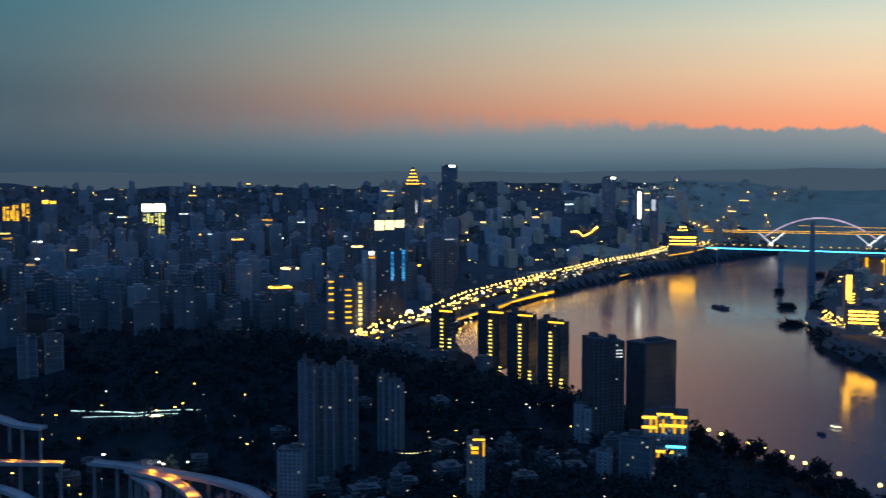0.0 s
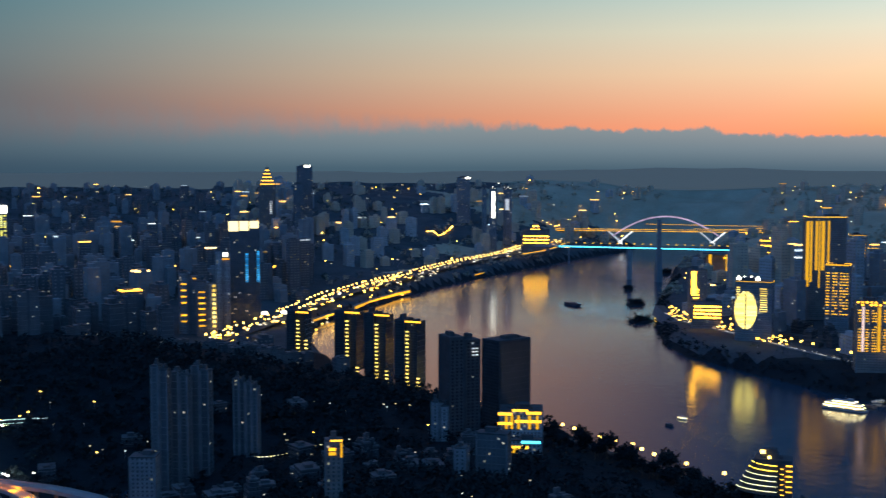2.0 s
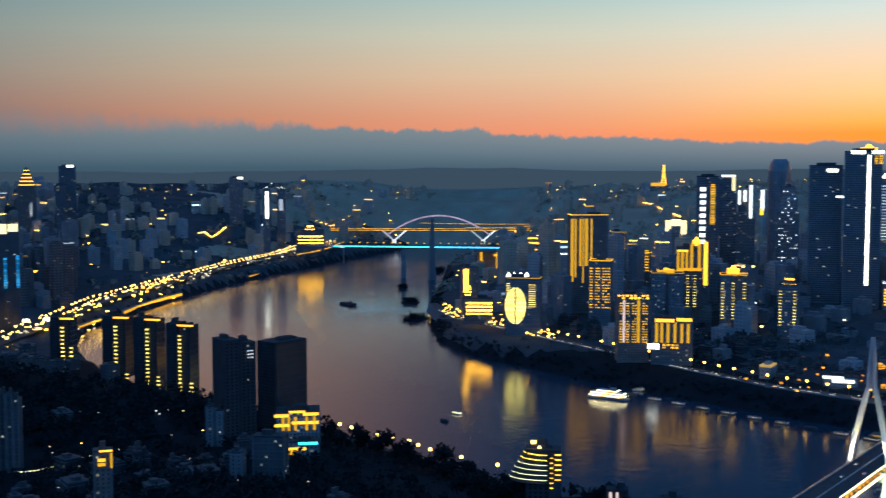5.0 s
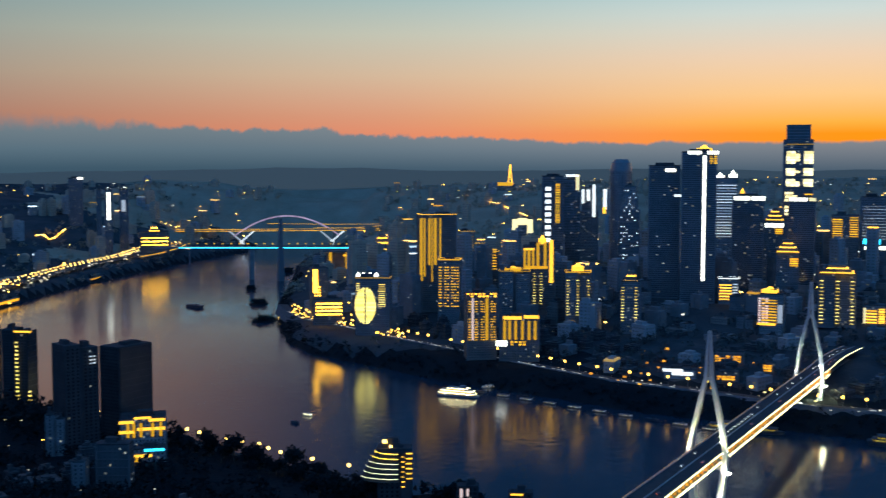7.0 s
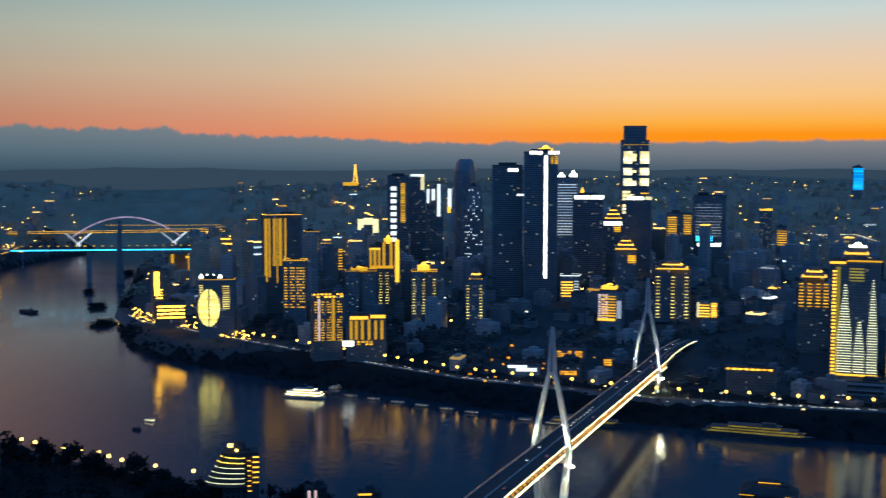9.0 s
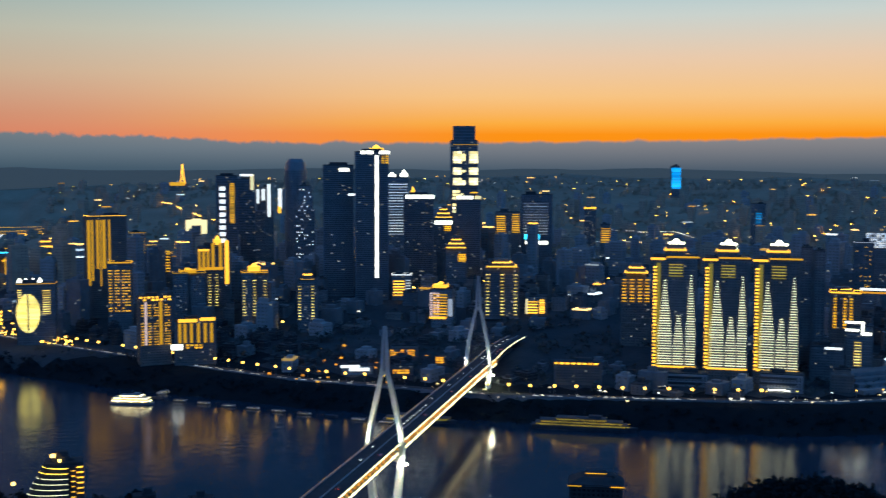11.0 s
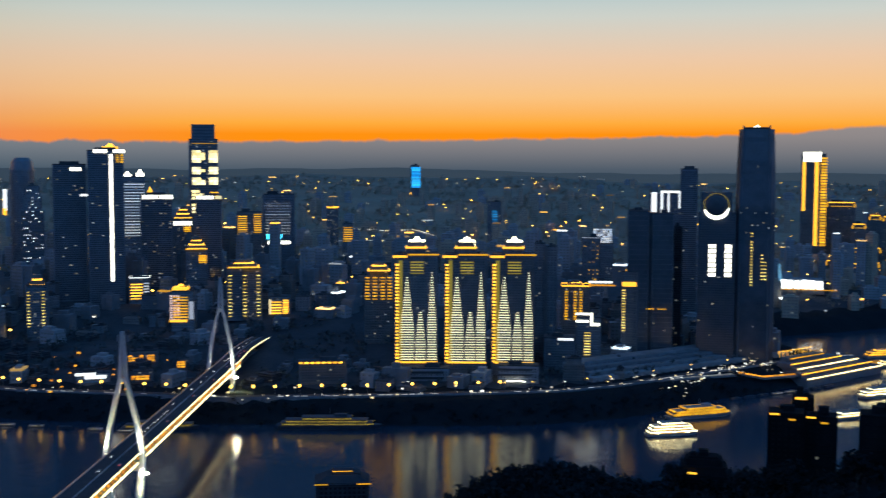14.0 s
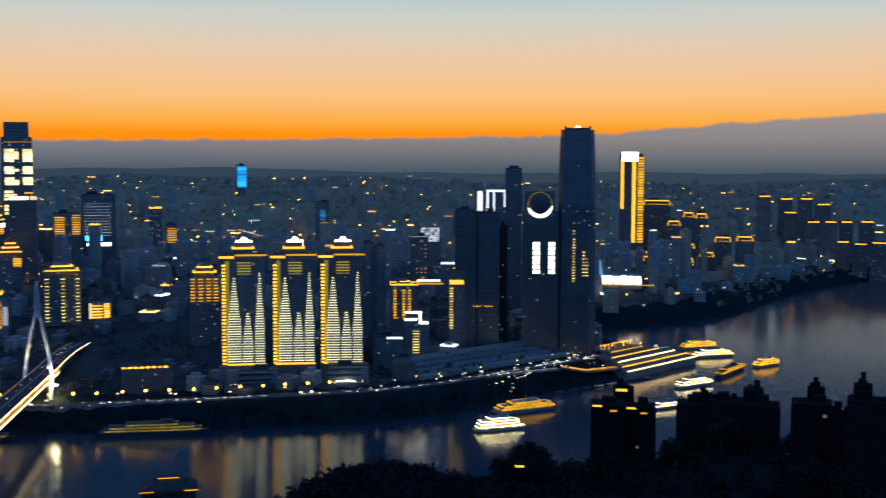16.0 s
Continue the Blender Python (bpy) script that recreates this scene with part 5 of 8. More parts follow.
b = tower("skyscraper", "slender skyscraper outlined in gold with a white lit top", 2920.8, 946.3, 57.8, 40.5, 321.8, -72, wall='brown_tile', lit=0.01)
panel(b, "top_light", -3.3, 303, 42.1, 24.6, "white_bright", "white lit crown")
panel(b, "edge_light", -22.2, 179.6, 7.3, 123.4, "gold_bright")
panel(b, "edge_light", 7.6, 92.2, 8.7, 210.8, "gold_bright")
rows(b, "edge_lighting", 25, 92.2, 14.5, 229.7, 7, "gold", "golden side", tall=4.8)
b = tower("apartment_block", "apartment block with a gold-lit roof outline", 2989.9, 898.7, 73.3, 44, 200.5, -73.3, wall='brown_tile', lit=0.03)
panel(b, "roof_light", 2, 199.1, 64.7, 2.9, "gold_bright")
panel(b, "edge_light", -31.1, 188.7, 4.4, 8.8, "gold")
panel(b, "edge_light", 35.1, 188.7, 4.4, 8.8, "gold")
panel(b, "edge_light", 3.5, 190.2, 52.9, 1.5, "gold")
b = tower("apartment_block", "apartment block with a gold-lit roof outline", 2846.4, 821.5, 41.9, 25.1, 96.2, -73.9, wall='brown_tile', lit=0.03)
panel(b, "roof_light", 0.2, 94.8, 33.5, 2.8, "gold_bright")
panel(b, "edge_light", -17.3, 85, 4.2, 8.4, "gold")
panel(b, "edge_light", 17.6, 85, 4.2, 8.4, "gold")
panel(b, "edge_light", 1.6, 86.4, 22.3, 1.4, "gold")
b = tower("apartment_block", "apartment block with a gold-lit roof outline", 2858.4, 778.4, 41.8, 25.1, 97, -74.8, wall='brown_tile', lit=0.03)
panel(b, "roof_light", 0.2, 95.6, 33.4, 2.8, "gold_bright")
panel(b, "edge_light", -17.2, 85.8, 4.2, 8.4, "gold")
panel(b, "edge_light", 17.6, 85.8, 4.2, 8.4, "gold")
panel(b, "edge_light", 1.6, 87.2, 22.3, 1.4, "gold")
b = tower("apartment_block", "apartment block with a gold-lit roof outline", 2748.6, 798.2, 40.5, 24.3, 66.3, -73.8, wall='brown_tile', lit=0.03)
panel(b, "roof_light", -0.5, 64.9, 32.4, 2.7, "gold_bright")
panel(b, "edge_light", -17.3, 55.4, 4.1, 8.2, "gold")
panel(b, "edge_light", 16.4, 55.4, 4, 8.2, "gold")
panel(b, "edge_light", 0.9, 56.8, 21.6, 1.4, "gold")
b = tower("apartment_block", "apartment block with a gold-lit roof outline", 2760.6, 752.4, 37.7, 22.6, 69.9, -74.8, wall='brown_tile', lit=0.03)
panel(b, "roof_light", -0.5, 68.6, 29.6, 2.7, "gold_bright")
panel(b, "edge_light", -15.9, 59.1, 4, 8.2, "gold")
panel(b, "edge_light", 15, 59.1, 4, 8.2, "gold")
panel(b, "edge_light", 0.9, 60.4, 18.8, 1.4, "gold")
b = tower("apartment_block", "apartment block with a gold-lit roof outline", 2735.2, 836.2, 33.8, 20.3, 72.4, -73, wall='brown_tile', lit=0.03)
panel(b, "roof_light", -0.3, 71, 25.7, 2.7, "gold_bright")
panel(b, "edge_light", -13.9, 61.5, 4.1, 8.2, "gold")
panel(b, "edge_light", 13.2, 61.5, 4.1, 8.2, "gold")
panel(b, "edge_light", 1, 62.8, 14.9, 1.4, "gold")
b = tower("apartment_block", "apartment block with a gold-lit roof outline", 2821.3, 717.4, 36.8, 22.1, 80.7, -75.7, wall='brown_tile', lit=0.03)
panel(b, "roof_light", -0.2, 79.4, 28.7, 2.8, "gold_bright")
panel(b, "edge_light", -15.2, 69.7, 4.1, 8.3, "gold")
panel(b, "edge_light", 14.8, 69.7, 4.1, 8.3, "gold")
panel(b, "edge_light", 1.2, 71.1, 17.7, 1.4, "gold")
b = tower("apartment_block", "apartment block with a gold-lit roof outline", 3049.2, 828.8, 32.6, 19.6, 167.2, -74.8, wall='brown_tile', lit=0.03)
panel(b, "roof_light", 1.7, 165.7, 23.8, 3, "gold_bright")
panel(b, "edge_light", -10.9, 155.2, 4.5, 9, "gold")
panel(b, "edge_light", 14.3, 155.2, 4.5, 9, "gold")
panel(b, "edge_light", 3.2, 156.7, 11.9, 1.5, "gold")
b = tower("apartment_block", "apartment block with a gold-lit roof outline", 3058.2, 796.5, 34.1, 20.4, 164.7, -75.4, wall='brown_tile', lit=0.03)
panel(b, "roof_light", 1.7, 163.2, 25.2, 3, "gold_bright")
panel(b, "edge_light", -11.6, 152.7, 4.5, 9, "gold")
panel(b, "edge_light", 15.1, 152.7, 4.4, 9, "gold")
panel(b, "edge_light", 3.2, 154.2, 13.4, 1.5, "gold")
b = tower("apartment_block", "apartment block with a gold-lit roof outline", 2929.2, 706.2, 43.6, 26.2, 112.4, -76.4, wall='brown_tile', lit=0.03)
panel(b, "roof_light", 0.6, 111, 35.2, 2.8, "gold_bright")
panel(b, "edge_light", -17.7, 101, 4.2, 8.5, "gold")
panel(b, "edge_light", 18.9, 101, 4.2, 8.5, "gold")
panel(b, "edge_light", 2, 102.4, 23.9, 1.4, "gold")
b = tower("apartment_block", "apartment block with a gold-lit roof outline", 2941.8, 653.4, 44.8, 26.9, 114.9, -77.5, wall='brown_tile', lit=0.03)
panel(b, "roof_light", 0.6, 113.5, 36.5, 2.8, "gold_bright")
panel(b, "edge_light", -18.3, 103.6, 4.2, 8.5, "gold")
panel(b, "edge_light", 19.6, 103.6, 4.2, 8.5, "gold")
panel(b, "edge_light", 2, 105, 25.2, 1.4, "gold")
b = tower("apartment_block", "apartment block with a gold-lit roof outline", 2943.9, 837.9, 36, 21.6, 149.1, -74.1, wall='brown_tile', lit=0.03)
panel(b, "roof_light", 1.2, 147.6, 27.4, 2.9, "gold_bright")
panel(b, "edge_light", -13.2, 137.5, 4.3, 8.7, "gold")
panel(b, "edge_light", 15.7, 137.5, 4.3, 8.7, "gold")
panel(b, "edge_light", 2.7, 138.9, 15.9, 1.5, "gold")
b = tower("apartment_block", "apartment block with a gold-lit roof outline", 3439, 711, 39, 23.4, 203.6, -78.3, wall='brown_tile', lit=0.03)
panel(b, "roof_light", 3.2, 202, 29.3, 3.3, "gold_bright")
b = tower("apartment_block", "apartment block with a gold-lit roof outline", 3549.2, 670.4, 40, 24, 193.5, -79.3, wall='brown_tile', lit=0.03)
panel(b, "roof_light", 3.3, 191.8, 30, 3.4, "gold_bright")
b = tower("apartment_block", "apartment block with a gold-lit roof outline", 3560.3, 614.7, 43.1, 25.9, 194.4, -80.2, wall='brown_tile', lit=0.03)
panel(b, "roof_light", 3.5, 192.8, 33.3, 3.4, "gold_bright")
b = tower("apartment_block", "apartment block with a gold-lit roof outline", 3453.5, 639, 40.5, 24.3, 157.3, -79.5, wall='brown_tile', lit=0.03)
panel(b, "roof_light", 2.4, 155.7, 30.8, 3.3, "gold_bright")
b = tower("apartment_block", "apartment block with a gold-lit roof outline", 3568.8, 566.1, 44.6, 26.8, 178.6, -81, wall='brown_tile', lit=0.03)
panel(b, "roof_light", 3.2, 176.9, 34.8, 3.4, "gold_bright")
b = tower("apartment_block", "apartment block with a gold-lit roof outline", 3365.8, 558.1, 39.1, 23.5, 135.7, -80.6, wall='brown_tile', lit=0.03)
panel(b, "roof_light", 1.9, 134.1, 29.8, 3.2, "gold_bright")
b = tower("apartment_block", "apartment block with a gold-lit roof outline", 3372, 513.1, 35.9, 21.5, 136.7, -81.3, wall='brown_tile', lit=0.03)
panel(b, "roof_light", 1.9, 135.1, 26.6, 3.2, "gold_bright")
b = tower("apartment_block", "apartment block with a gold-lit roof outline", 3378, 471.3, 35.8, 21.5, 137.7, -82.1, wall='brown_tile', lit=0.03)
panel(b, "roof_light", 2, 136.1, 26.5, 3.2, "gold_bright")
b = tower("apartment_block", "apartment block with a gold-lit roof outline", 3386.9, 417.5, 41.8, 25.1, 139, -83, wall='brown_tile', lit=0.03)
panel(b, "roof_light", 2, 137.4, 32.6, 3.1, "gold_bright")
b = tower("apartment_block", "apartment block with a gold-lit roof outline", 3178.8, 450.3, 35.2, 21.1, 94.9, -81.9, wall='brown_tile', lit=0.03)
panel(b, "roof_light", 0.5, 93.5, 26.4, 3, "gold_bright")
b = tower("apartment_block", "apartment block with a gold-lit roof outline", 3135.3, 400.9, 35.9, 21.6, 93.5, -82.7, wall='brown_tile', lit=0.03)
panel(b, "roof_light", 0.3, 92, 27.3, 2.9, "gold_bright")
b = tower("apartment_block", "apartment block with a gold-lit roof outline", 3144.4, 352.8, 47.2, 28.3, 97.8, -83.6, wall='brown_tile', lit=0.03)
panel(b, "roof_light", 0.4, 96.3, 38.7, 2.9, "gold_bright")
b = tower("skyscraper", "far slender tower lit in blue", 3282.8, 2476.9, 30.9, 24.7, 286.6, -53, wall='hazed_curtain_wall', lit=0.02)
rows(b, "facade_lighting", 4.1, 208.9, 31, 73.8, 4.9, "blue", "blue lit facade", tall=4.0)
b = tower("skyscraper", "dim tower with faint blue facade light", 2524.7, 1646.1, 34.9, 27.9, 196.3, -56.9, wall='hazed_curtain_wall')
rows(b, "facade_lighting", 1.5, 107.4, 14, 70.6, 4.3, "blue_dim", "faint blue facade light", tall=2.5)
b = tower("pagoda_tower", "far tower with a gold roof edge", 2269.8, 1979.1, 28.6, 22.9, 179.9, -48.9, lit=0.25)
crown_line(b, 180.1, "gold_bright", tall=4)
b = tower("apartment_tower", "far tower with gold lit balconies", 2141.5, 1818.8, 24, 19.2, 150.7, -49.7)
rows(b, "balcony_lighting", 0.7, 107.7, 21.4, 40.3, 5.4, "gold", tall=2)
b = tower("broadcast_tower_hall", "hilltop hall with gold lights", 2031.8, 3692, 70.5, 28.2, 218.2, -28.8, lit=0.1)
panel(b, "roof_light", -4, 214.2, 52.6, 12.1, "gold")
spire(b, 14.2, 290.7)
b = tower("office_tower", "tower with a white and yellow light screen facade", -730.1, 2933.5, 57.6, 46.1, 192.7, 14, wall='curtain_wall', lit=0.02)
panel(b, "screen", -18.8, 176, 24.7, 19.5, "white_bright", "white screen")
panel(b, "screen", 10.7, 176, 28.9, 19.5, "white_bright", "white screen")
rows(b, "screen", -16.1, 106.3, 27.4, 68.3, 4.6, "screen_yellow", "yellow screen", tall=4.0, dash=7.0)
rows(b, "screen", 11.4, 103.5, 24.8, 71.1, 4.6, "screen_yellow", "yellow screen", tall=4.0, dash=7.0)
b = tower("pagoda_tower", "tower with a golden tiered pagoda crown", -94, 3619.4, 51.5, 41.2, 230.6, 1.5, wall='brown_tile')
tiered_roof(b, 230.6, 45, 45, 5, "gold_bright", tall=6.6)
rows(b, "column_light", 10.5, 141, 6.9, 48.3, 6.1, "white_soft", tall=2.5)
b = tower("skyscraper", "dark broad-shouldered skyscraper with one white roof light", 20.1, 3569, 47.5, 38, 285.4, -0.3, wall='curtain_wall', lit=0.02, shape='glass')
panel(b, "roof_sign", 7.9, 283.7, 18.8, 6.8, "white_bright")
b = tower("skyscraper", "lower dark shoulder of a skyscraper", 1.1, 3512.1, 30.1, 24.1, 233.8, -0, wall='curtain_wall', lit=0.04, shape='glass')
b = tower("office_tower", "dark tower with a glowing white and gold crown", -89.7, 1977.4, 48.6, 38.9, 191.2, 2.6, wall='curtain_wall', lit=0.04, shape='glass')
panel(b, "crown_light", -18.6, 184.6, 15.9, 16.9, "gold_white", "glowing crown screen")
panel(b, "crown_light", -1.3, 185.6, 15, 16, "gold_white", "glowing crown screen")
panel(b, "crown_light", 15.5, 189.3, 15, 12.2, "gold_white", "glowing crown screen")
rows(b, "facade_lighting", 2.9, 98.9, 4.7, 51.9, 3.8, "blue_dim", "blue facade light", tall=3)
rows(b, "facade_lighting", 21.6, 98.9, 4.7, 56.6, 3.8, "blue_dim", "blue facade light", tall=3)
b = tower("apartment_tower", "apartment tower with gold dashed balcony lights", -172.8, 1853.9, 29.9, 23.9, 127.5, 5.3, lit=0.03, shape='wings')
rows(b, "balcony_lighting", -7.4, 49.2, 12.3, 76.5, 9.8, "gold", tall=2.4, dash=14.0)
rows(b, "balcony_lighting", 9.3, 111.5, 8.8, 14.2, 5.3, "gold", tall=2, dash=9.0)
b = tower("apartment_tower", "apartment tower with gold dashed balcony lights", -143.3, 1837, 31.4, 25.1, 114.9, 4.5, lit=0.03, shape='wings')
rows(b, "balcony_lighting", -7.6, 44.2, 14.8, 68.9, 8.8, "gold", tall=2.4, dash=14.0)
rows(b, "balcony_lighting", 11.1, 42.5, 5.2, 70.6, 7, "window_gold", tall=4)
b = tower("apartment_tower", "pale apartment tower with a bright roof lamp", -122.4, 1905.5, 23.5, 18.8, 155.8, 3.7, wall='pale_tile', lit=0.03, shape='wings')
panel(b, "roof_sign", 4.1, 147.6, 8.1, 6.4, "white_bright")
panel(b, "roof_light", 4.6, 142.1, 10.9, 2.7, "amber")
b = tower("office_tower", "far dark tower with white light strips", 558.6, 3460.6, 13.4, 10.7, 216.5, -9.2, wall='hazed_curtain_wall', lit=0.04, shape='glass')
b = tower("office_tower", "far dark tower with white light strips", 584.9, 3459.6, 21.8, 17.4, 218.3, -9.6, wall='hazed_curtain_wall', lit=0.04, shape='glass')
panel(b, "light_line", 1.2, 130.9, 9.3, 80.6, "white_bright")
roof_lamp(b, -0, 213.3, 16.8, 16.8, 11.7, "white_bright", name="roof_lantern")
b = tower("office_tower", "far dark tower with white light strips", 646.1, 3552.1, 25.8, 20.7, 216.1, -10.3, wall='hazed_curtain_wall', lit=0.04, shape='glass')
roof_lamp(b, 2.7, 210.9, 19, 19, 12.1, "white_bright", name="roof_lantern")
panel(b, "light_line", -0.7, 150.5, 12.1, 34.5, "white_soft")
b = tower("office_tower", "far dark tower with white light strips", 540.3, 3778.3, 41.9, 33.5, 247.5, -8.1, wall='hazed_curtain_wall', lit=0.04, shape='glass')
panel(b, "roof_sign", 13.5, 243.9, 16.5, 7.3, "white_bright")
b = tower("pagoda_tower", "stepped gold-lit riverside building", 706, 3408, 82, 46, 97, -11.7, wall='brown_tile', lit=0.06)
rows(b, "terrace_lighting", 1.1, 57.3, 74, 39.9, 10, "river_gold", tall=3.0)
tiered_roof(b, 97, 30, 30, 2, "river_gold", tall=6)
b = tower("apartment_tower", "dark riverside tower with dotted gold stair windows and lit roof", -0, 1651.1, 27.6, 22.1, 89.5, -28, wall='dark_render', lit=0.004, shape='wings')
glass_flank(b)
panel(b, "roof_light", 10.6, 87.1, 19.6, 2.4, "gold_bright", "gold roof edge")
rows(b, "stair_glazing", 3.8, -29.5, 4.5, 112.7, 5.5, "stair_gold", "column of gold stair windows", tall=1.8)
rows(b, "stair_glazing", 16.4, -29.5, 4.5, 87.1, 5.5, "stair_gold", "column of gold stair windows", tall=1.8)
b = tower("apartment_tower", "dark riverside tower with dotted gold stair windows and lit roof", 67.5, 1571, 31.2, 24.9, 98.5, -30.5, wall='dark_render', lit=0.004, shape='wings')
glass_flank(b)
panel(b, "roof_light", 11.5, 96.2, 22.1, 2.3, "gold_bright", "gold roof edge")
rows(b, "stair_glazing", 3.4, -14.3, 4.3, 106.6, 5.2, "stair_gold", "column of gold stair windows", tall=1.8)
rows(b, "stair_glazing", 18.7, -14.3, 4.3, 43.9, 5.2, "stair_gold", "column of gold stair windows", tall=1.8)
b = tower("apartment_tower", "dark riverside tower with dotted gold stair windows and lit roof", 103.6, 1508.4, 30, 24, 102.4, -31.9, wall='dark_render', lit=0.004, shape='wings')
glass_flank(b)
panel(b, "roof_light", 10.9, 100.2, 21.3, 2.2, "gold_bright", "gold roof edge")
rows(b, "stair_glazing", 3.1, -2.4, 4.1, 98.9, 5, "stair_gold", "column of gold stair windows", tall=1.8)
rows(b, "stair_glazing", 17.8, -2.4, 4.1, 38.6, 5, "stair_gold", "column of gold stair windows", tall=1.8)
b = tower("apartment_tower", "dark riverside tower with dotted gold stair windows and lit roof", 137.5, 1435.5, 30.3, 24.2, 103.2, -33.5, wall='dark_render', lit=0.004, shape='wings')
glass_flank(b)
panel(b, "roof_light", 10.7, 101.1, 21.5, 2.1, "gold_bright", "gold roof edge")
rows(b, "stair_glazing", 2.8, 11.6, 3.9, 85.9, 4.8, "stair_gold", "column of gold stair windows", tall=1.8)
rows(b, "stair_glazing", 18, 11.6, 3.9, 28.3, 4.8, "stair_gold", "column of gold stair windows", tall=1.8)
b = tower("apartment_tower", "tall dark unlit riverside apartment tower", 160, 1142.6, 34.3, 27.5, 125.9, 16, wall='dark_render', lit=0.008, shape='wings')
rows(b, "stair_glazing", 10.2, 104.1, 7.2, 15.7, 3.3, "white_soft", tall=1.2, dash=2.5)
b = tower("apartment_tower", "tall dark unlit riverside apartment tower with plain glazed flank", 214.5, 1183.0, 26.0, 43.0, 115.5, -58, wall='dark_render', lit=0.006)
glass_flank(b)
b = tower("restaurant", "floodlit golden riverside restaurant with open terraces", 223, 1143.5, 43.1, 30.1, 50.1, -11, wall='pale_tile', lit=0.1)
panel(b, "roof_light", -16.2, 46.1, 14.4, 2.9, "gold_bright", "gold roof edge light")
panel(b, "roof_light", 12.5, 47.3, 15.4, 2.9, "gold_bright", "gold roof edge light")
panel(b, "roof_light", -1, 50.1, 16, 2.3, "gold_bright", "gold roof edge light")
panel(b, "roof_light", -16.2, 36.4, 14.4, 2.9, "gold_bright", "gold roof edge light")
panel(b, "roof_light", 7, 38.7, 26.5, 2.9, "gold_bright", "gold roof edge light")
panel(b, "column_light", -14.8, 32.4, 2.8, 13.8, "gold_strip")
panel(b, "column_light", -9.3, 32.4, 2.8, 13.8, "gold_strip")
panel(b, "column_light", -2.6, 32.4, 2.8, 13.8, "gold_strip")
panel(b, "column_light", 8.4, 32.4, 2.8, 13.8, "gold_strip")
panel(b, "column_light", 16.1, 32.4, 2.8, 13.8, "gold_strip")
b = tower("boathouse", "small riverside pavilion with blue and gold lights", 212.9, 1075.8, 33.5, 13.4, 34.4, -11.2, wall='pale_tile', lit=0.1)
panel(b, "roof_light", 6.2, 32.7, 17.8, 2.2, "cyan")
panel(b, "roof_light", -7.1, 27.3, 22.5, 2.7, "gold_bright")
panel(b, "roof_light", -11.5, 23.4, 10.5, 3.3, "gold")
b = tower("restaurant", "small golden lit hillside restaurant tower", 25.9, 904.9, 13.2, 10.6, 81.1, -1.6, wall='brown_tile')
rows(b, "facade_lighting", -0.9, 70.2, 5.6, 10, 3.5, "gold", "glowing gold wall", tall=2.4)
panel(b, "roof_light", 2.3, 81.1, 9.5, 1.4, "gold_bright")
panel(b, "facade_light", 6.2, 68.4, 1.7, 11.8, "gold_strip")
b = tower("apartment_tower", "grey concrete apartment tower with few lit windows", -124.6, 1057.7, 14.4, 10.1, 116.9, -15.3, wall='dimmed_grey_tile', lit=0.03, shape='wings')
b = tower("apartment_tower", "grey concrete apartment tower with few lit windows", -109.1, 1080, 15.6, 10.9, 106.6, -16.2, wall='dimmed_grey_tile', lit=0.03, shape='wings')
b = tower("apartment_tower", "grey concrete apartment tower with few lit windows", -91.2, 1091.7, 15.8, 11.1, 109.6, -17.2, wall='dimmed_grey_tile', lit=0.03, shape='wings')
b = tower("apartment_tower", "grey concrete apartment tower with few lit windows", -57.2, 1122.4, 10.9, 7.6, 91.5, -19.1, wall='dimmed_grey_tile', lit=0.03, shape='wings')
b = tower("apartment_tower", "grey concrete apartment tower with few lit windows", -44.9, 1112.9, 10.8, 7.6, 88.7, -19.7, wall='dimmed_grey_tile', lit=0.03, shape='wings')
b = tower("apartment_block", "low grey concrete apartment block", -129.7, 980, 21.2, 17, 54.2, -7.5, lit=0.02)
b = tower("apartment_block", "weathered mid-rise apartment block by the river trees", 166, 975, 27, 14, 66, -24, wall='dimmed_grey_tile', lit=0.05)
b = tower("apartment_block", "narrow pale apartment block below the wooded slope", 137, 968, 10, 12, 56, -22, wall='concrete', lit=0.03)
b = tower("apartment_block", "narrow pale twin-winged block beside tall dark towers", 139, 1130, 17, 10, 62, -20, wall='concrete', lit=0.03, shape='wings')
b = tower("apartment_tower", "pale apartment tower with few lit windows", -460.7, 1277.5, 20.1, 16.1, 108.5, 4.8, wall='dimmed_grey_tile', lit=0.04, shape='wings')
b = tower("apartment_tower", "pale apartment tower with few lit windows", -437.6, 1285.2, 19.1, 15.3, 107.5, 33.8, wall='dimmed_grey_tile', lit=0.02)
b = tower("apartment_tower", "gold-lit far apartment tower", -1267.5, 3382, 29.4, 23.5, 176.4, 20.5, wall='brown_tile', lit=0.03)
rows(b, "balcony_lighting", -3.1, 129.9, 29.5, 46.5, 5.2, "gold", tall=4, dash=9.0)
b = tower("apartment_tower", "gold-lit far apartment tower", -1246.1, 3385.8, 19.7, 15.7, 181, 20.2, wall='brown_tile', lit=0.03)
rows(b, "balcony_lighting", -3.2, 129.4, 19.7, 51.6, 5.2, "gold", tall=4, dash=9.0)
b = tower("apartment_tower", "gold-lit far apartment tower", -1220.2, 3396.7, 23, 18.4, 183.8, 19.8, wall='brown_tile', lit=0.03)
rows(b, "balcony_lighting", -3.2, 128.8, 23, 55, 5.2, "gold", tall=4, dash=9.0)
b = tower("apartment_tower", "far tower with gold roof letters", -1129.4, 3329, 38.5, 30.8, 184.3, 18.7, lit=0.03)
panel(b, "roof_sign", -12.6, 181.1, 16.1, 8.1, "gold_bright")
panel(b, "roof_sign", 8.3, 181.1, 16.1, 8.1, "gold_bright")
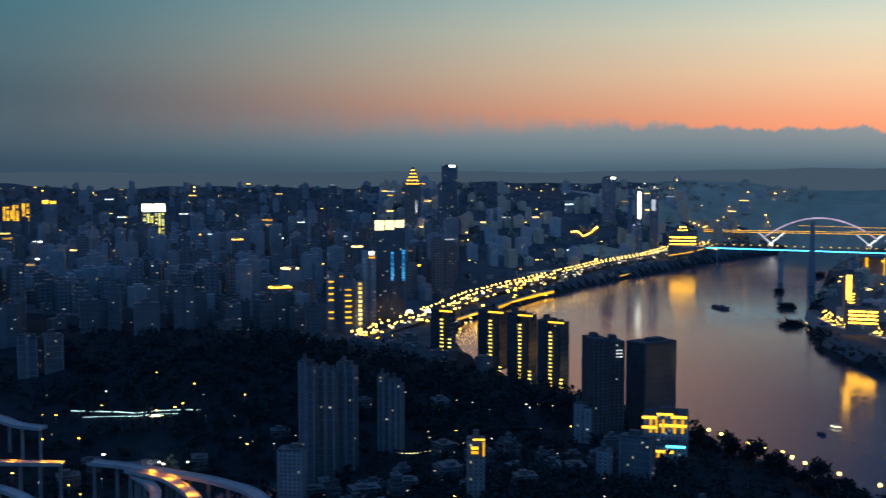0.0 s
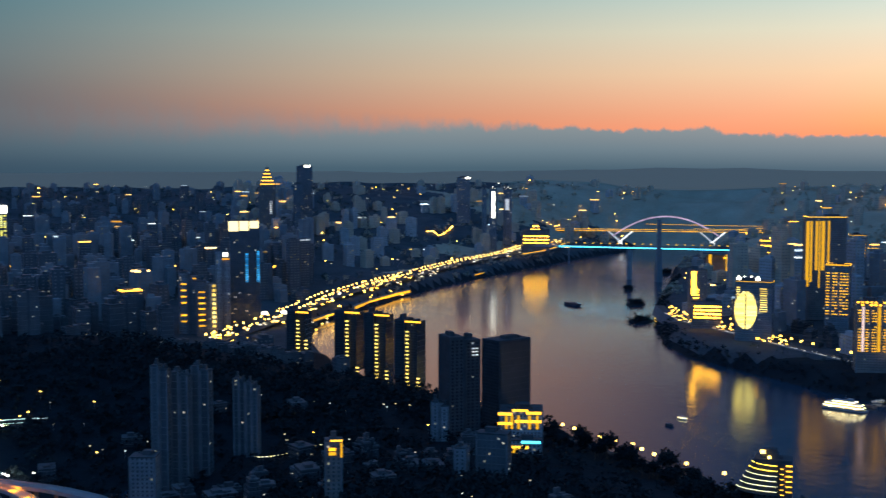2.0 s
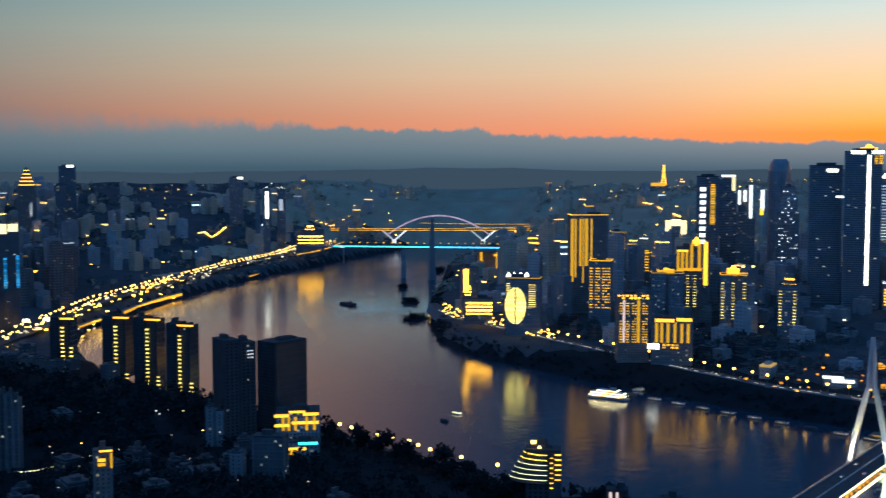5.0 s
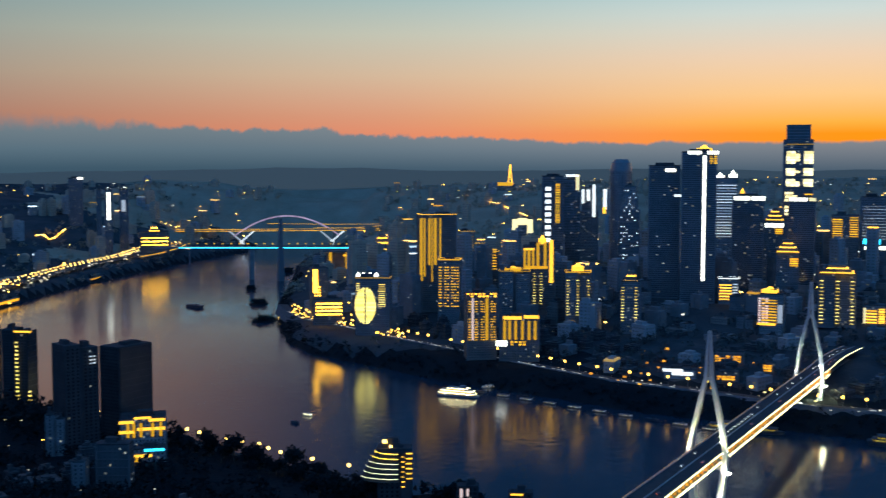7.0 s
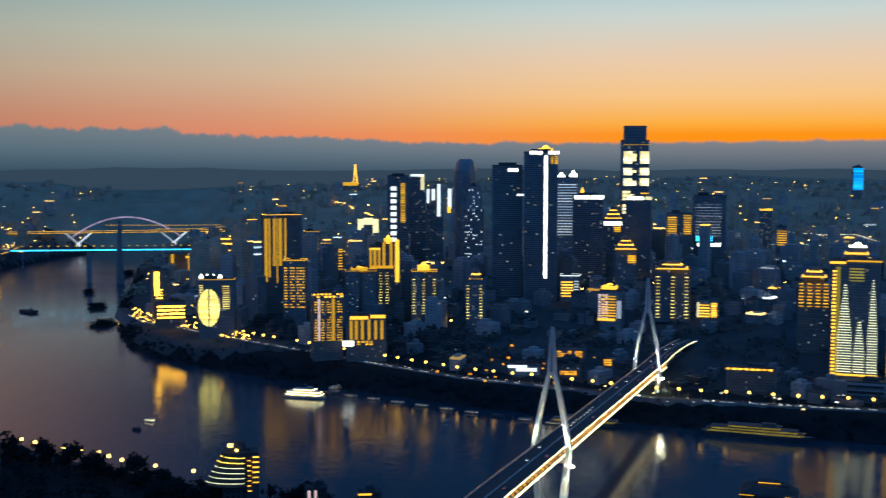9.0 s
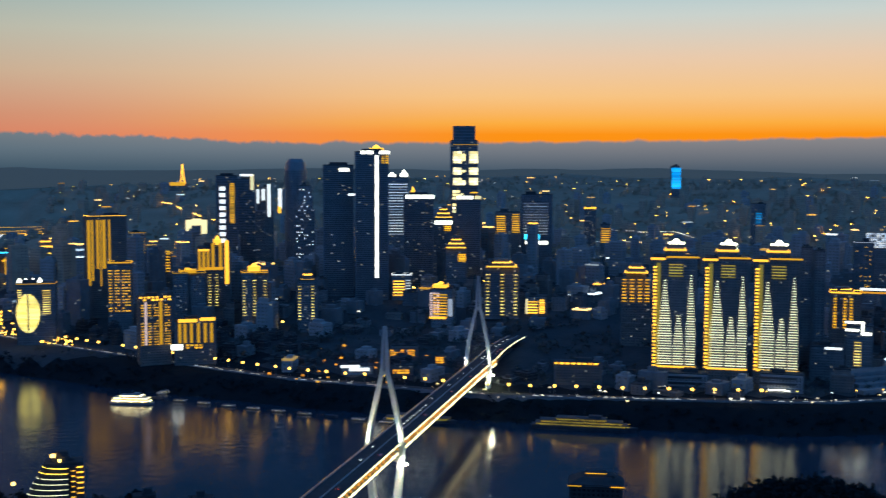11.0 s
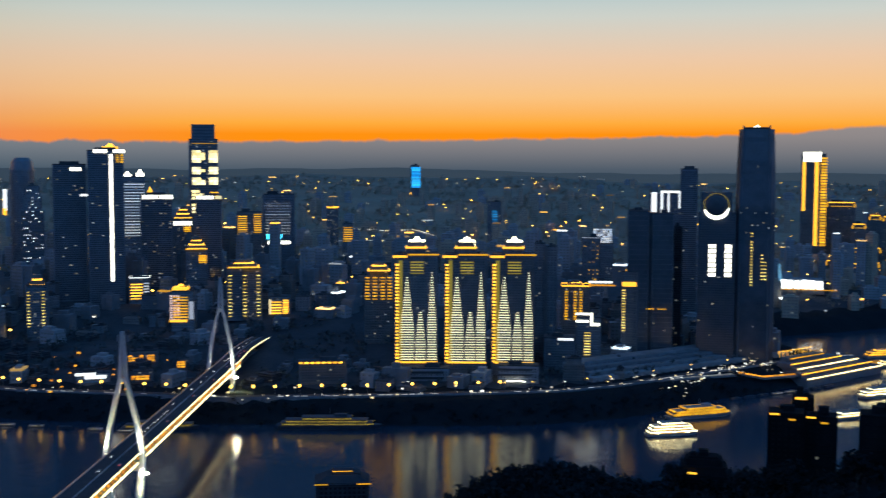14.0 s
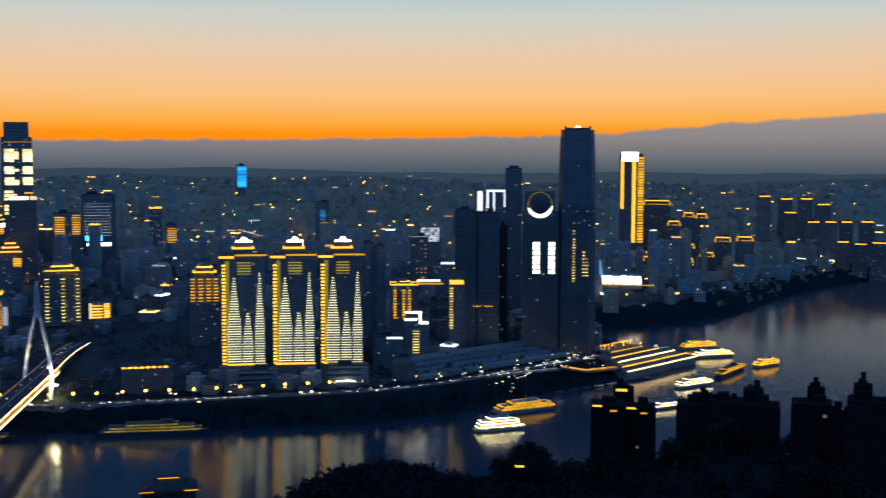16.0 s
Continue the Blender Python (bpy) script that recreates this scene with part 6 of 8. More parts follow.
b = tower("riverside_hotel", "curved hotel with bright lit balcony bands and lantern roof", 359.1, 833.9, 26.5, 15.9, 73.2, -23.3, wall='dark_render', lit=0.01)
balcony_arcs(b, 6)
b = tower("clubhouse", "dark clubhouse with gold-lit hipped roof edges", 678.2, 582.2, 39.6, 27.7, 52, -49.4, wall='dark_render', lit=0.01)
hip_roof(b, 43.1, 29.6, 5.5)
b = tower("apartment_tower", "dark hillside apartment tower with lit roof edges", 727.1, 248.9, 21.3, 17, 140.1, -71.1, wall='silhouette_render', lit=0.004)
panel(b, "roof_light", -7.2, 139.7, 5.8, 1.1, "gold_bright")
panel(b, "roof_light", 3.6, 136.7, 4.3, 1.1, "gold")
b = tower("apartment_tower", "dark hillside apartment tower with lit roof edges", 742.3, 231.1, 18.5, 14.8, 137.1, -72.7, wall='silhouette_render', lit=0.004)
panel(b, "roof_light", -6.2, 136.8, 5.9, 1.1, "gold_bright")
panel(b, "roof_light", 1.9, 133.7, 4.4, 1.1, "gold")
b = tower("apartment_tower", "dark hillside apartment tower with a lit roof room", 756.3, 247.8, 12.9, 11.6, 145, -71.9, wall='silhouette_render', lit=0.004)
panel(b, "roof_light", -1.4, 144.6, 7.5, 1.6, "gold_bright")
b = tower("apartment_tower", "black silhouetted hillside apartment tower among trees", 645.8, 169.4, 19.2, 15.4, 162.8, -75.3, wall='silhouette_render', lit=0.003)
b = tower("apartment_tower", "black silhouetted hillside apartment tower among trees", 645.4, 150.6, 19.3, 15.4, 166.5, -76.9, wall='silhouette_render', lit=0.003)
b = tower("apartment_tower", "black silhouetted hillside apartment tower among trees", 644.3, 131.8, 19, 15.2, 166.4, -78.4, wall='silhouette_render', lit=0.003)
b = tower("apartment_tower", "black silhouetted hillside apartment tower among trees", 654.9, 167.8, 10.2, 8.2, 166.3, -75.6, wall='silhouette_render', lit=0.003)
b = tower("apartment_tower", "black silhouetted hillside apartment tower among trees", 653.6, 138.2, 10, 8, 172.3, -78.1, wall='silhouette_render', lit=0.003)
b = tower("apartment_tower", "black silhouetted hillside apartment tower among trees", 609.5, 99.3, 18.8, 15, 177, -80.7, wall='silhouette_render', lit=0.003)
b = tower("apartment_tower", "black silhouetted hillside apartment tower among trees", 603.4, 84.3, 10.7, 8.5, 174.1, -82, wall='silhouette_render', lit=0.003)
b = tower("apartment_tower", "black silhouetted hillside apartment tower among trees", 604.1, 70.4, 20.5, 16.4, 181.7, -83.3, wall='silhouette_render', lit=0.003)
b = tower("apartment_tower", "black silhouetted hillside apartment tower among trees", 617.2, 98.5, 7.5, 6, 183.1, -80.9, wall='silhouette_render', lit=0.003)
b = tower("apartment_tower", "black silhouetted hillside apartment tower among trees", 610.6, 74.7, 7.9, 6.3, 187.9, -83, wall='silhouette_render', lit=0.003)
b = tower("apartment_block", "dark round-topped hillside block with a gold eave", 592, 248, 30, 18, 139, -67, wall='silhouette_render', lit=0.003, shape='steps')
panel(b, "eave_light", -9, 131.5, 11, 1.0, "gold_bright", "gold eave light")
b = tower("teahouse", "small riverside house with pink lit walls among trees", 403, 792, 16, 10, 48, -27, wall='dark_render', lit=0.02)
panel(b, "facade_light", -5, 40, 2.4, 7, "pink", "pink lit wall strip")
panel(b, "facade_light", 0, 41, 2.0, 6, "pink", "pink lit wall strip")
b = tower("teahouse", "small riverside house with a gold-lit gable", 438, 770, 18, 10, 44, -30, wall='dark_render', lit=0.02)
panel(b, "roof_light", -3, 43, 10, 1.4, "gold_bright", "gold gable light")
b = tower("old_house", "old slope house washed with amber light", 1014.3, 1218.6, 35.7, 17.9, 47.9, -39.8, wall='brown_tile', lit=0.1)
rows(b, "facade_lighting", -3.2, 34.3, 34, 12.2, 3.2, "amber", "amber floodlit balconies", tall=2.2, dash=4.5, fill=0.9)
b = tower("old_house", "old slope house washed with amber light", 951.4, 1144.7, 23.1, 11.6, 37.1, -39.7, wall='brown_tile', lit=0.1)
rows(b, "facade_lighting", -3.6, 27.1, 21.5, 8.6, 3, "amber", "amber floodlit balconies", tall=2.2, dash=4.5, fill=0.9)
b = tower("old_house", "old slope house washed with amber light", 1025.8, 1153, 12.3, 6.1, 42.2, -41.7, wall='brown_tile', lit=0.1)
rows(b, "facade_lighting", -3.8, 30.4, 10.7, 10.4, 3.1, "amber", "amber floodlit balconies", tall=2.2, dash=4.5, fill=0.9)
b = tower("pavilion", "low curved pavilion lit in white", 912, 1192.8, 39.9, 16, 35.4, -37.4, wall='pale_tile', lit=0.1)
panel(b, "roof_light", -9.1, 33.2, 24.7, 3.6, "white", "white roof light")
panel(b, "roof_light", 2.9, 28.8, 26.1, 4.4, "white", "white roof light")
b = tower("riverside_hall", "long riverside hall with a gold-lit eave", 1075.9, 955.1, 58, 17.4, 52.3, -48.4, wall='brown_tile', lit=0.03)
rows(b, "eave_lighting", -2.5, 50.2, 56.1, 3.5, 3.5, "gold_bright", "gold eave lamps", tall=2.2, dash=7.0, fill=0.7)
b = tower("lane_roofs", "hillside lane house with a gold light line", 1233.3, 1453.7, 42.8, 12.8, 66.1, -40.3)
panel(b, "roof_light", -8.8, 51.5, 29.3, 3.6, "gold_bright")
panel(b, "roof_light", 11.2, 58.8, 16, 5.4, "gold_bright")
b = tower("podium_block", "pale podium building below lit towers", 1168.6, 859, 51.5, 20.6, 40.5, -53.7, wall='pale_tile', lit=0.02)
panel(b, "window_band", -3.3, 34.9, 42.8, 2.8, "window_glass")
panel(b, "window_band", -3.3, 27.9, 42.8, 2.8, "window_glass")
b = tower("podium_block", "pale podium building below lit towers", 1231.8, 765.2, 50.6, 20.2, 44.8, -58.2, wall='pale_tile', lit=0.02)
panel(b, "window_band", -4.4, 39.2, 42.1, 2.8, "window_glass")
panel(b, "window_band", -4.4, 32.3, 42.1, 2.8, "window_glass")
b = tower("office_block", "dark block beside gold columned towers", 1555.6, 698.6, 13.1, 10.5, 206.6, -65.8, wall='dark_render', lit=0.02)


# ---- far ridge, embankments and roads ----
# The ridge glows evenly in its haze colour; no light falls on it.
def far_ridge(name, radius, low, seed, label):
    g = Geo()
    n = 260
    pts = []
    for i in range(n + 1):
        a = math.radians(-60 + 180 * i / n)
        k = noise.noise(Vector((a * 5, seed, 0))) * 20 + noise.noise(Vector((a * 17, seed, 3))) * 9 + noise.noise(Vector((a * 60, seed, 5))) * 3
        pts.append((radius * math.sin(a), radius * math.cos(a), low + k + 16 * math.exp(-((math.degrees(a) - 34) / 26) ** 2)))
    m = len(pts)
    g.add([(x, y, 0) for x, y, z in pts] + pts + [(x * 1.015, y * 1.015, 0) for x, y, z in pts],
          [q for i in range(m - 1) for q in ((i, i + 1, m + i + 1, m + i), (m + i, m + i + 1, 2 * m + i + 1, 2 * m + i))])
    tagged(part(name, g, "far_haze_glow"), label, "hills", kind="structure")


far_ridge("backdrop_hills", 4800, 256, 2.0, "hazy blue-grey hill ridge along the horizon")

def road(name, points, z, width, label, wall=0.0, side=-1):
    """A paved strip at one height, on a stone wall towards the river."""
    lo, hi = offset(points, -width / 2), offset(points, width / 2)
    g, w, rail = Geo(), Geo(), Geo()
    for i in range(len(points) - 1):
        g.add([(*lo[i], z), (*lo[i + 1], z), (*hi[i + 1], z), (*hi[i], z), (*lo[i], z - 1), (*lo[i + 1], z - 1), (*hi[i + 1], z - 1), (*hi[i], z - 1)],
              [(0, 1, 2, 3), (0, 4, 5, 1), (3, 2, 6, 7)])
    ob = tagged(part(name, g, "asphalt"), label, "road", kind="structure")
    if wall:
        e0, e1 = offset(points, side * (width / 2 + 1)), offset(points, side * (width / 2 + 1 + wall * 0.35))
        for i in range(len(points) - 1):
            w.add([(*e0[i], z + 1), (*e0[i + 1], z + 1), (*e1[i + 1], z - wall), (*e1[i], z - wall)], [(0, 1, 2, 3)])
            steps = 6
            for j in range(steps):
                k = (j + 0.5) / steps
                a = [e0[i][m] + (e1[i][m] - e0[i][m]) * k for m in (0, 1)]
                b = [e0[i + 1][m] + (e1[i + 1][m] - e0[i + 1][m]) * k for m in (0, 1)]
                rail.bar((*a, z + 1 - (wall + 1) * k), (*b, z + 1 - (wall + 1) * k), 1.2, 0.5)
        tagged(part("embankment", w, "stone"), "stone river embankment wall below the riverside road", "embankment", kind="structure")
        tagged(part("embankment_ledge", rail, "stone"), "stone ledges along the river embankment", "embankment", kind="structure")
    return ob


road("road_north", NORTH_ROAD, 24.0, 16, "riverside road on the far bank at dusk", 18, -1)
road("road_south", SOUTH_ROAD, 29.0, 22, "busy riverside expressway on the near bank")
road("road_promenade", NEAR_ROAD, 19.0, 10, "riverside promenade path among trees")


edge_line = Geo()
for (ax, ay), (bx, by) in zip(offset(NORTH_ROAD, -9)[1:], offset(NORTH_ROAD, -9)[2:]):
    n = max(int(math.hypot(bx - ax, by - ay) / 9), 1)
    for i in range(n):
        if random.Random(i * 13 + int(ax)).random() < 0.55:
            a, b = i / n, (i + 0.75) / n
            edge_line.bar((ax + (bx - ax) * a, ay + (by - ay) * a, 25.2), (ax + (bx - ax) * b, ay + (by - ay) * b, 25.2), 0.5, 0.8)
tagged(part("rail_lighting", edge_line, "rail_light"), "faint light line along the embankment railing", "lights", kind="stuff")


def street_lamp(mat, tall=7.0, head=2.6):
    ob = thing("street_lamp", "", "street lamp")
    post, lamp = Geo(), Geo()
    post.prism(ring(0.22, 8), 0, tall, 0.6)
    post.bar((0, 0, tall - 0.2), (head * 0.5, 0, tall + 0.2), 0.16)
    # Globe made oversized so its shape takes in the lamp's bloom.
    globe = head * 0.34
    lamp.tube([[(x, y, tall + globe * (1 + k)) for x, y in ring(globe * math.sqrt(1 - k * k), 10)] for k in (-0.96, -0.7, -0.25, 0.25, 0.7, 0.96)])
    part("post", post, "steel", ob)
    part("lamp_head", lamp, mat, ob, "glowing lamp head")
    return ob


def lamp_row(points, z, step, mat, label, group, tall=7.0, head=2.6, skip=0.0):
    first, rng = None, random.Random(5)
    for x, y, t in along(points, step):
        if rng.random() < skip:
            continue
        m = pose(x + rng.uniform(-1.5, 1.5), y + rng.uniform(-1.5, 1.5), max(z, ground(x, y)) if z else ground(x, y), 0, 0, math.degrees(t) + 90)
        if first is None:
            first = tagged(street_lamp(mat, tall, head), label, "street lamp", group)
            first.matrix_basis = m
        else:
            copy_thing(first, m)


lamp_row(offset(NORTH_ROAD[1:12], 9), 24, 27, "lamp_gold", "golden street lamp beside the far riverside road", "far promenade lamps", 8, 5.4, 0.06)
lamp_row(offset(NORTH_ROAD[11:], 9), 24, 36, "lamp_gold", "golden street lamp beside the far riverside road", "far promenade lamps", 8, 2.3, 0.25)
lamp_row(offset(NEAR_ROAD, -3), 19, 20, "lamp_promenade", "golden lamp on the tree-lined riverside promenade", "near promenade lamps", 13, 5.0, 0.14)
lamp_row(offset(SOUTH_ROAD, 12), 29, 26, "lamp_express", "bright gold street lamp beside the expressway", "expressway lamps", 10, 5.0, 0.08)
lamp_row(offset(SOUTH_ROAD, -12), 29, 26, "lamp_express", "bright gold street lamp beside the expressway", "expressway lamps", 10, 5.0, 0.08)


def specks(name, places, mat, label, size=(1.2, 3.0), lift=(0.5, 5.0), seed=3):
    """Many small distant lights on short posts, too many to count."""
    rng, g, p = random.Random(seed), Geo(), Geo()
    hs = heights(np.array([a for a, b in places]), np.array([b for a, b in places])) if places else []
    for (x, y), z in zip(places, hs):
        s, l = rng.uniform(*size), rng.uniform(*lift)
        g.box(x, y, z + l, s, s, s * 0.55, rng.uniform(0, 3), 0.8)
        p.box(x, y, z - 0.5, 0.25, 0.25, l + 0.5)
    ob = tagged(part(name, g, mat), label, "lights", kind="stuff")
    tagged(part("posts", p, "steel", ob), kind="stuff")


def near_line(points, spread, count, seed):
    rng = random.Random(seed)
    pts = along(points, 5)
    out = []
    for _ in range(count):
        x, y, t = rng.choice(pts)
        out.append((x + rng.gauss(0, spread), y + rng.gauss(0, spread)))
    return out


def light_string(name, label, points, step, mat, size):
    """A string of small lamps on short posts that follows the ground."""
    rng, g, p = random.Random(8), Geo(), Geo()
    for x, y, t in along(points, step):
        z = ground(x, y)
        g.box(x, y, z + 3.2, size * rng.uniform(0.8, 2.0), size, size * rng.uniform(0.5, 0.9), t)
        p.box(x, y, z - 0.5, 0.2, 0.2, 3.8)
    ob = tagged(part(name, g, mat), label, "lights", kind="stuff")
    tagged(part("posts", p, "steel", ob), kind="stuff")


def quay(points, z, h, mat, label):
    """A stone quay washed by a line of light under its coping."""
    ob = thing("quay_wall", label, "quay")
    w, c, l = Geo(), Geo(), Geo()
    w.ribbon([(x, y, z - h / 2) for x, y in points], 5, h)
    c.ribbon([(x, y, z + 0.4) for x, y in points], 6.4, 0.8)
    l.ribbon([(x + 2.9, y - 1.6, z - h * 0.35) for x, y in points], 0.8, h * 0.5)
    part("wall", w, "stone", ob)
    part("coping", c, "slab_edge", ob)
    # Glowing strip before the wall stands for the wash of light on it.
    part("light_strip", l, mat, ob, "golden wash of light")


quay([(109, 2312), (140, 2390), (177, 2470), (210, 2535), (246, 2593)], 12, 10, "gold", "river quay wall washed with golden light")
quay([(23, 2128), (45, 2180), (68, 2228)], 11, 6, "gold", "short quay wall washed with golden light")
quay([(450, 2952), (490, 3020), (531, 3085)], 10, 5, "gold", "far quay wall with a golden light line")


# ---- bridges ----
def twin_deck_bridge():
    """The cable bridge: two needle-eye pylons and a double deck with lit edges."""
    ob = thing("river_bridge", "white double-deck river bridge with two split pylons and lit edges", "bridge")
    p1, e = Vector((611.0, 760.4)), Vector((0.8058, 0.5922))
    r = Vector((e.y, -e.x))

    def at(s, lat, z):
        q = p1 + e * s + r * (lat + max(s - 540, 0) ** 2 * 0.0006)
        return (q.x, q.y, z)

    def deck_z(s):
        return 59.5 - 0.0205 * s + 0.035 * max(s - 520, 0)

    stations = [-420 + 30 * i for i in range(38)]
    deck, low, kerb = Geo(), Geo(), Geo()
    deck.tube([[at(a, -12.5, deck_z(a)), at(a, 12.5, deck_z(a)), at(a, 12.5, deck_z(a) - 1.2), at(a, -12.5, deck_z(a) - 1.2)] for a in stations])
    low.tube([[at(a, -8, deck_z(a) - 10), at(a, 8, deck_z(a) - 10), at(a, 8, deck_z(a) - 11.5), at(a, -8, deck_z(a) - 11.5)] for a in stations])
    for lat in (-12.7, 0.0, 12.7):
        kerb.tube([[at(a, lat - 0.25, deck_z(a)), at(a, lat + 0.25, deck_z(a)), at(a, lat + 0.25, deck_z(a) + 1.0), at(a, lat - 0.25, deck_z(a) + 1.0)] for a in stations])
    part("upper_deck", deck, "asphalt", ob, "dark asphalt roadway")
    part("lower_deck", low, "steel", ob, "lower rail deck")
    part("parapet", kerb, "bridge_paint", ob)
    for side in (-8.2, 8.2):
        truss = Geo()
        s = -420
        while s < 530:
            truss.bar(at(s, side, deck_z(s) - 1.2), at(s + 8, side, deck_z(s) - 10), 0.8)
            truss.bar(at(s + 8, side, deck_z(s) - 10), at(s + 16, side, deck_z(s) - 1.2), 0.8)
            s += 16
        part("truss", truss, "bridge_paint", ob, "lattice side truss")
    # lit edges: dotted tubes above, a glowing lower edge and lamps between the trusses
    top, bottom, between, far_side = Geo(), Geo(), Geo(), Geo()
    s = -420.0
    while s < 680:
        top.bar(at(s, 13.1, deck_z(s) + 0.7), at(s + 3.4, 13.1, deck_z(s) + 0.7), 0.5, 0.8)
        if s < 530:
            bottom.bar(at(s, 8.8, deck_z(s) - 10.3), at(s + 4.6, 8.8, deck_z(s) - 10.3), 0.6, 1.3)
            if int(s / 5.2) % 2:
                between.box(*at(s + 2, 8.6, deck_z(s) - 7.0), 1.6, 1.6, 1.9)
        far_side.bar(at(s, -13.1, deck_z(s) + 0.8), at(s + 2.0, -13.1, deck_z(s) + 0.8), 0.35, 0.45)
        s += 5.2
    part("edge_lighting", top, "bridge_white", ob, "bright warm white line of edge lights", "stuff")
    part("lower_edge_lighting", bottom, "bridge_white", ob, "warm white lower edge lights", "stuff")
    part("truss_lighting", between, "amber", ob, "amber lamps between the truss bars", "stuff")
    part("far_edge_lighting", far_side, "gold_strip", ob, "faint gold edge lights", "stuff")
    for s, name in ((0.0, "pylon"), (444.8, "pylon")):
        zd = deck_z(s)
        g, f = Geo(), Geo()

        def leg(side, stops):
            rings = []
            for z, lat, wide, deep in stops:
                rings.append([at(s + a * deep / 2, side * lat + b * wide / 2, z) for a, b in ((-1, -1), (1, -1), (1, 1), (-1, 1))])
            g.tube(rings)
        for side in (-1, 1):
            leg(side, [(-4, 9, 5.5, 8), (zd - 12, 14.2, 4.6, 7), (zd, 15.0, 4.2, 6.5), (80, 11.6, 3.9, 6), (100, 7.4, 3.6, 5.5), (114, 4.2, 3.2, 5.2), (122, 2.2, 2.8, 5), (140, 1.7, 2.2, 4.4), (161, 0.8, 1.2, 3.2)])
        f.bar(at(s, -12, zd - 12.8), at(s, 12, zd - 12.8), 4, 2.4)
        f.bar(at(s, -2.6, 121), at(s, 2.6, 121), 3.2, 3)
        f.bar(at(s, -10, 4), at(s, 10, 4), 9, 6)
        pyl = part(name, g, "bridge_paint", ob, "tall white needle-eye pylon with splayed legs")
        for beam in f.pieces():
            part("crossbeam", beam, "bridge_paint", pyl)
    for s, z in ((444.8, 40.0), (0.0, 44.0)):
        h = Geo()
        h.box(*at(s - 6, 19, z), 2.6, 2.6, 1.2)
        h.bar(at(s - 6, 19, z), at(s, 15, z), 0.5)
        part("pier_floodlight", h, "flood_white", ob, "dazzling white floodlight on a pier bracket")
    # floodlights that stand on the deck and wash the pylon legs
    for s in (0.0, 444.8):
        for side in (-1, 1):
            h = Geo()
            h.box(*at(s - 4.5, side * 13.6, deck_z(s) + 0.2), 1.0, 1.0, 1.0)
            part("floodlight", h, "white_bright", ob, "white floodlight at a pylon foot")
            lamp = bpy.data.lights.new("pylon_flood", "SPOT")
            lamp.energy, lamp.color, lamp.spot_size, lamp.spot_blend, lamp.shadow_soft_size = 240000, (1.0, 0.82, 0.55), radians(62), 0.9, 0.4
            lo = new("pylon_flood", lamp)
            eye = Vector(at(s - 9, side * 20, deck_z(s) - 2))
            lo.matrix_basis = look(eye, at(s, side * 13.2, deck_z(s) + 17))
            lo.parent = ob
        under = bpy.data.lights.new("pier_flood", "SPOT")
        under.energy, under.color, under.spot_size, under.spot_blend, under.shadow_soft_size = 240000, (1.0, 0.84, 0.58), radians(80), 0.9, 0.4
        lo = new("pier_flood", under)
        lo.matrix_basis = look(Vector(at(s - 10, 24, deck_z(s) - 9)), at(s, 13, deck_z(s) - 26))
        lo.parent = ob
    return at, deck_z


def car(name, label):
    ob = thing(name, label, "car", group="vehicles on the bridge")
    b, c, h, t = Geo(), Geo(), Geo(), Geo()
    b.box(0, 0, 0.35, 4.5, 1.8, 0.65, top=0.97)
    c.box(-0.2, 0, 1.0, 2.5, 1.6, 0.55, top=0.8)
    for y in (-0.6, 0.6):
        h.box(2.25, y, 0.55, 0.3, 0.5, 0.3)
        t.box(-2.25, y, 0.6, 0.2, 0.5, 0.25)
    part("body", b, "car_paint", ob)
    part("cabin", c, "window_glass", ob)
    part("headlights", h, "white_bright", ob, "lit white headlights")
    part("tail_lights", t, "tail_red", ob, "lit red tail lights")
    for x in (-1.4, 1.4):
        for y in (-0.85, 0.85):
            w = Geo()
            w.tube([[(x + 0.33 * math.cos(a), y + dy, 0.33 + 0.33 * math.sin(a)) for a in [2 * math.pi * i / 10 for i in range(10)]] for dy in (-0.1, 0.1)])
            part("wheel", w, "asphalt", ob)
    return ob


bridge_at, bridge_z = twin_deck_bridge()
rng = random.Random(11)
first_car = None
for s, lat, back in [(60 + 13 * i, -4.5, True) for i in range(10)] + [(-60, -4, True), (-12, -7, True), (215, -7, True), (300, -6, True), (345, -4.5, True), (380, -6.5, True), (420, -4.5, True), (505, -6, True), (520, -4.5, True), (600, -6, True), (612, -4, True), (640, -6, True), (655, -4, True),
                                                              (-150, 5, False), (-40, 7, False), (130, 6, False), (260, 5, False), (360, 7, False), (455, 5, False), (540, 6, False), (560, 5, False), (575, 7, False)]:
    x, y, z = bridge_at(s, lat, bridge_z(s) + 0.02)
    m = pose(x, y, z, 0, 0, math.degrees(math.atan2(0.5922, 0.8058)) + (180 if back else 0))
    if first_car is None:
        first_car = car("car", "small car with lit headlights driving on the bridge")
        first_car.matrix_basis = m
    else:
        copy_thing(first_car, m)


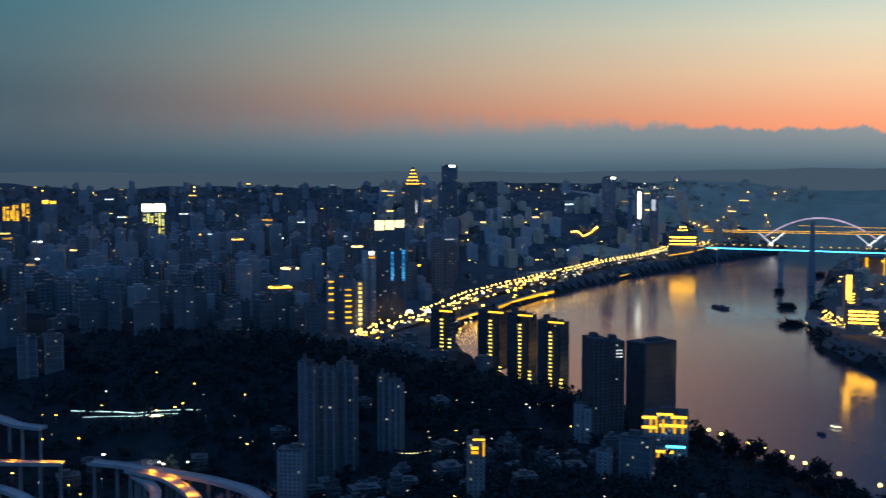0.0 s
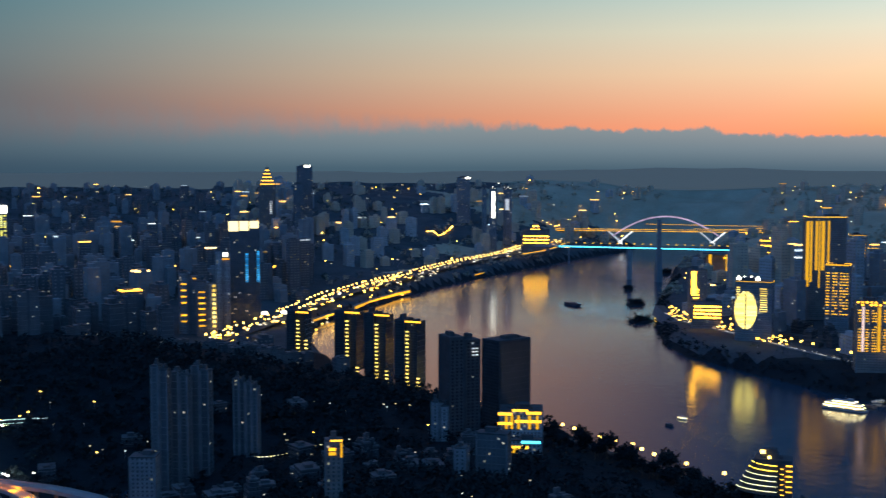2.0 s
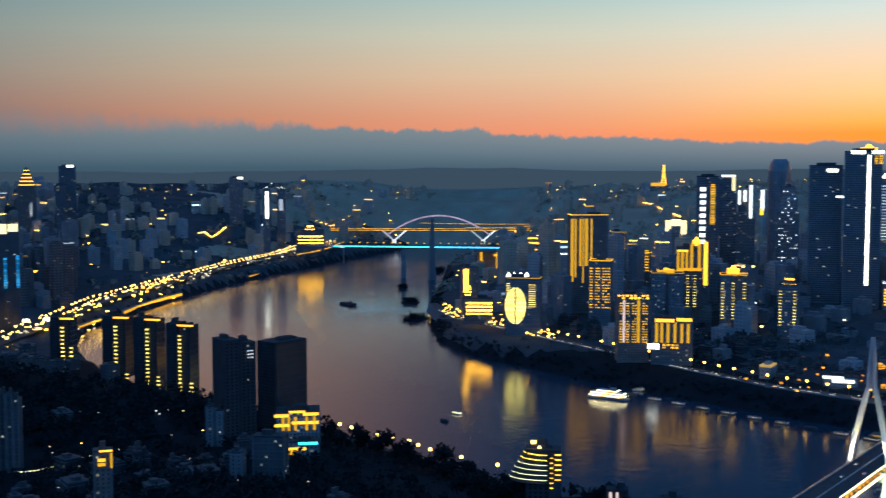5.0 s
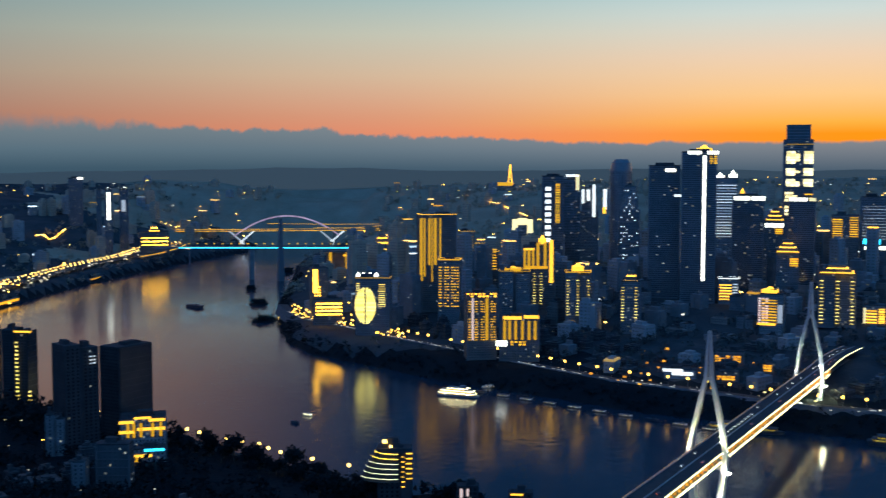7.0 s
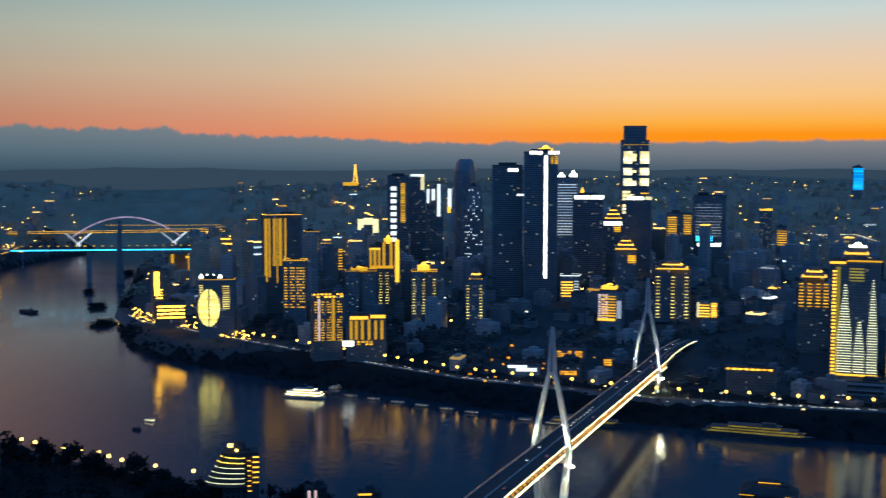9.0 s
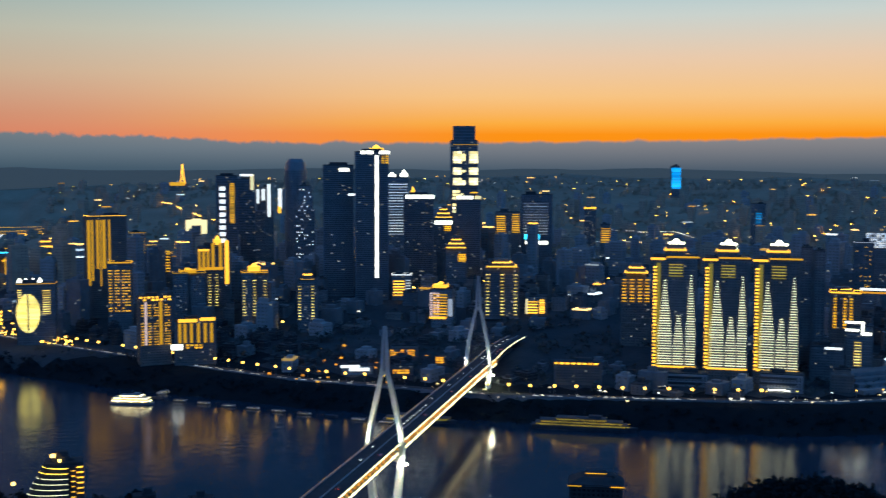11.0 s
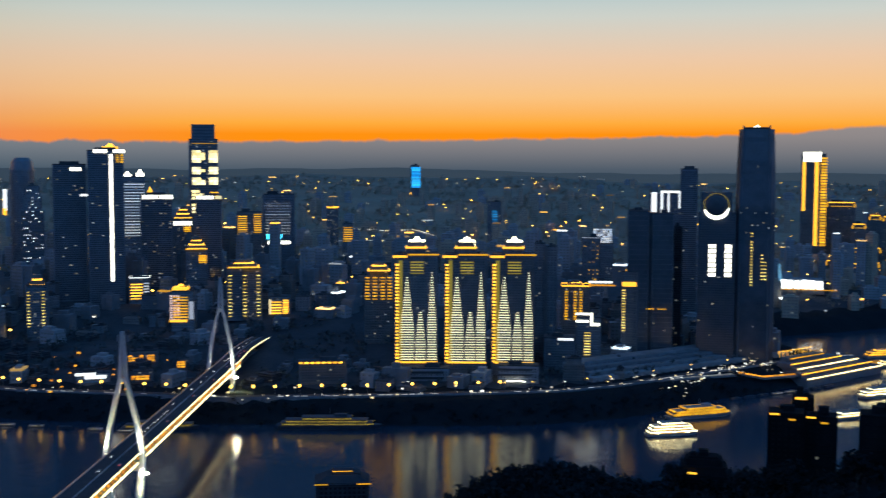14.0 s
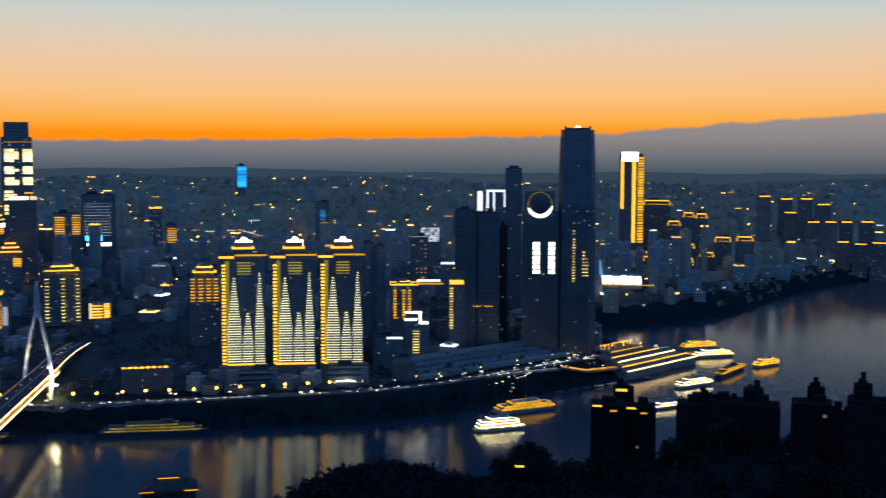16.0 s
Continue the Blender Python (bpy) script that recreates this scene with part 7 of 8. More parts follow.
def arch_bridge():
    ob = thing("arch_bridge", "distant tied-arch bridge with a pale lilac lit arch", "bridge")
    a, b = Vector((864, 3906, 71)), Vector((1700, 3625, 68))
    way = (b - a).normalized()

    def at(k, z, off=0.0):
        q = a + way * k
        return (q.x + way.y * off, q.y - way.x * off, z)

    length = (b - a).length
    deck = Geo()
    deck.bar(at(0, 68), at(length, 68), 26, 3.5)
    part("deck", deck, "steel", ob)
    k0 = 235.0
    for off in (-11, 11):
        rib, hang = Geo(), Geo()
        n = 28
        pts = []
        for i in range(n + 1):
            k = i / n
            pts.append(at(k0 - 25 + k * 356, 48 + 68 * (1 - (2 * k - 1) ** 2), off))
        rib.ribbon(pts, 4.0, 4.0)
        for p in pts[3:-3]:
            hang.bar((p[0], p[1], 68), p, 0.35)
        # Each rib emits its lilac light itself.
        part("arch_rib", rib, "arch_light", ob, "pale lilac lit arch rib")
        part("hangers", hang, "steel", ob, "thin hangers", "stuff")
    for k in (k0, k0 + 306):
        g = Geo()
        for dk in (-42, 42):
            g.bar(at(k, 30), at(k + dk, 66), 8, 5)
        g.bar(at(k, -4), at(k, 34), 12, 10)
        # The support glows white in place of light falling on it.
        part("support", g, "white_soft", ob, "white lit V-shaped support")
    for off, z in ((-13.4, 70.6), (13.4, 66.2)):
        g = Geo()
        k = 0.0
        while k < length:
            g.bar(at(k, z, off), at(k + 9, z, off), 1.4, 1.8)
            k += 11 if z > 70 else 9.4
        part("edge_lighting", g, "gold", ob, "line of gold deck lights", "stuff")


arch_bridge()


def girder_bridge():
    """The pylon bridge nearer by, with a blue line of light along its deck."""
    ob = thing("pylon_bridge", "slim bridge with a dark single pylon and blue-lit deck", "bridge")
    a, b = Vector((610, 2941, 84)), Vector((1190, 2755, 78))
    way = (b - a).normalized()
    side = Vector((way.y, -way.x, 0))
    length = (b - a).length
    deck, blue, lamps, pyl = Geo(), Geo(), Geo(), Geo()
    deck.bar(a, b, 18, 4.0)
    blue.bar(a + side * 9.4 + way * 60, b + side * 9.4 - way * 80, 0.6, 2.4)
    k = 0.0
    while k < length:
        for d in (-8, 8):
            p = a + way * k + side * d
            lamps.box(p.x, p.y, p.z + 9, 3.2, 3.2, 1.3)
            deck.box(p.x, p.y, p.z + 2, 0.4, 0.4, 7)
        k += 21
    part("deck", deck, "steel", ob)
    part("light_line", blue, "cyan", ob, "blue line of light along the deck")
    part("deck_lamps", lamps, "gold", ob, "gold deck lamps", "stuff")
    c = Vector((894, 2800, 0))
    pyl.tube([[(c.x + dx * w / 2, c.y + dy * d / 2, z) for dx, dy in ((-1, -1), (1, -1), (1, 1), (-1, 1))] for z, w, d in ((-6, 16, 18), (60, 12, 14), (90, 10, 12), (157, 7, 9))])
    part("pylon", pyl, "concrete", ob, "dark concrete pylon")
    for k in (120, 235):
        g = Geo()
        p = a + way * k * 2.0
        g.box(p.x, p.y, -5, 12, 9, 86)
        part("pier", g, "concrete", ob)


girder_bridge()


def lit_line(name, label, category, points, mat, w=1.6, h=1.8, base="steel"):
    """A long low structure with a line of light along its edge."""
    ob = thing(name, label, category)
    g, l = Geo(), Geo()
    points = [(x, y, max(z, ground(x, y) + 1.5)) for x, y, z in points]
    g.ribbon([(x, y, z - 1.6) for x, y, z in points], 12, 2.4)
    for a, b in zip(points, points[1:]):
        n = max(int(math.dist(a, b) / 8), 1)
        for i in range(n):
            p, q = [tuple(a[k] + (b[k] - a[k]) * (i + f) / n for k in range(3)) for f in (0.0, 0.78)]
            l.bar(p, q, w, h)
    for x, y, z in points[1::2]:
        gz = ground(x, y)
        if gz < z - 4:
            g.box(x, y, gz - 2, 3, 3, z - gz)
    part("deck", g, base, ob)
    part("light_line", l, mat, ob, "line of light")


lit_line("viaduct", "distant viaduct with a golden light line", "viaduct", [(1300, 3700, 78), (1430, 3660, 77), (1560, 3600, 72), (1660, 3560, 68)], "gold")
lit_line("viaduct", "distant viaduct with a golden light line", "viaduct", [(1180, 3840, 88), (1400, 3780, 84), (1600, 3700, 76)], "gold")
lit_line("platform", "golden lit platform at the bridge head", "platform", [(1040, 2700, 82), (1100, 2680, 81), (1180, 2660, 80)], "gold_bright", 3, 4)
lit_line("riverside_road", "riverside road with gold light line towards the far bridge head", "road", [(675, 3442, 45), (740, 3460, 45), (779, 3481, 45), (798, 3364, 45)], "gold_bright", 2.2, 2.6)
lit_line("riverside_road", "riverside road with gold light line towards the far bridge head", "road", [(631, 3233, 38), (704, 3332, 38), (774, 3460, 38), (853, 3649, 38)], "gold", 2.0, 2.4)
lit_line("viaduct", "elevated road with golden light line in the city", "viaduct", [(1230, 2600, 98), (1330, 2560, 98), (1420, 2520, 99)], "gold")
lit_line("elevated_road", "elevated road lit by white lamps beyond the towers", "viaduct", [(2250, 2050, 92), (2400, 1900, 93), (2500, 1700, 95)], "white_soft", 1.2, 1.4)


def gate_pavilion(x, y, top, turn):
    """The lit gate hall at the bridge head: two gold-lit pillars, one with a flared head, under a long roof."""
    z0 = ground(x, y)
    ob = thing("gate_hall", "gold-lit gate hall with tall pillars at the bridge head", "building", pose(x, y, z0 - 1, 0, 0, turn))
    h = top - z0
    wall, roof = Geo(), Geo()
    wall.box(0, 14, 0, 90, 12, h * 0.9)
    roof.box(0, 6, h - 2, 104, 30, 4)
    part("wall", wall, "brown_tile", ob)
    part("roof", roof, "slab_edge", ob)
    for u, w in ((-34, 6), (6, 7)):
        g = Geo()
        g.box(u, 0, 0, w, 4, h - 2)
        if u > 0:
            g.box(u, 0, h * 0.78, w * 2.6, 5, 4)
            g.box(u, -1, 2, w * 4, 6, 3.4)
        # Pillar with the gold floodlight put into its emission.
        part("pillar", g, "gold", ob, "gold floodlit pillar")


gate_pavilion(1005, 2640, 84, -21)


def viaduct(points, z, width, label, glow=()):
    """A curved concrete ramp on columns with parapets; glow: stretches washed by added unseen orange lamps (by index).
    """
    ob = thing("viaduct", label, "viaduct")
    lo, hi = offset(points, -width / 2), offset(points, width / 2)
    d, c = Geo(), Geo()
    d.tube([[(*p, z), (*q, z), (*q, z - 1.8), (*p, z - 1.8)] for p, q in zip(lo, hi)])
    part("deck", d, "pale_concrete", ob, "pale concrete roadway")
    for e, f in ((lo, offset(points, -width / 2 + 0.4)), (hi, offset(points, width / 2 - 0.4))):
        p = Geo()
        p.tube([[(*u, z), (*v, z), (*v, z + 1.1), (*u, z + 1.1)] for u, v in zip(e, f)])
        part("parapet", p, "pale_concrete", ob)
    for x, y in points[1::4]:
        c.box(x, y, ground(x, y) - 2, 2.4, 2.0, z - 1.8 - ground(x, y) + 2)
    part("columns", c, "slab_edge", ob, "square concrete columns", "stuff")
    for i, j in glow:
        # Added area lamp without a fixture, for an orange patch on the deck.
        lamp = bpy.data.lights.new("sodium_lamp", "AREA")
        lamp.energy, lamp.color, lamp.size = 3700, (1.0, 0.27, 0.0), 3
        lo_ = new("sodium_lamp", lamp)
        x, y = [(points[i][k] + points[j][k]) / 2 for k in (0, 1)]
        lo_.matrix_basis = Matrix.Translation((x, y, z + 3.5))
        lo_.parent = ob


def bend(points, n=6):
    """A smooth curve through points."""
    out = []
    for i in range(len(points) - 1):
        p0, p1, p2, p3 = points[max(i - 1, 0)], points[i], points[i + 1], points[min(i + 2, len(points) - 1)]
        for j in range(n):
            t = j / n
            out.append(tuple(0.5 * (2 * b + (c - a) * t + (2 * a - 5 * b + 4 * c - d) * t * t + (3 * b - a - 3 * c + d) * t ** 3) for a, b, c, d in zip(p0, p1, p2, p3)))
    return out + [points[-1]]


viaduct(bend([(-281, 908), (-253, 898), (-229, 886), (-205, 873), (-181, 860), (-156, 841), (-139, 824), (-124, 796)]), 62, 11, "curved concrete flyover with pale parapets")
viaduct(bend([(-246, 891), (-233, 882), (-213, 868), (-196, 846), (-181, 820), (-171, 794)]), 60.4, 10, "curved flyover ramp glowing orange under lamps", ((8, 9), (13, 14), (18, 19), (23, 24)))
viaduct(bend([(-240, 886), (-226, 868), (-213, 841), (-208, 812), (-216, 780)]), 57, 8, "pale concrete ramp below the flyover")
viaduct(bend([(-450, 1104), (-416, 1074), (-390, 1048), (-363, 1036)]), 60, 12, "pale road by the wooded slope")
viaduct(bend([(-410, 915), (-355, 914), (-327, 912), (-304, 912)]), 60, 9, "side road with an orange lit stretch", ((13, 14), (16, 17), (7, 8)))
viaduct(bend([(-390, 884), (-364, 868), (-335, 850), (-315, 835), (-292, 810)]), 58, 9, "pale concrete side road on columns")
lamp_row([(-330, 1000), (-250, 920), (-150, 880), (-90, 850)], 0, 20, "lamp_gold", "warm street lamp by the flyover", "flyover lamps", 7, 1.6, 0.15)
lamp_row([(-360, 850), (-260, 820), (-150, 800)], 0, 19, "lamp_gold", "warm street lamp by the flyover", "flyover lamps", 7, 1.6, 0.15)


# ---- ships ----
def ship(name, label, ax, ay, bx, by, decks, mat, lit=1.0, beam=0.2, hull="ship_paint"):
    """A river boat between two places on the water, with stacked decks, each with its line of light."""
    length = math.hypot(bx - ax, by - ay)
    ob = thing(name, label, "boat", pose((ax + bx) / 2, (ay + by) / 2, 0, 0, 0, math.degrees(math.atan2(by - ay, bx - ax))), "boats on the river")
    w = max(length * beam, 3.0)
    hgt = max(length * 0.045, 1.2)
    h = Geo()
    outline = lambda k, l: [(-l / 2, -w / 2 * k * 0.8), (l * 0.3, -w / 2 * k), (l * 0.44, -w / 4 * k), (l / 2, 0), (l * 0.44, w / 4 * k), (l * 0.3, w / 2 * k), (-l / 2, w / 2 * k * 0.8)]
    h.tube([[(x, y, z) for x, y in outline(k, l)] for z, k, l in ((-1.0, 0.8, length * 0.94), (hgt * 0.5, 0.95, length * 0.97), (hgt, 1.0, length))])
    part("hull", h, hull, ob)
    z, l = hgt, length * 0.84
    dh = max(min(2.8, length * 0.05), 1.2)
    for i in range(decks):
        b, e, n = Geo(), Geo(), Geo()
        b.box(-length * 0.03, 0, z, l, w * 0.82, dh)
        n.box(-length * 0.03, 0, z + dh, l * 1.03, w * 0.92, 0.25)
        deck = part("deck_house", b, "ship_paint" if mat == "ship_white" else "ship_hull", ob)
        part("deck_roof", n, hull, deck)
        if lit:
            for s in (-1, 1):
                for q in range(int(l / 4) + 1):
                    e.box(-length * 0.03 - l / 2 + 4 * q + 2, s * w * 0.47, z + dh * 0.55, 3.0, 0.3, dh * 0.34 * lit)
            e.box(-length * 0.03 - l * 0.51, 0, z + dh * 0.7, 0.3, w * 0.8, dh * 0.34 * lit)
            e.box(-length * 0.03 + l * 0.51, 0, z + dh * 0.7, 0.3, w * 0.8, dh * 0.34 * lit)
            part("deck_lighting", e, mat, deck, "line of deck lights", "stuff")
            v = Geo()
            for s in (-1, 1):
                for q in range(int(l / 3)):
                    v.box(-length * 0.03 - l / 2 + 3 * q + 1.5, s * w * 0.415, z + dh * 0.12, 1.7, 0.2, dh * 0.32)
            part("cabin_glazing", v, "gold_soft" if lit > 0.9 else "gold_dim", deck, "lit cabin windows", "stuff")
        z, l = z + dh + 0.25, l * (0.9 if i < decks - 2 else 0.6)
    # Lamps added on white boats to make a bright streak in the river.
    if mat == "ship_white" and decks > 2:
        for k in (-0.3, 0.0, 0.25):
            q = Geo()
            q.box(length * k, -w * 0.5, hgt + dh * 0.3, 1.6, 0.4, 0.5)
            part("deck_floodlight", q, "streak_flood", ob, "dazzling white deck lamp")
    f = Geo()
    f.box(length * 0.1, 0, z, length * 0.12, w * 0.4, dh)
    f.prism(ring(0.25, 6), z + dh, length * 0.06)
    part("wheelhouse", f, hull, ob)


ship("cruise_boat", "white cruise boat with brightly lit decks", 637, 1336, 675, 1294, 3, "ship_white")
ship("cruise_boat", "white cruise boat with dazzling lit decks", 1150, 550, 1196, 508, 4, "ship_white", 1.2)
ship("cruise_boat", "long cruise boat lit in gold", 1240, 566, 1312, 516, 3, "gold", 2.0)
ship("cruise_boat", "long dim cruise ship moored at the bank", 936, 900, 1007, 804, 3, "gold_dim", 0.6, 0.14, "ship_hull")
ship("cruise_boat", "moored boat with faint gold lights", 829, 1034, 886, 970, 2, "gold_dim", 0.7, 0.16, "ship_hull")
ship("cruise_boat", "white cruise boat with brightly lit decks", 1499, 418, 1558, 386, 3, "ship_white")
ship("cruise_boat", "cruise boat with white and green deck lights", 1353, 409, 1397, 380, 2, "ship_white")
ship("cruise_boat", "dark boat with gold lights", 1594, 388, 1700, 374, 2, "gold", 1.6, 0.12, "ship_hull")
ship("cruise_boat", "small cruise boat lit in gold and white", 1706, 361, 1756, 335, 3, "gold_bright", 1.8)
ship("river_barge", "small pale boat near the far bank", 708, 1352, 727, 1342, 2, "white_soft", 0.5)
ship("river_barge", "dark barge under way on the river", 560, 2385, 580, 2335, 1, "white_soft", 0.0, 0.26, "ship_hull")
ship("motor_boat", "small boat with a white light", 440, 1296, 446, 1284, 1, "ship_white", 0.8, 0.35)
ship("motor_boat", "small dark boat without lights", 414, 1262, 420, 1252, 1, "white_soft", 0.0, 0.35, "ship_hull")
ship("cruise_boat", "bright gold cruise boat at the wharf tip", 1749, 464, 1799, 412, 3, "terrace_white", 1.5, 0.16)
ship("cruise_boat", "gold lit cruise boat moored behind another", 1819, 503, 1870, 454, 3, "gold_bright", 1.8, 0.16)
rng = random.Random(21)
for i in range(11):
    k = i / 10
    x, y = 700 + 330 * k * 0.45 - 12, 1330 - 330 * k
    ship("work_boat", "small dark work boat moored at the bank", x, y, x + 9, y - 15, 1, "white_soft", rng.choice((0.0, 0.4, 0.6)), 0.3, "ship_hull")
for i in range(8):
    x, y = 1390 + 22 * i, 548 - 10 * i
    ship("work_boat", "small work boat moored at the wharf", x, y, x + 15, y - 8, 1, "white_soft", rng.choice((0.0, 0.5)), 0.3, "ship_hull")


# ---- the theatre on the far point and the wharf ----
def theatre():
    ob = thing("grand_theatre", "low angular theatre glowing white and teal", "theatre", pose(2330, 775, ground(2330, 775) + 5, 0, 0, -71))
    b, l, t, s = Geo(), Geo(), Geo(), Geo()
    b.box(0, 0, -8, 90, 40, 30, top=0.94)
    b.box(-30, 5, 22, 30, 24, 12, top=0.6)
    for i in range(6):
        for j in range(2):
            l.box(-36 + i * 14.5, -20.5, 3 + j * 9.5, 12, 1, 8.4 - (i % 3) * j, top=0.94)
    t.add([(-44, -21, 18), (-36, -21, 20), (-41, -21, 52), (-44, -21, 52), (-44, -19, 18), (-36, -19, 20), (-41, -19, 52), (-44, -19, 52)],
          [(0, 1, 2, 3), (7, 6, 5, 4), (0, 4, 5, 1), (2, 6, 7, 3), (1, 5, 6, 2), (3, 7, 4, 0)])
    s.box(10, -26, 1, 120, 2, 1.6)
    part("wall", b, "pale_tile", ob)
    for g in l.pieces():
        part("window_band", g, "theatre_white", ob, "glowing white facade panel")
    part("fin", t, "cyan_soft", ob, "pale blue lit corner fin")
    part("terrace_light", s, "gold", ob, "gold line along the terrace")


theatre()


def podium():
    ob = thing("station_podium", "long low terraced podium with scattered white lamps", "building")
    a, b = Vector((1290, 700, 0)), Vector((1640, 570, 0))
    way = (b - a).normalized()
    n = Vector((-way.y, way.x, 0))
    for i in range(4):
        g = Geo()
        p, q = a + n * (14 * i) + way * 6 * i, b + n * (14 * i) - way * 26 * i
        g.bar((p.x, p.y, 24 + i * 4.2), (q.x, q.y, 24 + i * 4.2), 26, 8.4)
        tier = part("terrace", g, "concrete", ob)
        e = Geo()
        for k in range(26):
            m = p + (q - p) * (k + 0.5) / 26 - n * 13.4
            e.box(m.x, m.y, 22 + i * 4.2, 5, 0.6, 2.6, math.atan2(way.y, way.x))
        part("glazing", e, "window_glass", tier, kind="stuff")


podium()

lit_line("hill_road", "winding hill road with gold lamps", "road", [(-760, 2500, 98), (-700, 2420, 96), (-660, 2330, 92)], "gold", 2.0, 2.0)

# a floodlit sports ground in the park
flood = bpy.data.lights.new("sports_flood", "POINT")
flood.energy, flood.color, flood.shadow_soft_size = 30000, (0.85, 1.0, 0.95), 1.0
new("sports_flood", flood).matrix_basis = Matrix.Translation((-262, 1066, ground(-262, 1066) + 9))


def point_terminal(a, b):
    """The stepped hall on the point: terraces set back one over another, each with a gold line along its edge."""
    ob = thing("ferry_terminal", "stepped ferry hall on the point with gold-lit terraces", "building")
    a, b = Vector((*a, 0)), Vector((*b, 0))
    way = (b - a).normalized()
    back = Vector((-way.y, way.x, 0))
    if back.dot(a) < 0:
        back = -back
    length, turn = (b - a).length, math.atan2(way.y, way.x)
    for i, (lo, hi, mat) in enumerate(((0.0, 1.0, "terrace_white"), (0.0, 0.93, "gold_bright"), (0.02, 0.82, "terrace_white"), (0.0, 0.66, "gold_bright"), (0.06, 0.5, "gold"))):
        deep, z = 46 - 8 * i, 7 + 5.4 * i
        m = a + way * length * (lo + hi) / 2 + back * (9 * i + deep / 2)
        w = length * (hi - lo)
        g, rail, line = Geo(), Geo(), Geo()
        g.box(m.x, m.y, z - 10 if i == 0 else z, w, deep, 5.4 + (10 if i == 0 else 0), turn)
        e = m - back * (deep / 2 + 0.5)
        rail.box(e.x, e.y, z + 5.4, w, 0.5, 1.1, turn)
        n = int(w / 6)
        for k in range(n):
            p = e + way * (w * (k + 0.5) / n - w / 2) - back * 0.4
            line.box(p.x, p.y, z + 3.9, w / n * 0.84, 0.5, 1.3, turn)
        tier = part("terrace", g, "slab_edge", ob, "set-back concrete terrace")
        part("parapet", rail, "slab_edge", tier)
        part("edge_lighting", line, mat, tier, "gold line of terrace lights", "stuff")
    lamps = Geo()
    for k in range(9):
        p = a + way * length * (0.06 + 0.05 * k) + back * 52
        lamps.box(p.x, p.y, 40, 3.4, 1.4, 1.4, turn)
        lamps.box(p.x, p.y, 33, 0.4, 0.4, 7.2, turn)
    part("roof_lamps", lamps, "gold_bright", ob, "row of gold lamps on the top deck", "stuff")


point_terminal((1527, 496), (1702, 446))
lit_line("wharf_road", "wharf road washed with amber light", "road", [(1462, 565, 16), (1488, 542, 16), (1533, 513, 16)], "amber", 2.0, 2.6)
lit_line("wharf_road", "wharf road with a thin white light line", "road", [(1320, 647, 16), (1379, 611, 16), (1451, 569, 16)], "rail_light", 0.6, 0.6)
lit_line("riverside_road", "far riverside road with bright white lights", "road", [(3272, 606, 30), (3315, 527, 30), (3411, 431, 30), (3490, 367, 30)], "white", 3.0, 4.0)
light_string("path_lights", "string of warm lights leading to the hillside restaurant", [(-43, 1098), (-23, 1090), (-5, 1094), (9, 1105), (24, 1116)], 4.0, "warm", 1.1)
light_string("sports_lights", "rows of white floodlights round a small sports ground", [(-378, 1164), (-312, 1160), (-251, 1183)], 2.5, "pitch_light", 1.0)
light_string("sports_lights", "rows of white floodlights round a small sports ground", [(-362, 1151), (-311, 1154), (-268, 1169)], 2.5, "pitch_light", 0.8)
light_string("sports_lights", "dazzling white lamps of a small sports ground", [(-295, 1156), (-290, 1159), (-284, 1158)], 2.2, "ship_white", 1.8)
light_string("road_lights", "winding gold road lights on the hill below the mast", [(1813, 3403), (1826, 3360), (1808, 3288), (1769, 3181), (1780, 3138), (1780, 3092)], 13.0, "lamp_gold", 3.0)
light_string("road_lights", "dense white lights of an elevated road beyond the towers", [(2604, 2186), (2563, 2047), (2623, 1982), (2586, 1858), (2504, 1709), (2384, 1544)], 8.0, "lamp_white", 2.6)
light_string("road_lights", "cluster of gold lights on the far bank", [(400, 3600), (422, 3632), (432, 3566), (492, 3687)], 12.0, "lamp_gold", 3.4)
light_string("road_lights", "gold road lights by the far bridge head", [(838, 3936), (887, 3933), (967, 4063)], 16.0, "lamp_gold", 3.4)
light_string("wharf_lights", "lit front of a small shop row on the slope", [(1376, 764), (1395, 749), (1411, 733)], 3.0, "white_bright", 2.2)
light_string("wharf_lights", "lit front of a small shop row by the road", [(1209, 767), (1220, 759), (1221, 746)], 3.0, "white_bright", 2.0)


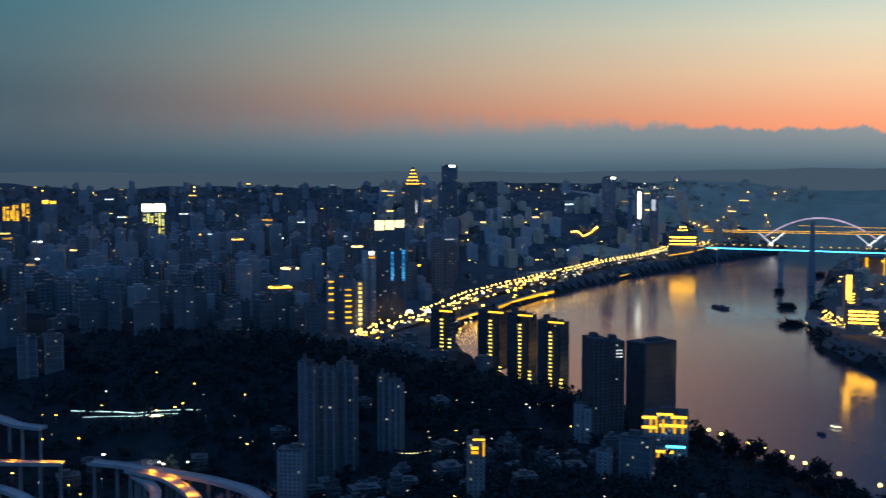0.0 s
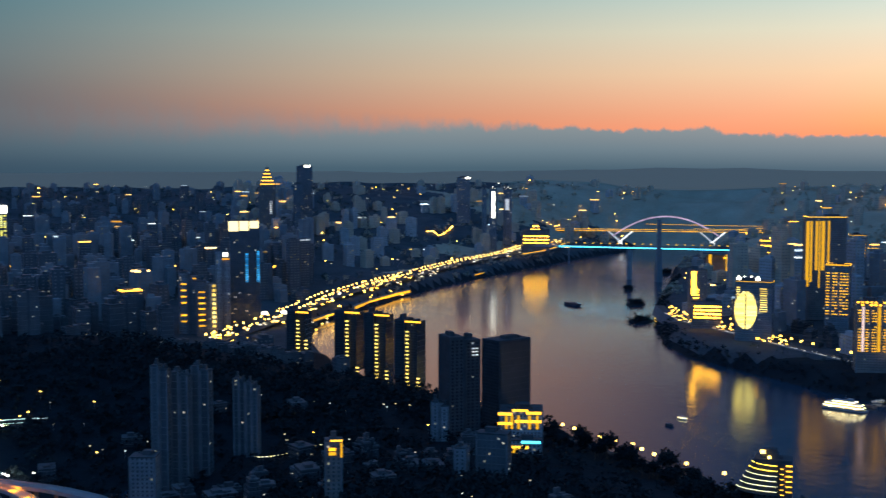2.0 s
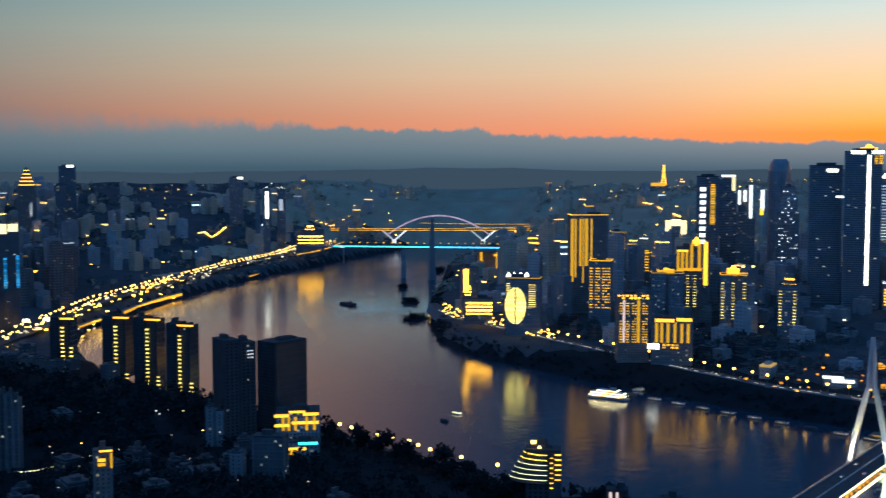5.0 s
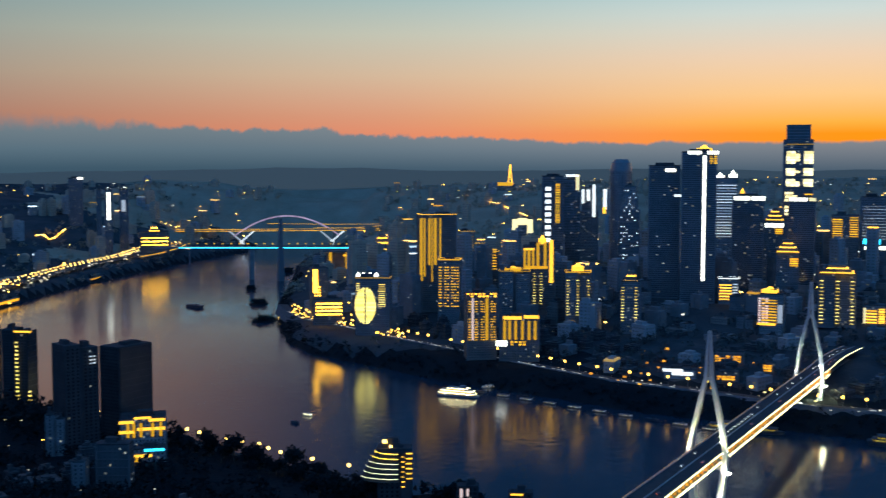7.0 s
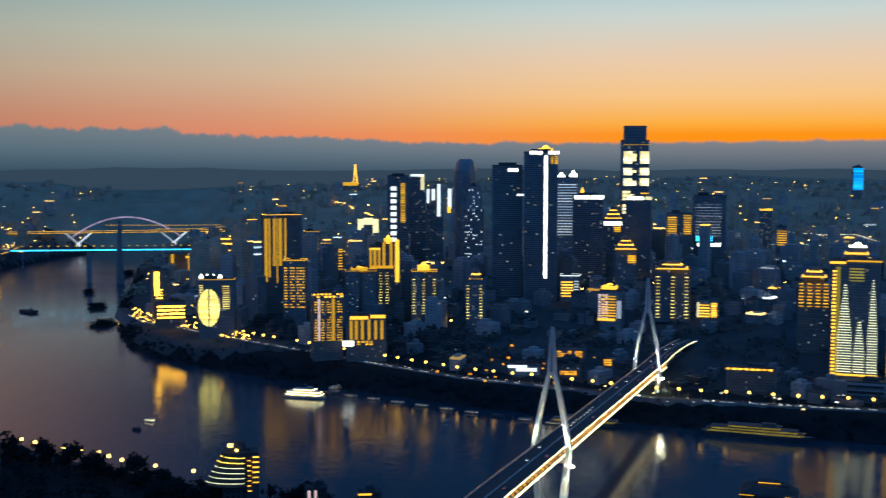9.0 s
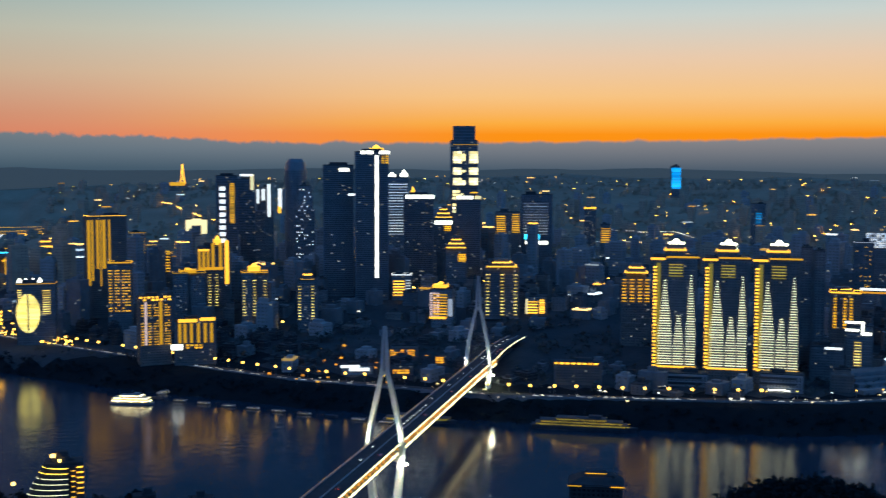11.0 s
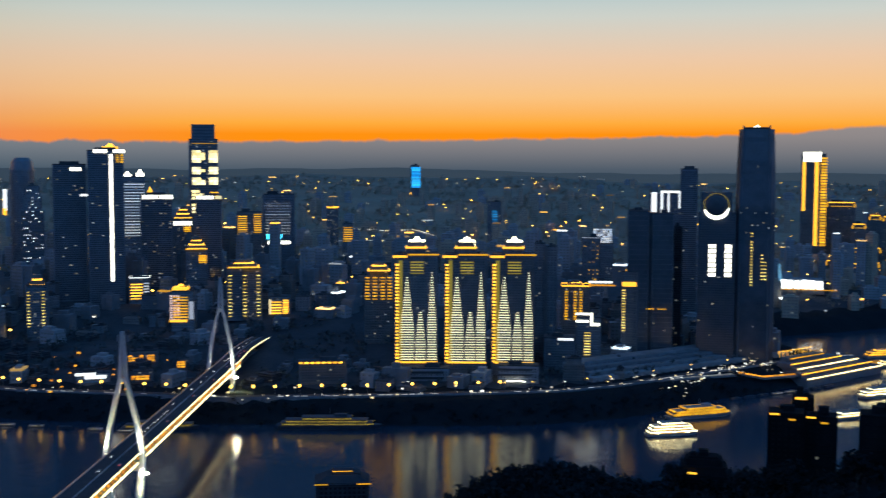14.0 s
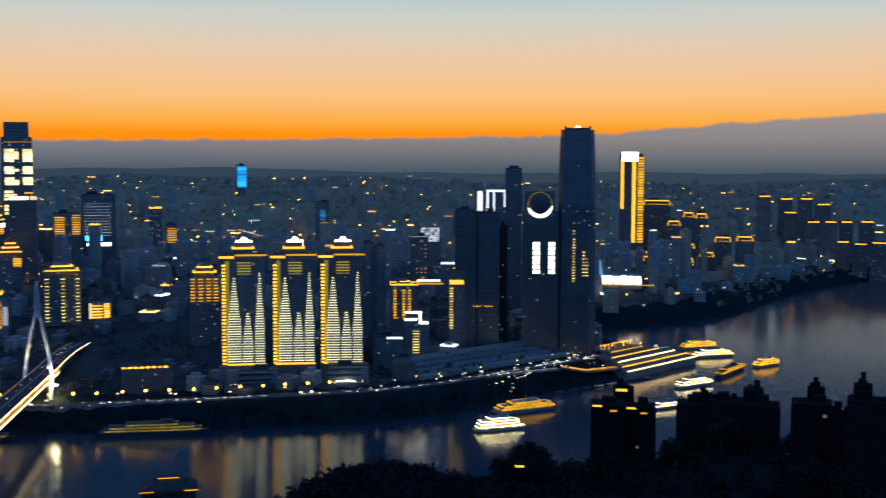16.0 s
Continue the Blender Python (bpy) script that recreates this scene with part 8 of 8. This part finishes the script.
# ---- the many plain buildings of the city ----
def plain_building(w, d, h, wall, chance, seed, style, sign=None):
    """A plain apartment or office block, base at the origin; the wall is the thing, its windows are parts."""
    rng = random.Random(seed)
    body, dark, lit, roof, slabs = Geo(), Geo(), Geo(), Geo(), Geo()
    if style == "slab":
        block(body, dark, lit, slabs, 0, 0, w, d, 0, h, rng, chance, 3.8, 3.4, False)
        rooftop(roof, w, d, h, rng)
    elif style == "wings":
        for a in (-1, 1):
            block(body, dark, lit, slabs, a * w * 0.28, a * 0.6, w * 0.42, d, 0, h - (a + 1) * 1.6, rng, chance, 3.8, 3.4, False)
            rooftop(roof, w * 0.42, d, h - (a + 1) * 1.6, rng, a * w * 0.28)
        body.box(0, d * 0.1, 0, w * 0.2, d * 0.7, h + 2)
    else:
        block(body, dark, lit, slabs, 0, 0, w, d, 0, h * 0.8, rng, chance, 3.8, 3.4, False)
        block(body, dark, lit, slabs, 0, 0, w * 0.7, d * 0.7, h * 0.8, h, rng, chance, 3.8, 3.4, False)
        rooftop(roof, w * 0.7, d * 0.7, h, rng)
    solids = body.pieces()
    ob = part("apartment_block", solids[0], wall)
    for g in solids[1:]:
        part("wing", g, wall, ob)
    part("roof", roof, "roof_felt", ob, "flat roof with plant rooms", "stuff")
    part("slab_edging", slabs, "slab_edge", ob, "pale floor slab edges", "stuff")
    part("glazing", dark, "window_glass", ob, "unlit windows", "stuff")
    if lit.v:
        part("lit_glazing", lit, "window_warm", ob, "a few lit windows", "stuff")
    if sign:
        g = Geo()
        g.box(0, -d / 2 - 0.4, h + 0.3, w * 0.8, 0.8, 2.2)
        part("roof_light", g, sign, ob, "lit roof edge")
    return tagged(ob, "", "building")


KINDS = []
WORDS = {"concrete": "grey concrete", "pale_tile": "pale tiled", "brown_tile": "brown tiled"}
seed = 100
for hh, ww in ((16, 26), (28, 30), (45, 28), (64, 26), (84, 28), (104, 30)):
    for style, wall, sign in (("slab", "concrete", None), ("wings", "concrete", None), ("steps", "brown_tile", None), ("slab", "pale_tile", "gold"), ("wings", "concrete", "white")):
        seed += 1
        ob = plain_building(ww, ww * 0.62, hh, wall, 0.022 if hh > 20 else 0.03, seed, style, sign)
        size = "low" if hh < 20 else "mid-rise" if hh < 50 else "high-rise"
        tagged(ob, f"{size} {WORDS[wall]} apartment building " + ("with lit roof edge" if sign else "with few lit windows"), "building")
        KINDS.append((hh, sign, ob, []))

# Copies with darkened walls for the night side.
for hh, ww, style in ((34, 24, "wings"), (48, 24, "slab"), (66, 26, "wings"), (86, 26, "slab")):
    seed += 1
    ob = plain_building(ww, ww * 0.62, hh, "dimmed_grey_tile", 0.02, seed, style, None)
    tagged(ob, "dim grey high-rise apartment building with few lit windows", "building")
    KINDS.append((hh, "night", ob, []))
# Low blocks whose dark walls stand for the dim light by the bank.
for hh, ww, style in ((12, 22, "slab"), (16, 18, "wings"), (20, 24, "slab"), (26, 20, "steps")):
    seed += 1
    ob = plain_building(ww, ww * 0.62, hh, "dark_render", 0.012, seed, style, None)
    tagged(ob, "low dim grey apartment building among dark trees", "building")
    KINDS.append((hh, "dim", ob, []))

KEEP_OUT = [(o.matrix_basis.translation.x, o.matrix_basis.translation.y, max(o["size"][0], o["size"][1])) for o in bpy.data.objects if "size" in o.keys()]
TAKEN = np.array([(x, y, w * 0.62 + 8) for x, y, w in KEEP_OUT])
bridge_line = [(611 + 0.8058 * s, 760.4 + 0.5922 * s) for s in range(380, 700, 20)]

ROOM = np.array([(x, y, 26) for x, y, t in along(NORTH_ROAD, 10)] + [(x, y, 32) for x, y, t in along(SOUTH_ROAD, 10)] + [(x, y, 30) for x, y in bridge_line])


def free(x, y, gap):
    global TAKEN
    if (np.hypot(TAKEN[:, 0] - x, TAKEN[:, 1] - y) < TAKEN[:, 2] + gap).any():
        return False
    return not (np.hypot(ROOM[:, 0] - x, ROOM[:, 1] - y) < ROOM[:, 2]).any()


def across(x, y):
    """Whether a place lies beyond the river, as seen from the hill at the origin."""
    k = np.linspace(0.05, 0.98, 60)
    return bool((shore(x * k, y * k) < 0).any())


FAR = {k: Geo() for k in ("dimmed_grey_tile", "pale_tile", "hazed_render", "concrete", "glazing", "lit", "gold", "white")}


def far_building(x, y, z, w, d, h, turn, wall, rng, sign):
    """One of the many distant buildings, joined with its fellows: storeyed body, roof house, windows, sometimes a lit roof edge."""
    c, s = math.cos(turn), math.sin(turn)
    body = FAR[wall]
    body.box(x, y, z, w, d, h, turn)
    if rng.random() < 0.5:
        body.box(x + c * w * 0.3, y + s * w * 0.3, z, w * 0.35, d * 1.16, h - rng.uniform(2, 8), turn)
    u = rng.uniform(-0.2, 0.2) * w
    body.box(x + c * u, y + s * u, z + h, w * rng.uniform(0.3, 0.6), d * 0.5, rng.uniform(3, 6), turn)
    for k, (face, half, width) in enumerate(((0, d / 2, w), (math.pi / 2, w / 2, d), (math.pi, d / 2, w), (-math.pi / 2, w / 2, d))):
        t = turn + face
        panes(FAR["glazing"], FAR["lit"], x + math.sin(t) * (half + 0.15), y - math.cos(t) * (half + 0.15), t, width * 0.9, z + 4, z + h, rng, 0.04, 5.4, 6.0, 3.0, 2.2)
    if sign:
        FAR[sign].box(x, y, z + h + 0.2, w * rng.uniform(0.5, 1.06), d * 1.06, rng.uniform(1.4, 3.0), turn)


def district(seed, tries, az, dist, want_across, min_shore, gap, tall, roof_angle, signs, want, walls=None, tone=None):
    """Scatters buildings over a part of the city. tall: heights; roof_angle: how far below eye level roofs stay, in degrees.
    With walls they are joined as far buildings, without they are things of their own."""
    global TAKEN
    rng = random.Random(seed)
    n = 0
    cand = []
    for _ in range(tries):
        a, r = math.radians(rng.uniform(*az)), math.sqrt(rng.uniform(dist[0] ** 2, dist[1] ** 2))
        cand.append((r * math.sin(a), r * math.cos(a), r))
    arr = np.array(cand)
    sh, gz = shore(arr[:, 0], arr[:, 1]), heights(arr[:, 0], arr[:, 1])
    for (x, y, r), s, z in zip(cand, sh, gz):
        if n >= want:
            break
        if s < min_shore or not free(x, y, gap) or across(x, y) != want_across:
            continue
        low = rng.uniform(*roof_angle)
        if want_across and r < 2000:
            low = max(low, rng.uniform(0, 0.8) + float(np.interp(r, (1400, 1600, 1750, 1850, 2000), (10.2, 9.0, 7.4, 5.8, 4.0))))
        if not want_across and r < 2300 and -6.4 < math.degrees(math.atan2(x, y)) < 4:
            low = max(low, rng.uniform(8.4, 9.2))
        h = min(rng.uniform(*tall), 300 - r * math.tan(math.radians(low)) - z)
        if s < min_shore + 90:
            h = min(h, rng.uniform(14, 40))
        if h < 9:
            continue
        sign = None if rng.random() > signs else rng.choice(("gold", "gold", "white"))
        sign = tone or sign
        if want_across and not walls and s < min_shore + 230 and x < y * 1.05:
            sign, h = "dim", min(h, rng.uniform(10, 30))
        turn = 20 + rng.choice((0, 90, 180, 270)) + rng.gauss(0, 9)
        if walls:
            far_building(x, y, z - 2, rng.uniform(18, 34), rng.uniform(14, 22), h + 2, math.radians(turn), rng.choice(walls), rng, sign)
        else:
            pick = min((k for k in KINDS if k[1] == sign), key=lambda k: abs(k[0] - h) + rng.uniform(0, 9))
            k = min(max(h / pick[0], 0.6), 1.35)
            m = pose(x, y, z - 2, 0, 0, turn) @ Matrix.Diagonal((rng.uniform(0.8, 1.2), rng.uniform(0.8, 1.2), k, 1))
            if not pick[3]:
                pick[2].matrix_basis = m
                pick[3].append(1)
            else:
                copy_thing(pick[2], m)
        TAKEN = np.vstack([TAKEN, (x, y, 17)])
        n += 1


district(1, 6000, (14, 82), (1350, 1950), True, 95, 5, (18, 95), (4.8, 8.5), 0.08, 150)
district(7, 900, (-24, 14), (850, 1260), False, 60, 10, (9, 18), (10.5, 13.0), 0.0, 22, None, "dim")
district(11, 2500, (-7, 9), (930, 1110), False, 45, 2, (10, 26), (10.0, 13.2), 0.0, 20, None, "dim")
district(3, 900, (-25, 10), (1480, 1750), False, 60, 7, (30, 80), (5.4, 7.5), 0.03, 60, None, "night")
district(8, 6000, (14, 82), (1400, 2200), True, 95, 4, (30, 110), (4.2, 7.0), 0.10, 200, ("concrete", "concrete", "pale_tile"))
# From here out some walls are paled with distance for haze.
district(2, 4000, (15, 80), (2000, 3000), True, 60, 6, (30, 130), (2.9, 5.0), 0.16, 280, ("pale_tile", "hazed_render", "pale_tile"))
# Away from the sunset the walls are coloured darker for the lack of light.
district(9, 5000, (-25, 12), (1700, 2500), False, 60, 6, (35, 100), (3.8, 7.0), 0.04, 260, ("dimmed_grey_tile", "dimmed_grey_tile", "concrete"))
district(4, 4000, (-25, 20), (2400, 3300), False, 40, 6, (40, 120), (1.8, 4.2), 0.10, 420, ("dimmed_grey_tile", "dimmed_grey_tile", "concrete"))
district(5, 6000, (-25, 9), (3000, 4650), False, 60, 4, (14, 60), (0.9, 2.1), 0.10, 300, ("dimmed_grey_tile", "concrete"))
# Farthest districts towards the sunset: mostly hazed walls.
district(10, 8000, (-3, 95), (3000, 4650), False, 60, 4, (14, 60), (0.7, 1.9), 0.12, 190, ("hazed_render", "hazed_render", "pale_tile"))
district(6, 16000, (0, 95), (3000, 4650), True, 60, 4, (14, 60), (0.7, 1.9), 0.14, 480, ("hazed_render", "hazed_render", "pale_tile"))
for k in KINDS:
    if not k[3]:
        for o in (k[2], *k[2].children_recursive):
            bpy.data.objects.remove(o)
far = None
for wall, words in (("hazed_render", "farthest pale buildings of the city in the haze"), ("pale_tile", "many distant pale tiled apartment buildings"), ("concrete", "many distant grey concrete apartment buildings"), ("dimmed_grey_tile", "many dim grey tiled apartment buildings on the night side")):
    far = tagged(part("far_buildings", FAR[wall], wall), words, "buildings", kind="stuff")
for name, key, mat, words in (("glazing", "glazing", "hazed_window", "unlit windows"), ("lit_glazing", "lit", "window_warm", "lit windows"), ("gold_roof_lighting", "gold", "far_gold", "gold lit roof edges"), ("white_roof_lighting", "white", "far_white", "white lit roof edges")):
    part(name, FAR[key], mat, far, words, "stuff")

# street lights between the houses
rng = random.Random(31)
places = []
while len(places) < 1500:
    a, r = math.radians(rng.uniform(-25, 92)), math.sqrt(rng.uniform(1750 ** 2, 4550 ** 2))
    places.append((r * math.sin(a), r * math.cos(a)))
dry = shore(np.array([p[0] for p in places]), np.array([p[1] for p in places])) > 50
places = [p for p, d in zip(places, dry) if d]
specks("street_lights", places[0::2], "lamp_gold", "countless gold street lights among the far buildings", (2.0, 4.5), (6, 22), 5)
specks("street_lights", places[1::4], "lamp_white", "countless white street lights among the far buildings", (1.6, 4.0), (6, 22), 6)
specks("traffic_lights", near_line(NORTH_ROAD[2:], 5, 110, 8), "lamp_white", "white and red lights of traffic on the riverside road", (0.5, 1.3), (1.0, 2.5), 9)
specks("traffic_lights", near_line(NORTH_ROAD[8:], 18, 60, 18), "lamp_white", "white lights of shops and cars by the riverside road", (1.4, 3.4), (1.0, 8.0), 19)
specks("traffic_lights", near_line(SOUTH_ROAD, 12, 170, 10), "lamp_white", "dense lights of traffic on the expressway", (1.6, 4.2), (2.0, 8.0), 11)
specks("traffic_lights", near_line(SOUTH_ROAD[:6], 26, 120, 12), "lamp_gold", "dense gold lights beside the expressway", (2.0, 5.0), (2.0, 10.0), 13)
specks("wharf_lights", near_line([(1300, 620), (1450, 575), (1600, 520)], 10, 60, 14), "lamp_white", "white lamps along the wharf", (1.0, 2.4), (2.0, 7.0), 15)
specks("slope_lights", [(rng.gauss(930, 60), rng.gauss(1190, 70)) for _ in range(26)], "amber", "amber lights among old houses on the slope", (2.0, 4.5), (1.0, 6.0), 16)
specks("hillside_lights", near_line([(-930, 2650), (-800, 2520), (-700, 2400), (-640, 2300)], 26, 60, 33), "lamp_gold", "gold lamps along a far hillside road", (2.5, 6.0), (6, 16), 34)
specks("shore_lights", near_line(NORTH_ROAD[:5], 7, 130, 36), "lamp_gold", "bright gold lights along the bend of the far bank", (1.4, 3.0), (2, 9), 37)
specks("floodlights", [(-58, 1985), (-20, 2010), (-26, 2002)], "white_bright", "dazzling white floodlights beside the expressway", (7.0, 9.0), (14, 18), 35)
specks("park_lights", [(rng.uniform(-420, 200), rng.uniform(800, 1250)) for _ in range(80)], "lamp_white", "scattered lights in the dark wooded park", (0.6, 1.4), (3.0, 9.0), 17)
specks("sports_lights", [(-262, 1066), (-266, 1068), (-320, 1074), (-241, 1074)], "white_bright", "white floodlights of a small sports ground", (1.6, 2.6), (7.0, 9.0), 38)
specks("park_lights", [(rng.uniform(-420, 150), rng.uniform(800, 1250)) for _ in range(50)], "lamp_gold", "scattered warm lights in the dark wooded park", (0.8, 1.8), (3.0, 9.0), 23)


# ---- trees ----
def tree(seed, tall):
    """A broadleaf tree: tapered trunk, limbs, and a crown of many small leaf clumps with gaps."""
    rng = random.Random(seed)
    ob = thing("tree", "dark broadleaf tree with an uneven crown", "tree")
    t, c = Geo(), Geo()
    t.prism(ring(tall * 0.028, 8), 0, tall * 0.5, 0.55)
    tips = []
    for i in range(7):
        a, r = rng.uniform(0, 6.28), tall * rng.uniform(0.16, 0.34)
        tip = (r * math.cos(a), r * math.sin(a), tall * rng.uniform(0.5, 0.9))
        t.bar((0, 0, tall * rng.uniform(0.28, 0.48)), tip, tall * 0.014)
        tips.append(tip)
    for tip in tips + [(0, 0, tall * 0.86)]:
        for _ in range(44):
            q = Vector(tip) + Vector((rng.gauss(0, 1), rng.gauss(0, 1), rng.gauss(0, 0.7))) * tall * 0.12
            s = tall * rng.uniform(0.05, 0.1)
            n = [Vector((rng.gauss(0, 1), rng.gauss(0, 1), rng.gauss(0, 1))).normalized() * s for _ in range(4)]
            c.add([q + v for v in n], [(0, 1, 2), (0, 2, 3), (0, 3, 1), (1, 3, 2)])
    part("trunk", t, "bark", ob)
    part("crown", c, "leaf", ob, "dark leafy crown")
    return ob


def plant(models, places, group):
    zs = heights(np.array([p[0] for p in places]), np.array([p[1] for p in places]))
    for (x, y), z in zip(places, zs):
        k = rng.uniform(0.75, 1.3)
        m = pose(x, y, z - 0.4, 0, 0, rng.uniform(0, 360)) @ Matrix.Diagonal((k, k, k * rng.uniform(0.85, 1.15), 1))
        model = rng.choice(models)
        if model.get("used"):
            copy_thing(model, m)
        else:
            model["used"] = 1
            model.matrix_basis = m


rng = random.Random(41)
TREES = [tree(s, h) for s, h in ((1, 12), (2, 14), (3, 10), (4, 16))]
for model in TREES:
    tagged(model, group="trees on the near bank")
spots = [(rng.gauss(620, 70), rng.gauss(130, 80)) for _ in range(110)] + [(rng.uniform(560, 650), rng.uniform(190, 300)) for _ in range(30)]
spots += [(rng.gauss(330, 16), rng.gauss(862, 10)) for _ in range(22)] + [(rng.gauss(396, 14), rng.gauss(812, 9)) for _ in range(18)]
for i in range(70):
    k = rng.random()
    x, y, t = rng.choice(along(NEAR_ROAD, 6))
    spots.append((x + rng.gauss(-16, 8), y + rng.gauss(-6, 9)))
plant(TREES, [p for p in spots if free(p[0], p[1], -12)], "trees")


def woods(name, places, label, seed, size=(5, 9), mat="leaf"):
    """Far woods: many crowns of loose leaf clumps in one object."""
    r = random.Random(seed)
    g = Geo()
    zs = heights(np.array([p[0] for p in places]), np.array([p[1] for p in places]))
    for (x, y), z in zip(places, zs):
        s = r.uniform(*size)
        for _ in range(14):
            q = Vector((x, y, z + s * 0.8)) + Vector((r.gauss(0, 1), r.gauss(0, 1), r.gauss(0, 0.8))) * s * 0.45
            n = [Vector((r.gauss(0, 1), r.gauss(0, 1), r.gauss(0, 1))).normalized() * s * r.uniform(0.25, 0.5) for _ in range(4)]
            g.add([q + v for v in n], [(0, 1, 2), (0, 2, 3), (0, 3, 1), (1, 3, 2)])
    tagged(part(name, g, mat), label, "woods", kind="stuff")


rng = random.Random(43)
RAMPS = [(-355, 914), (-335, 850), (-315, 835), (-364, 868), (-416, 1074), (-380, 913), (-300, 905), (-273, 896), (-252, 891), (-231, 885), (-213, 874), (-195, 862), (-178, 853), (-161, 843), (-144, 828), (-128, 809), (-205, 845), (-190, 825), (-180, 805), (-212, 835), (-210, 800), (-390, 1045), (-360, 1041), (-400, 904), (-350, 900)]
hill = [(rng.gauss(-120, 210), rng.gauss(1270, 90)) for _ in range(1100)] + [(rng.gauss(40, 170), rng.gauss(860, 90)) for _ in range(700)] + [(rng.uniform(-420, 260), rng.uniform(780, 1300)) for _ in range(900)]
hill = [p for p, s in zip(hill, shore(np.array([p[0] for p in hill]), np.array([p[1] for p in hill]))) if s > 14 and free(p[0], p[1], -8) and min(math.hypot(p[0] - a, p[1] - b) for a, b in RAMPS) > 16]
woods("woods", hill, "dark wooded hill above the near bank", 1)
dome = [(rng.gauss(500, 70), rng.gauss(315, 66)) for _ in range(1700)] + [(rng.gauss(640, 110), rng.gauss(120, 110)) for _ in range(900)]
dome = [p for p, s in zip(dome, shore(np.array([p[0] for p in dome]), np.array([p[1] for p in dome]))) if s > 14]
woods("woods", dome, "black wooded hilltop between camera and river", 3, (3, 5.5))
slopes = []
while len(slopes) < 7000:
    a, r = math.radians(rng.uniform(-25, 95)), math.sqrt(rng.uniform(2300 ** 2, 4600 ** 2))
    x, y = r * math.sin(a), r * math.cos(a)
    if noise.noise(Vector((x / 260, y / 260, 1.0))) > -0.25:
        slopes.append((x, y))
slopes = [p for p, s in zip(slopes, shore(np.array([p[0] for p in slopes]), np.array([p[1] for p in slopes]))) if s > 14]
slope = []
while len(slope) < 900:
    a, r = math.radians(rng.uniform(16, 70)), math.sqrt(rng.uniform(1250 ** 2, 1800 ** 2))
    slope.append((r * math.sin(a), r * math.cos(a)))
slope = [p for p, s in zip(slope, shore(np.array([p[0] for p in slope]), np.array([p[1] for p in slope]))) if s > 60 and free(p[0], p[1], -6)]
woods("woods", slope, "dark woods on the slope between the houses", 6, (5, 9), "slope_leaf")
# Far woods split by bearing: hazed colour towards the sunset, darker copy away from it.
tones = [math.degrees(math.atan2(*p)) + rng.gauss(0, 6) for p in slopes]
woods("woods", [p for p, a in zip(slopes, tones) if a > 4], "grey-green woods between the far buildings", 4, (6, 12), "hazed_leaf")
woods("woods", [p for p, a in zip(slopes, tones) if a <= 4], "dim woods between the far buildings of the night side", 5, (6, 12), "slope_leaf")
bank = []
for x, y, t in along([(905, 2750)] + NORTH_SHORE[5:20], 7):
    for _ in range(2):
        d = rng.uniform(4, 30)
        bank.append((x - math.sin(t) * -d * -1 + rng.gauss(0, 4), y + math.cos(t) * d + rng.gauss(0, 4)))
bank = [p for p, s in zip(bank, shore(np.array([p[0] for p in bank]), np.array([p[1] for p in bank]))) if s > 3]
woods("bank_scrub", bank, "dark scrub along the far river bank", 2, (2.5, 5))


# ---- reed islets off the far bank ----
def islet(x, y, w, d, turn, seed):
    r = random.Random(seed)
    ob = thing("islet", "dark wooded islet in the river shallows", "islet", pose(x, y, 0, 0, 0, turn), "river islets")
    b, c = Geo(), Geo()
    b.tube([[(a * k, bb * k, z) for a, bb in [(w / 2 * math.cos(q) * (1 + 0.18 * math.sin(3 * q + seed)), d / 2 * math.sin(q)) for q in [2 * math.pi * i / 22 for i in range(22)]]] for z, k in ((-1, 1.1), (0.8, 1.0), (2.4, 0.7))])
    for _ in range(int(w * 1.2)):
        q0 = Vector((r.gauss(0, w * 0.2), r.gauss(0, d * 0.2), r.uniform(3, 8)))
        for _ in range(6):
            q = q0 + Vector((r.gauss(0, 2.5), r.gauss(0, 2.5), r.gauss(0, 1.8)))
            n = [Vector((r.gauss(0, 1), r.gauss(0, 1), r.gauss(0, 1))).normalized() * r.uniform(1.2, 2.8) for _ in range(4)]
            c.add([q + v for v in n], [(0, 1, 2), (0, 2, 3), (0, 3, 1), (1, 3, 2)])
    part("bank", b, "earth", ob)
    part("thicket", c, "leaf", ob, "dark thicket", "stuff")


islet(705, 2360, 70, 40, 70, 1)
islet(640, 2105, 80, 44, 60, 2)
islet(770, 2640, 46, 22, 60, 3)
islet(980, 3010, 90, 26, 60, 4)
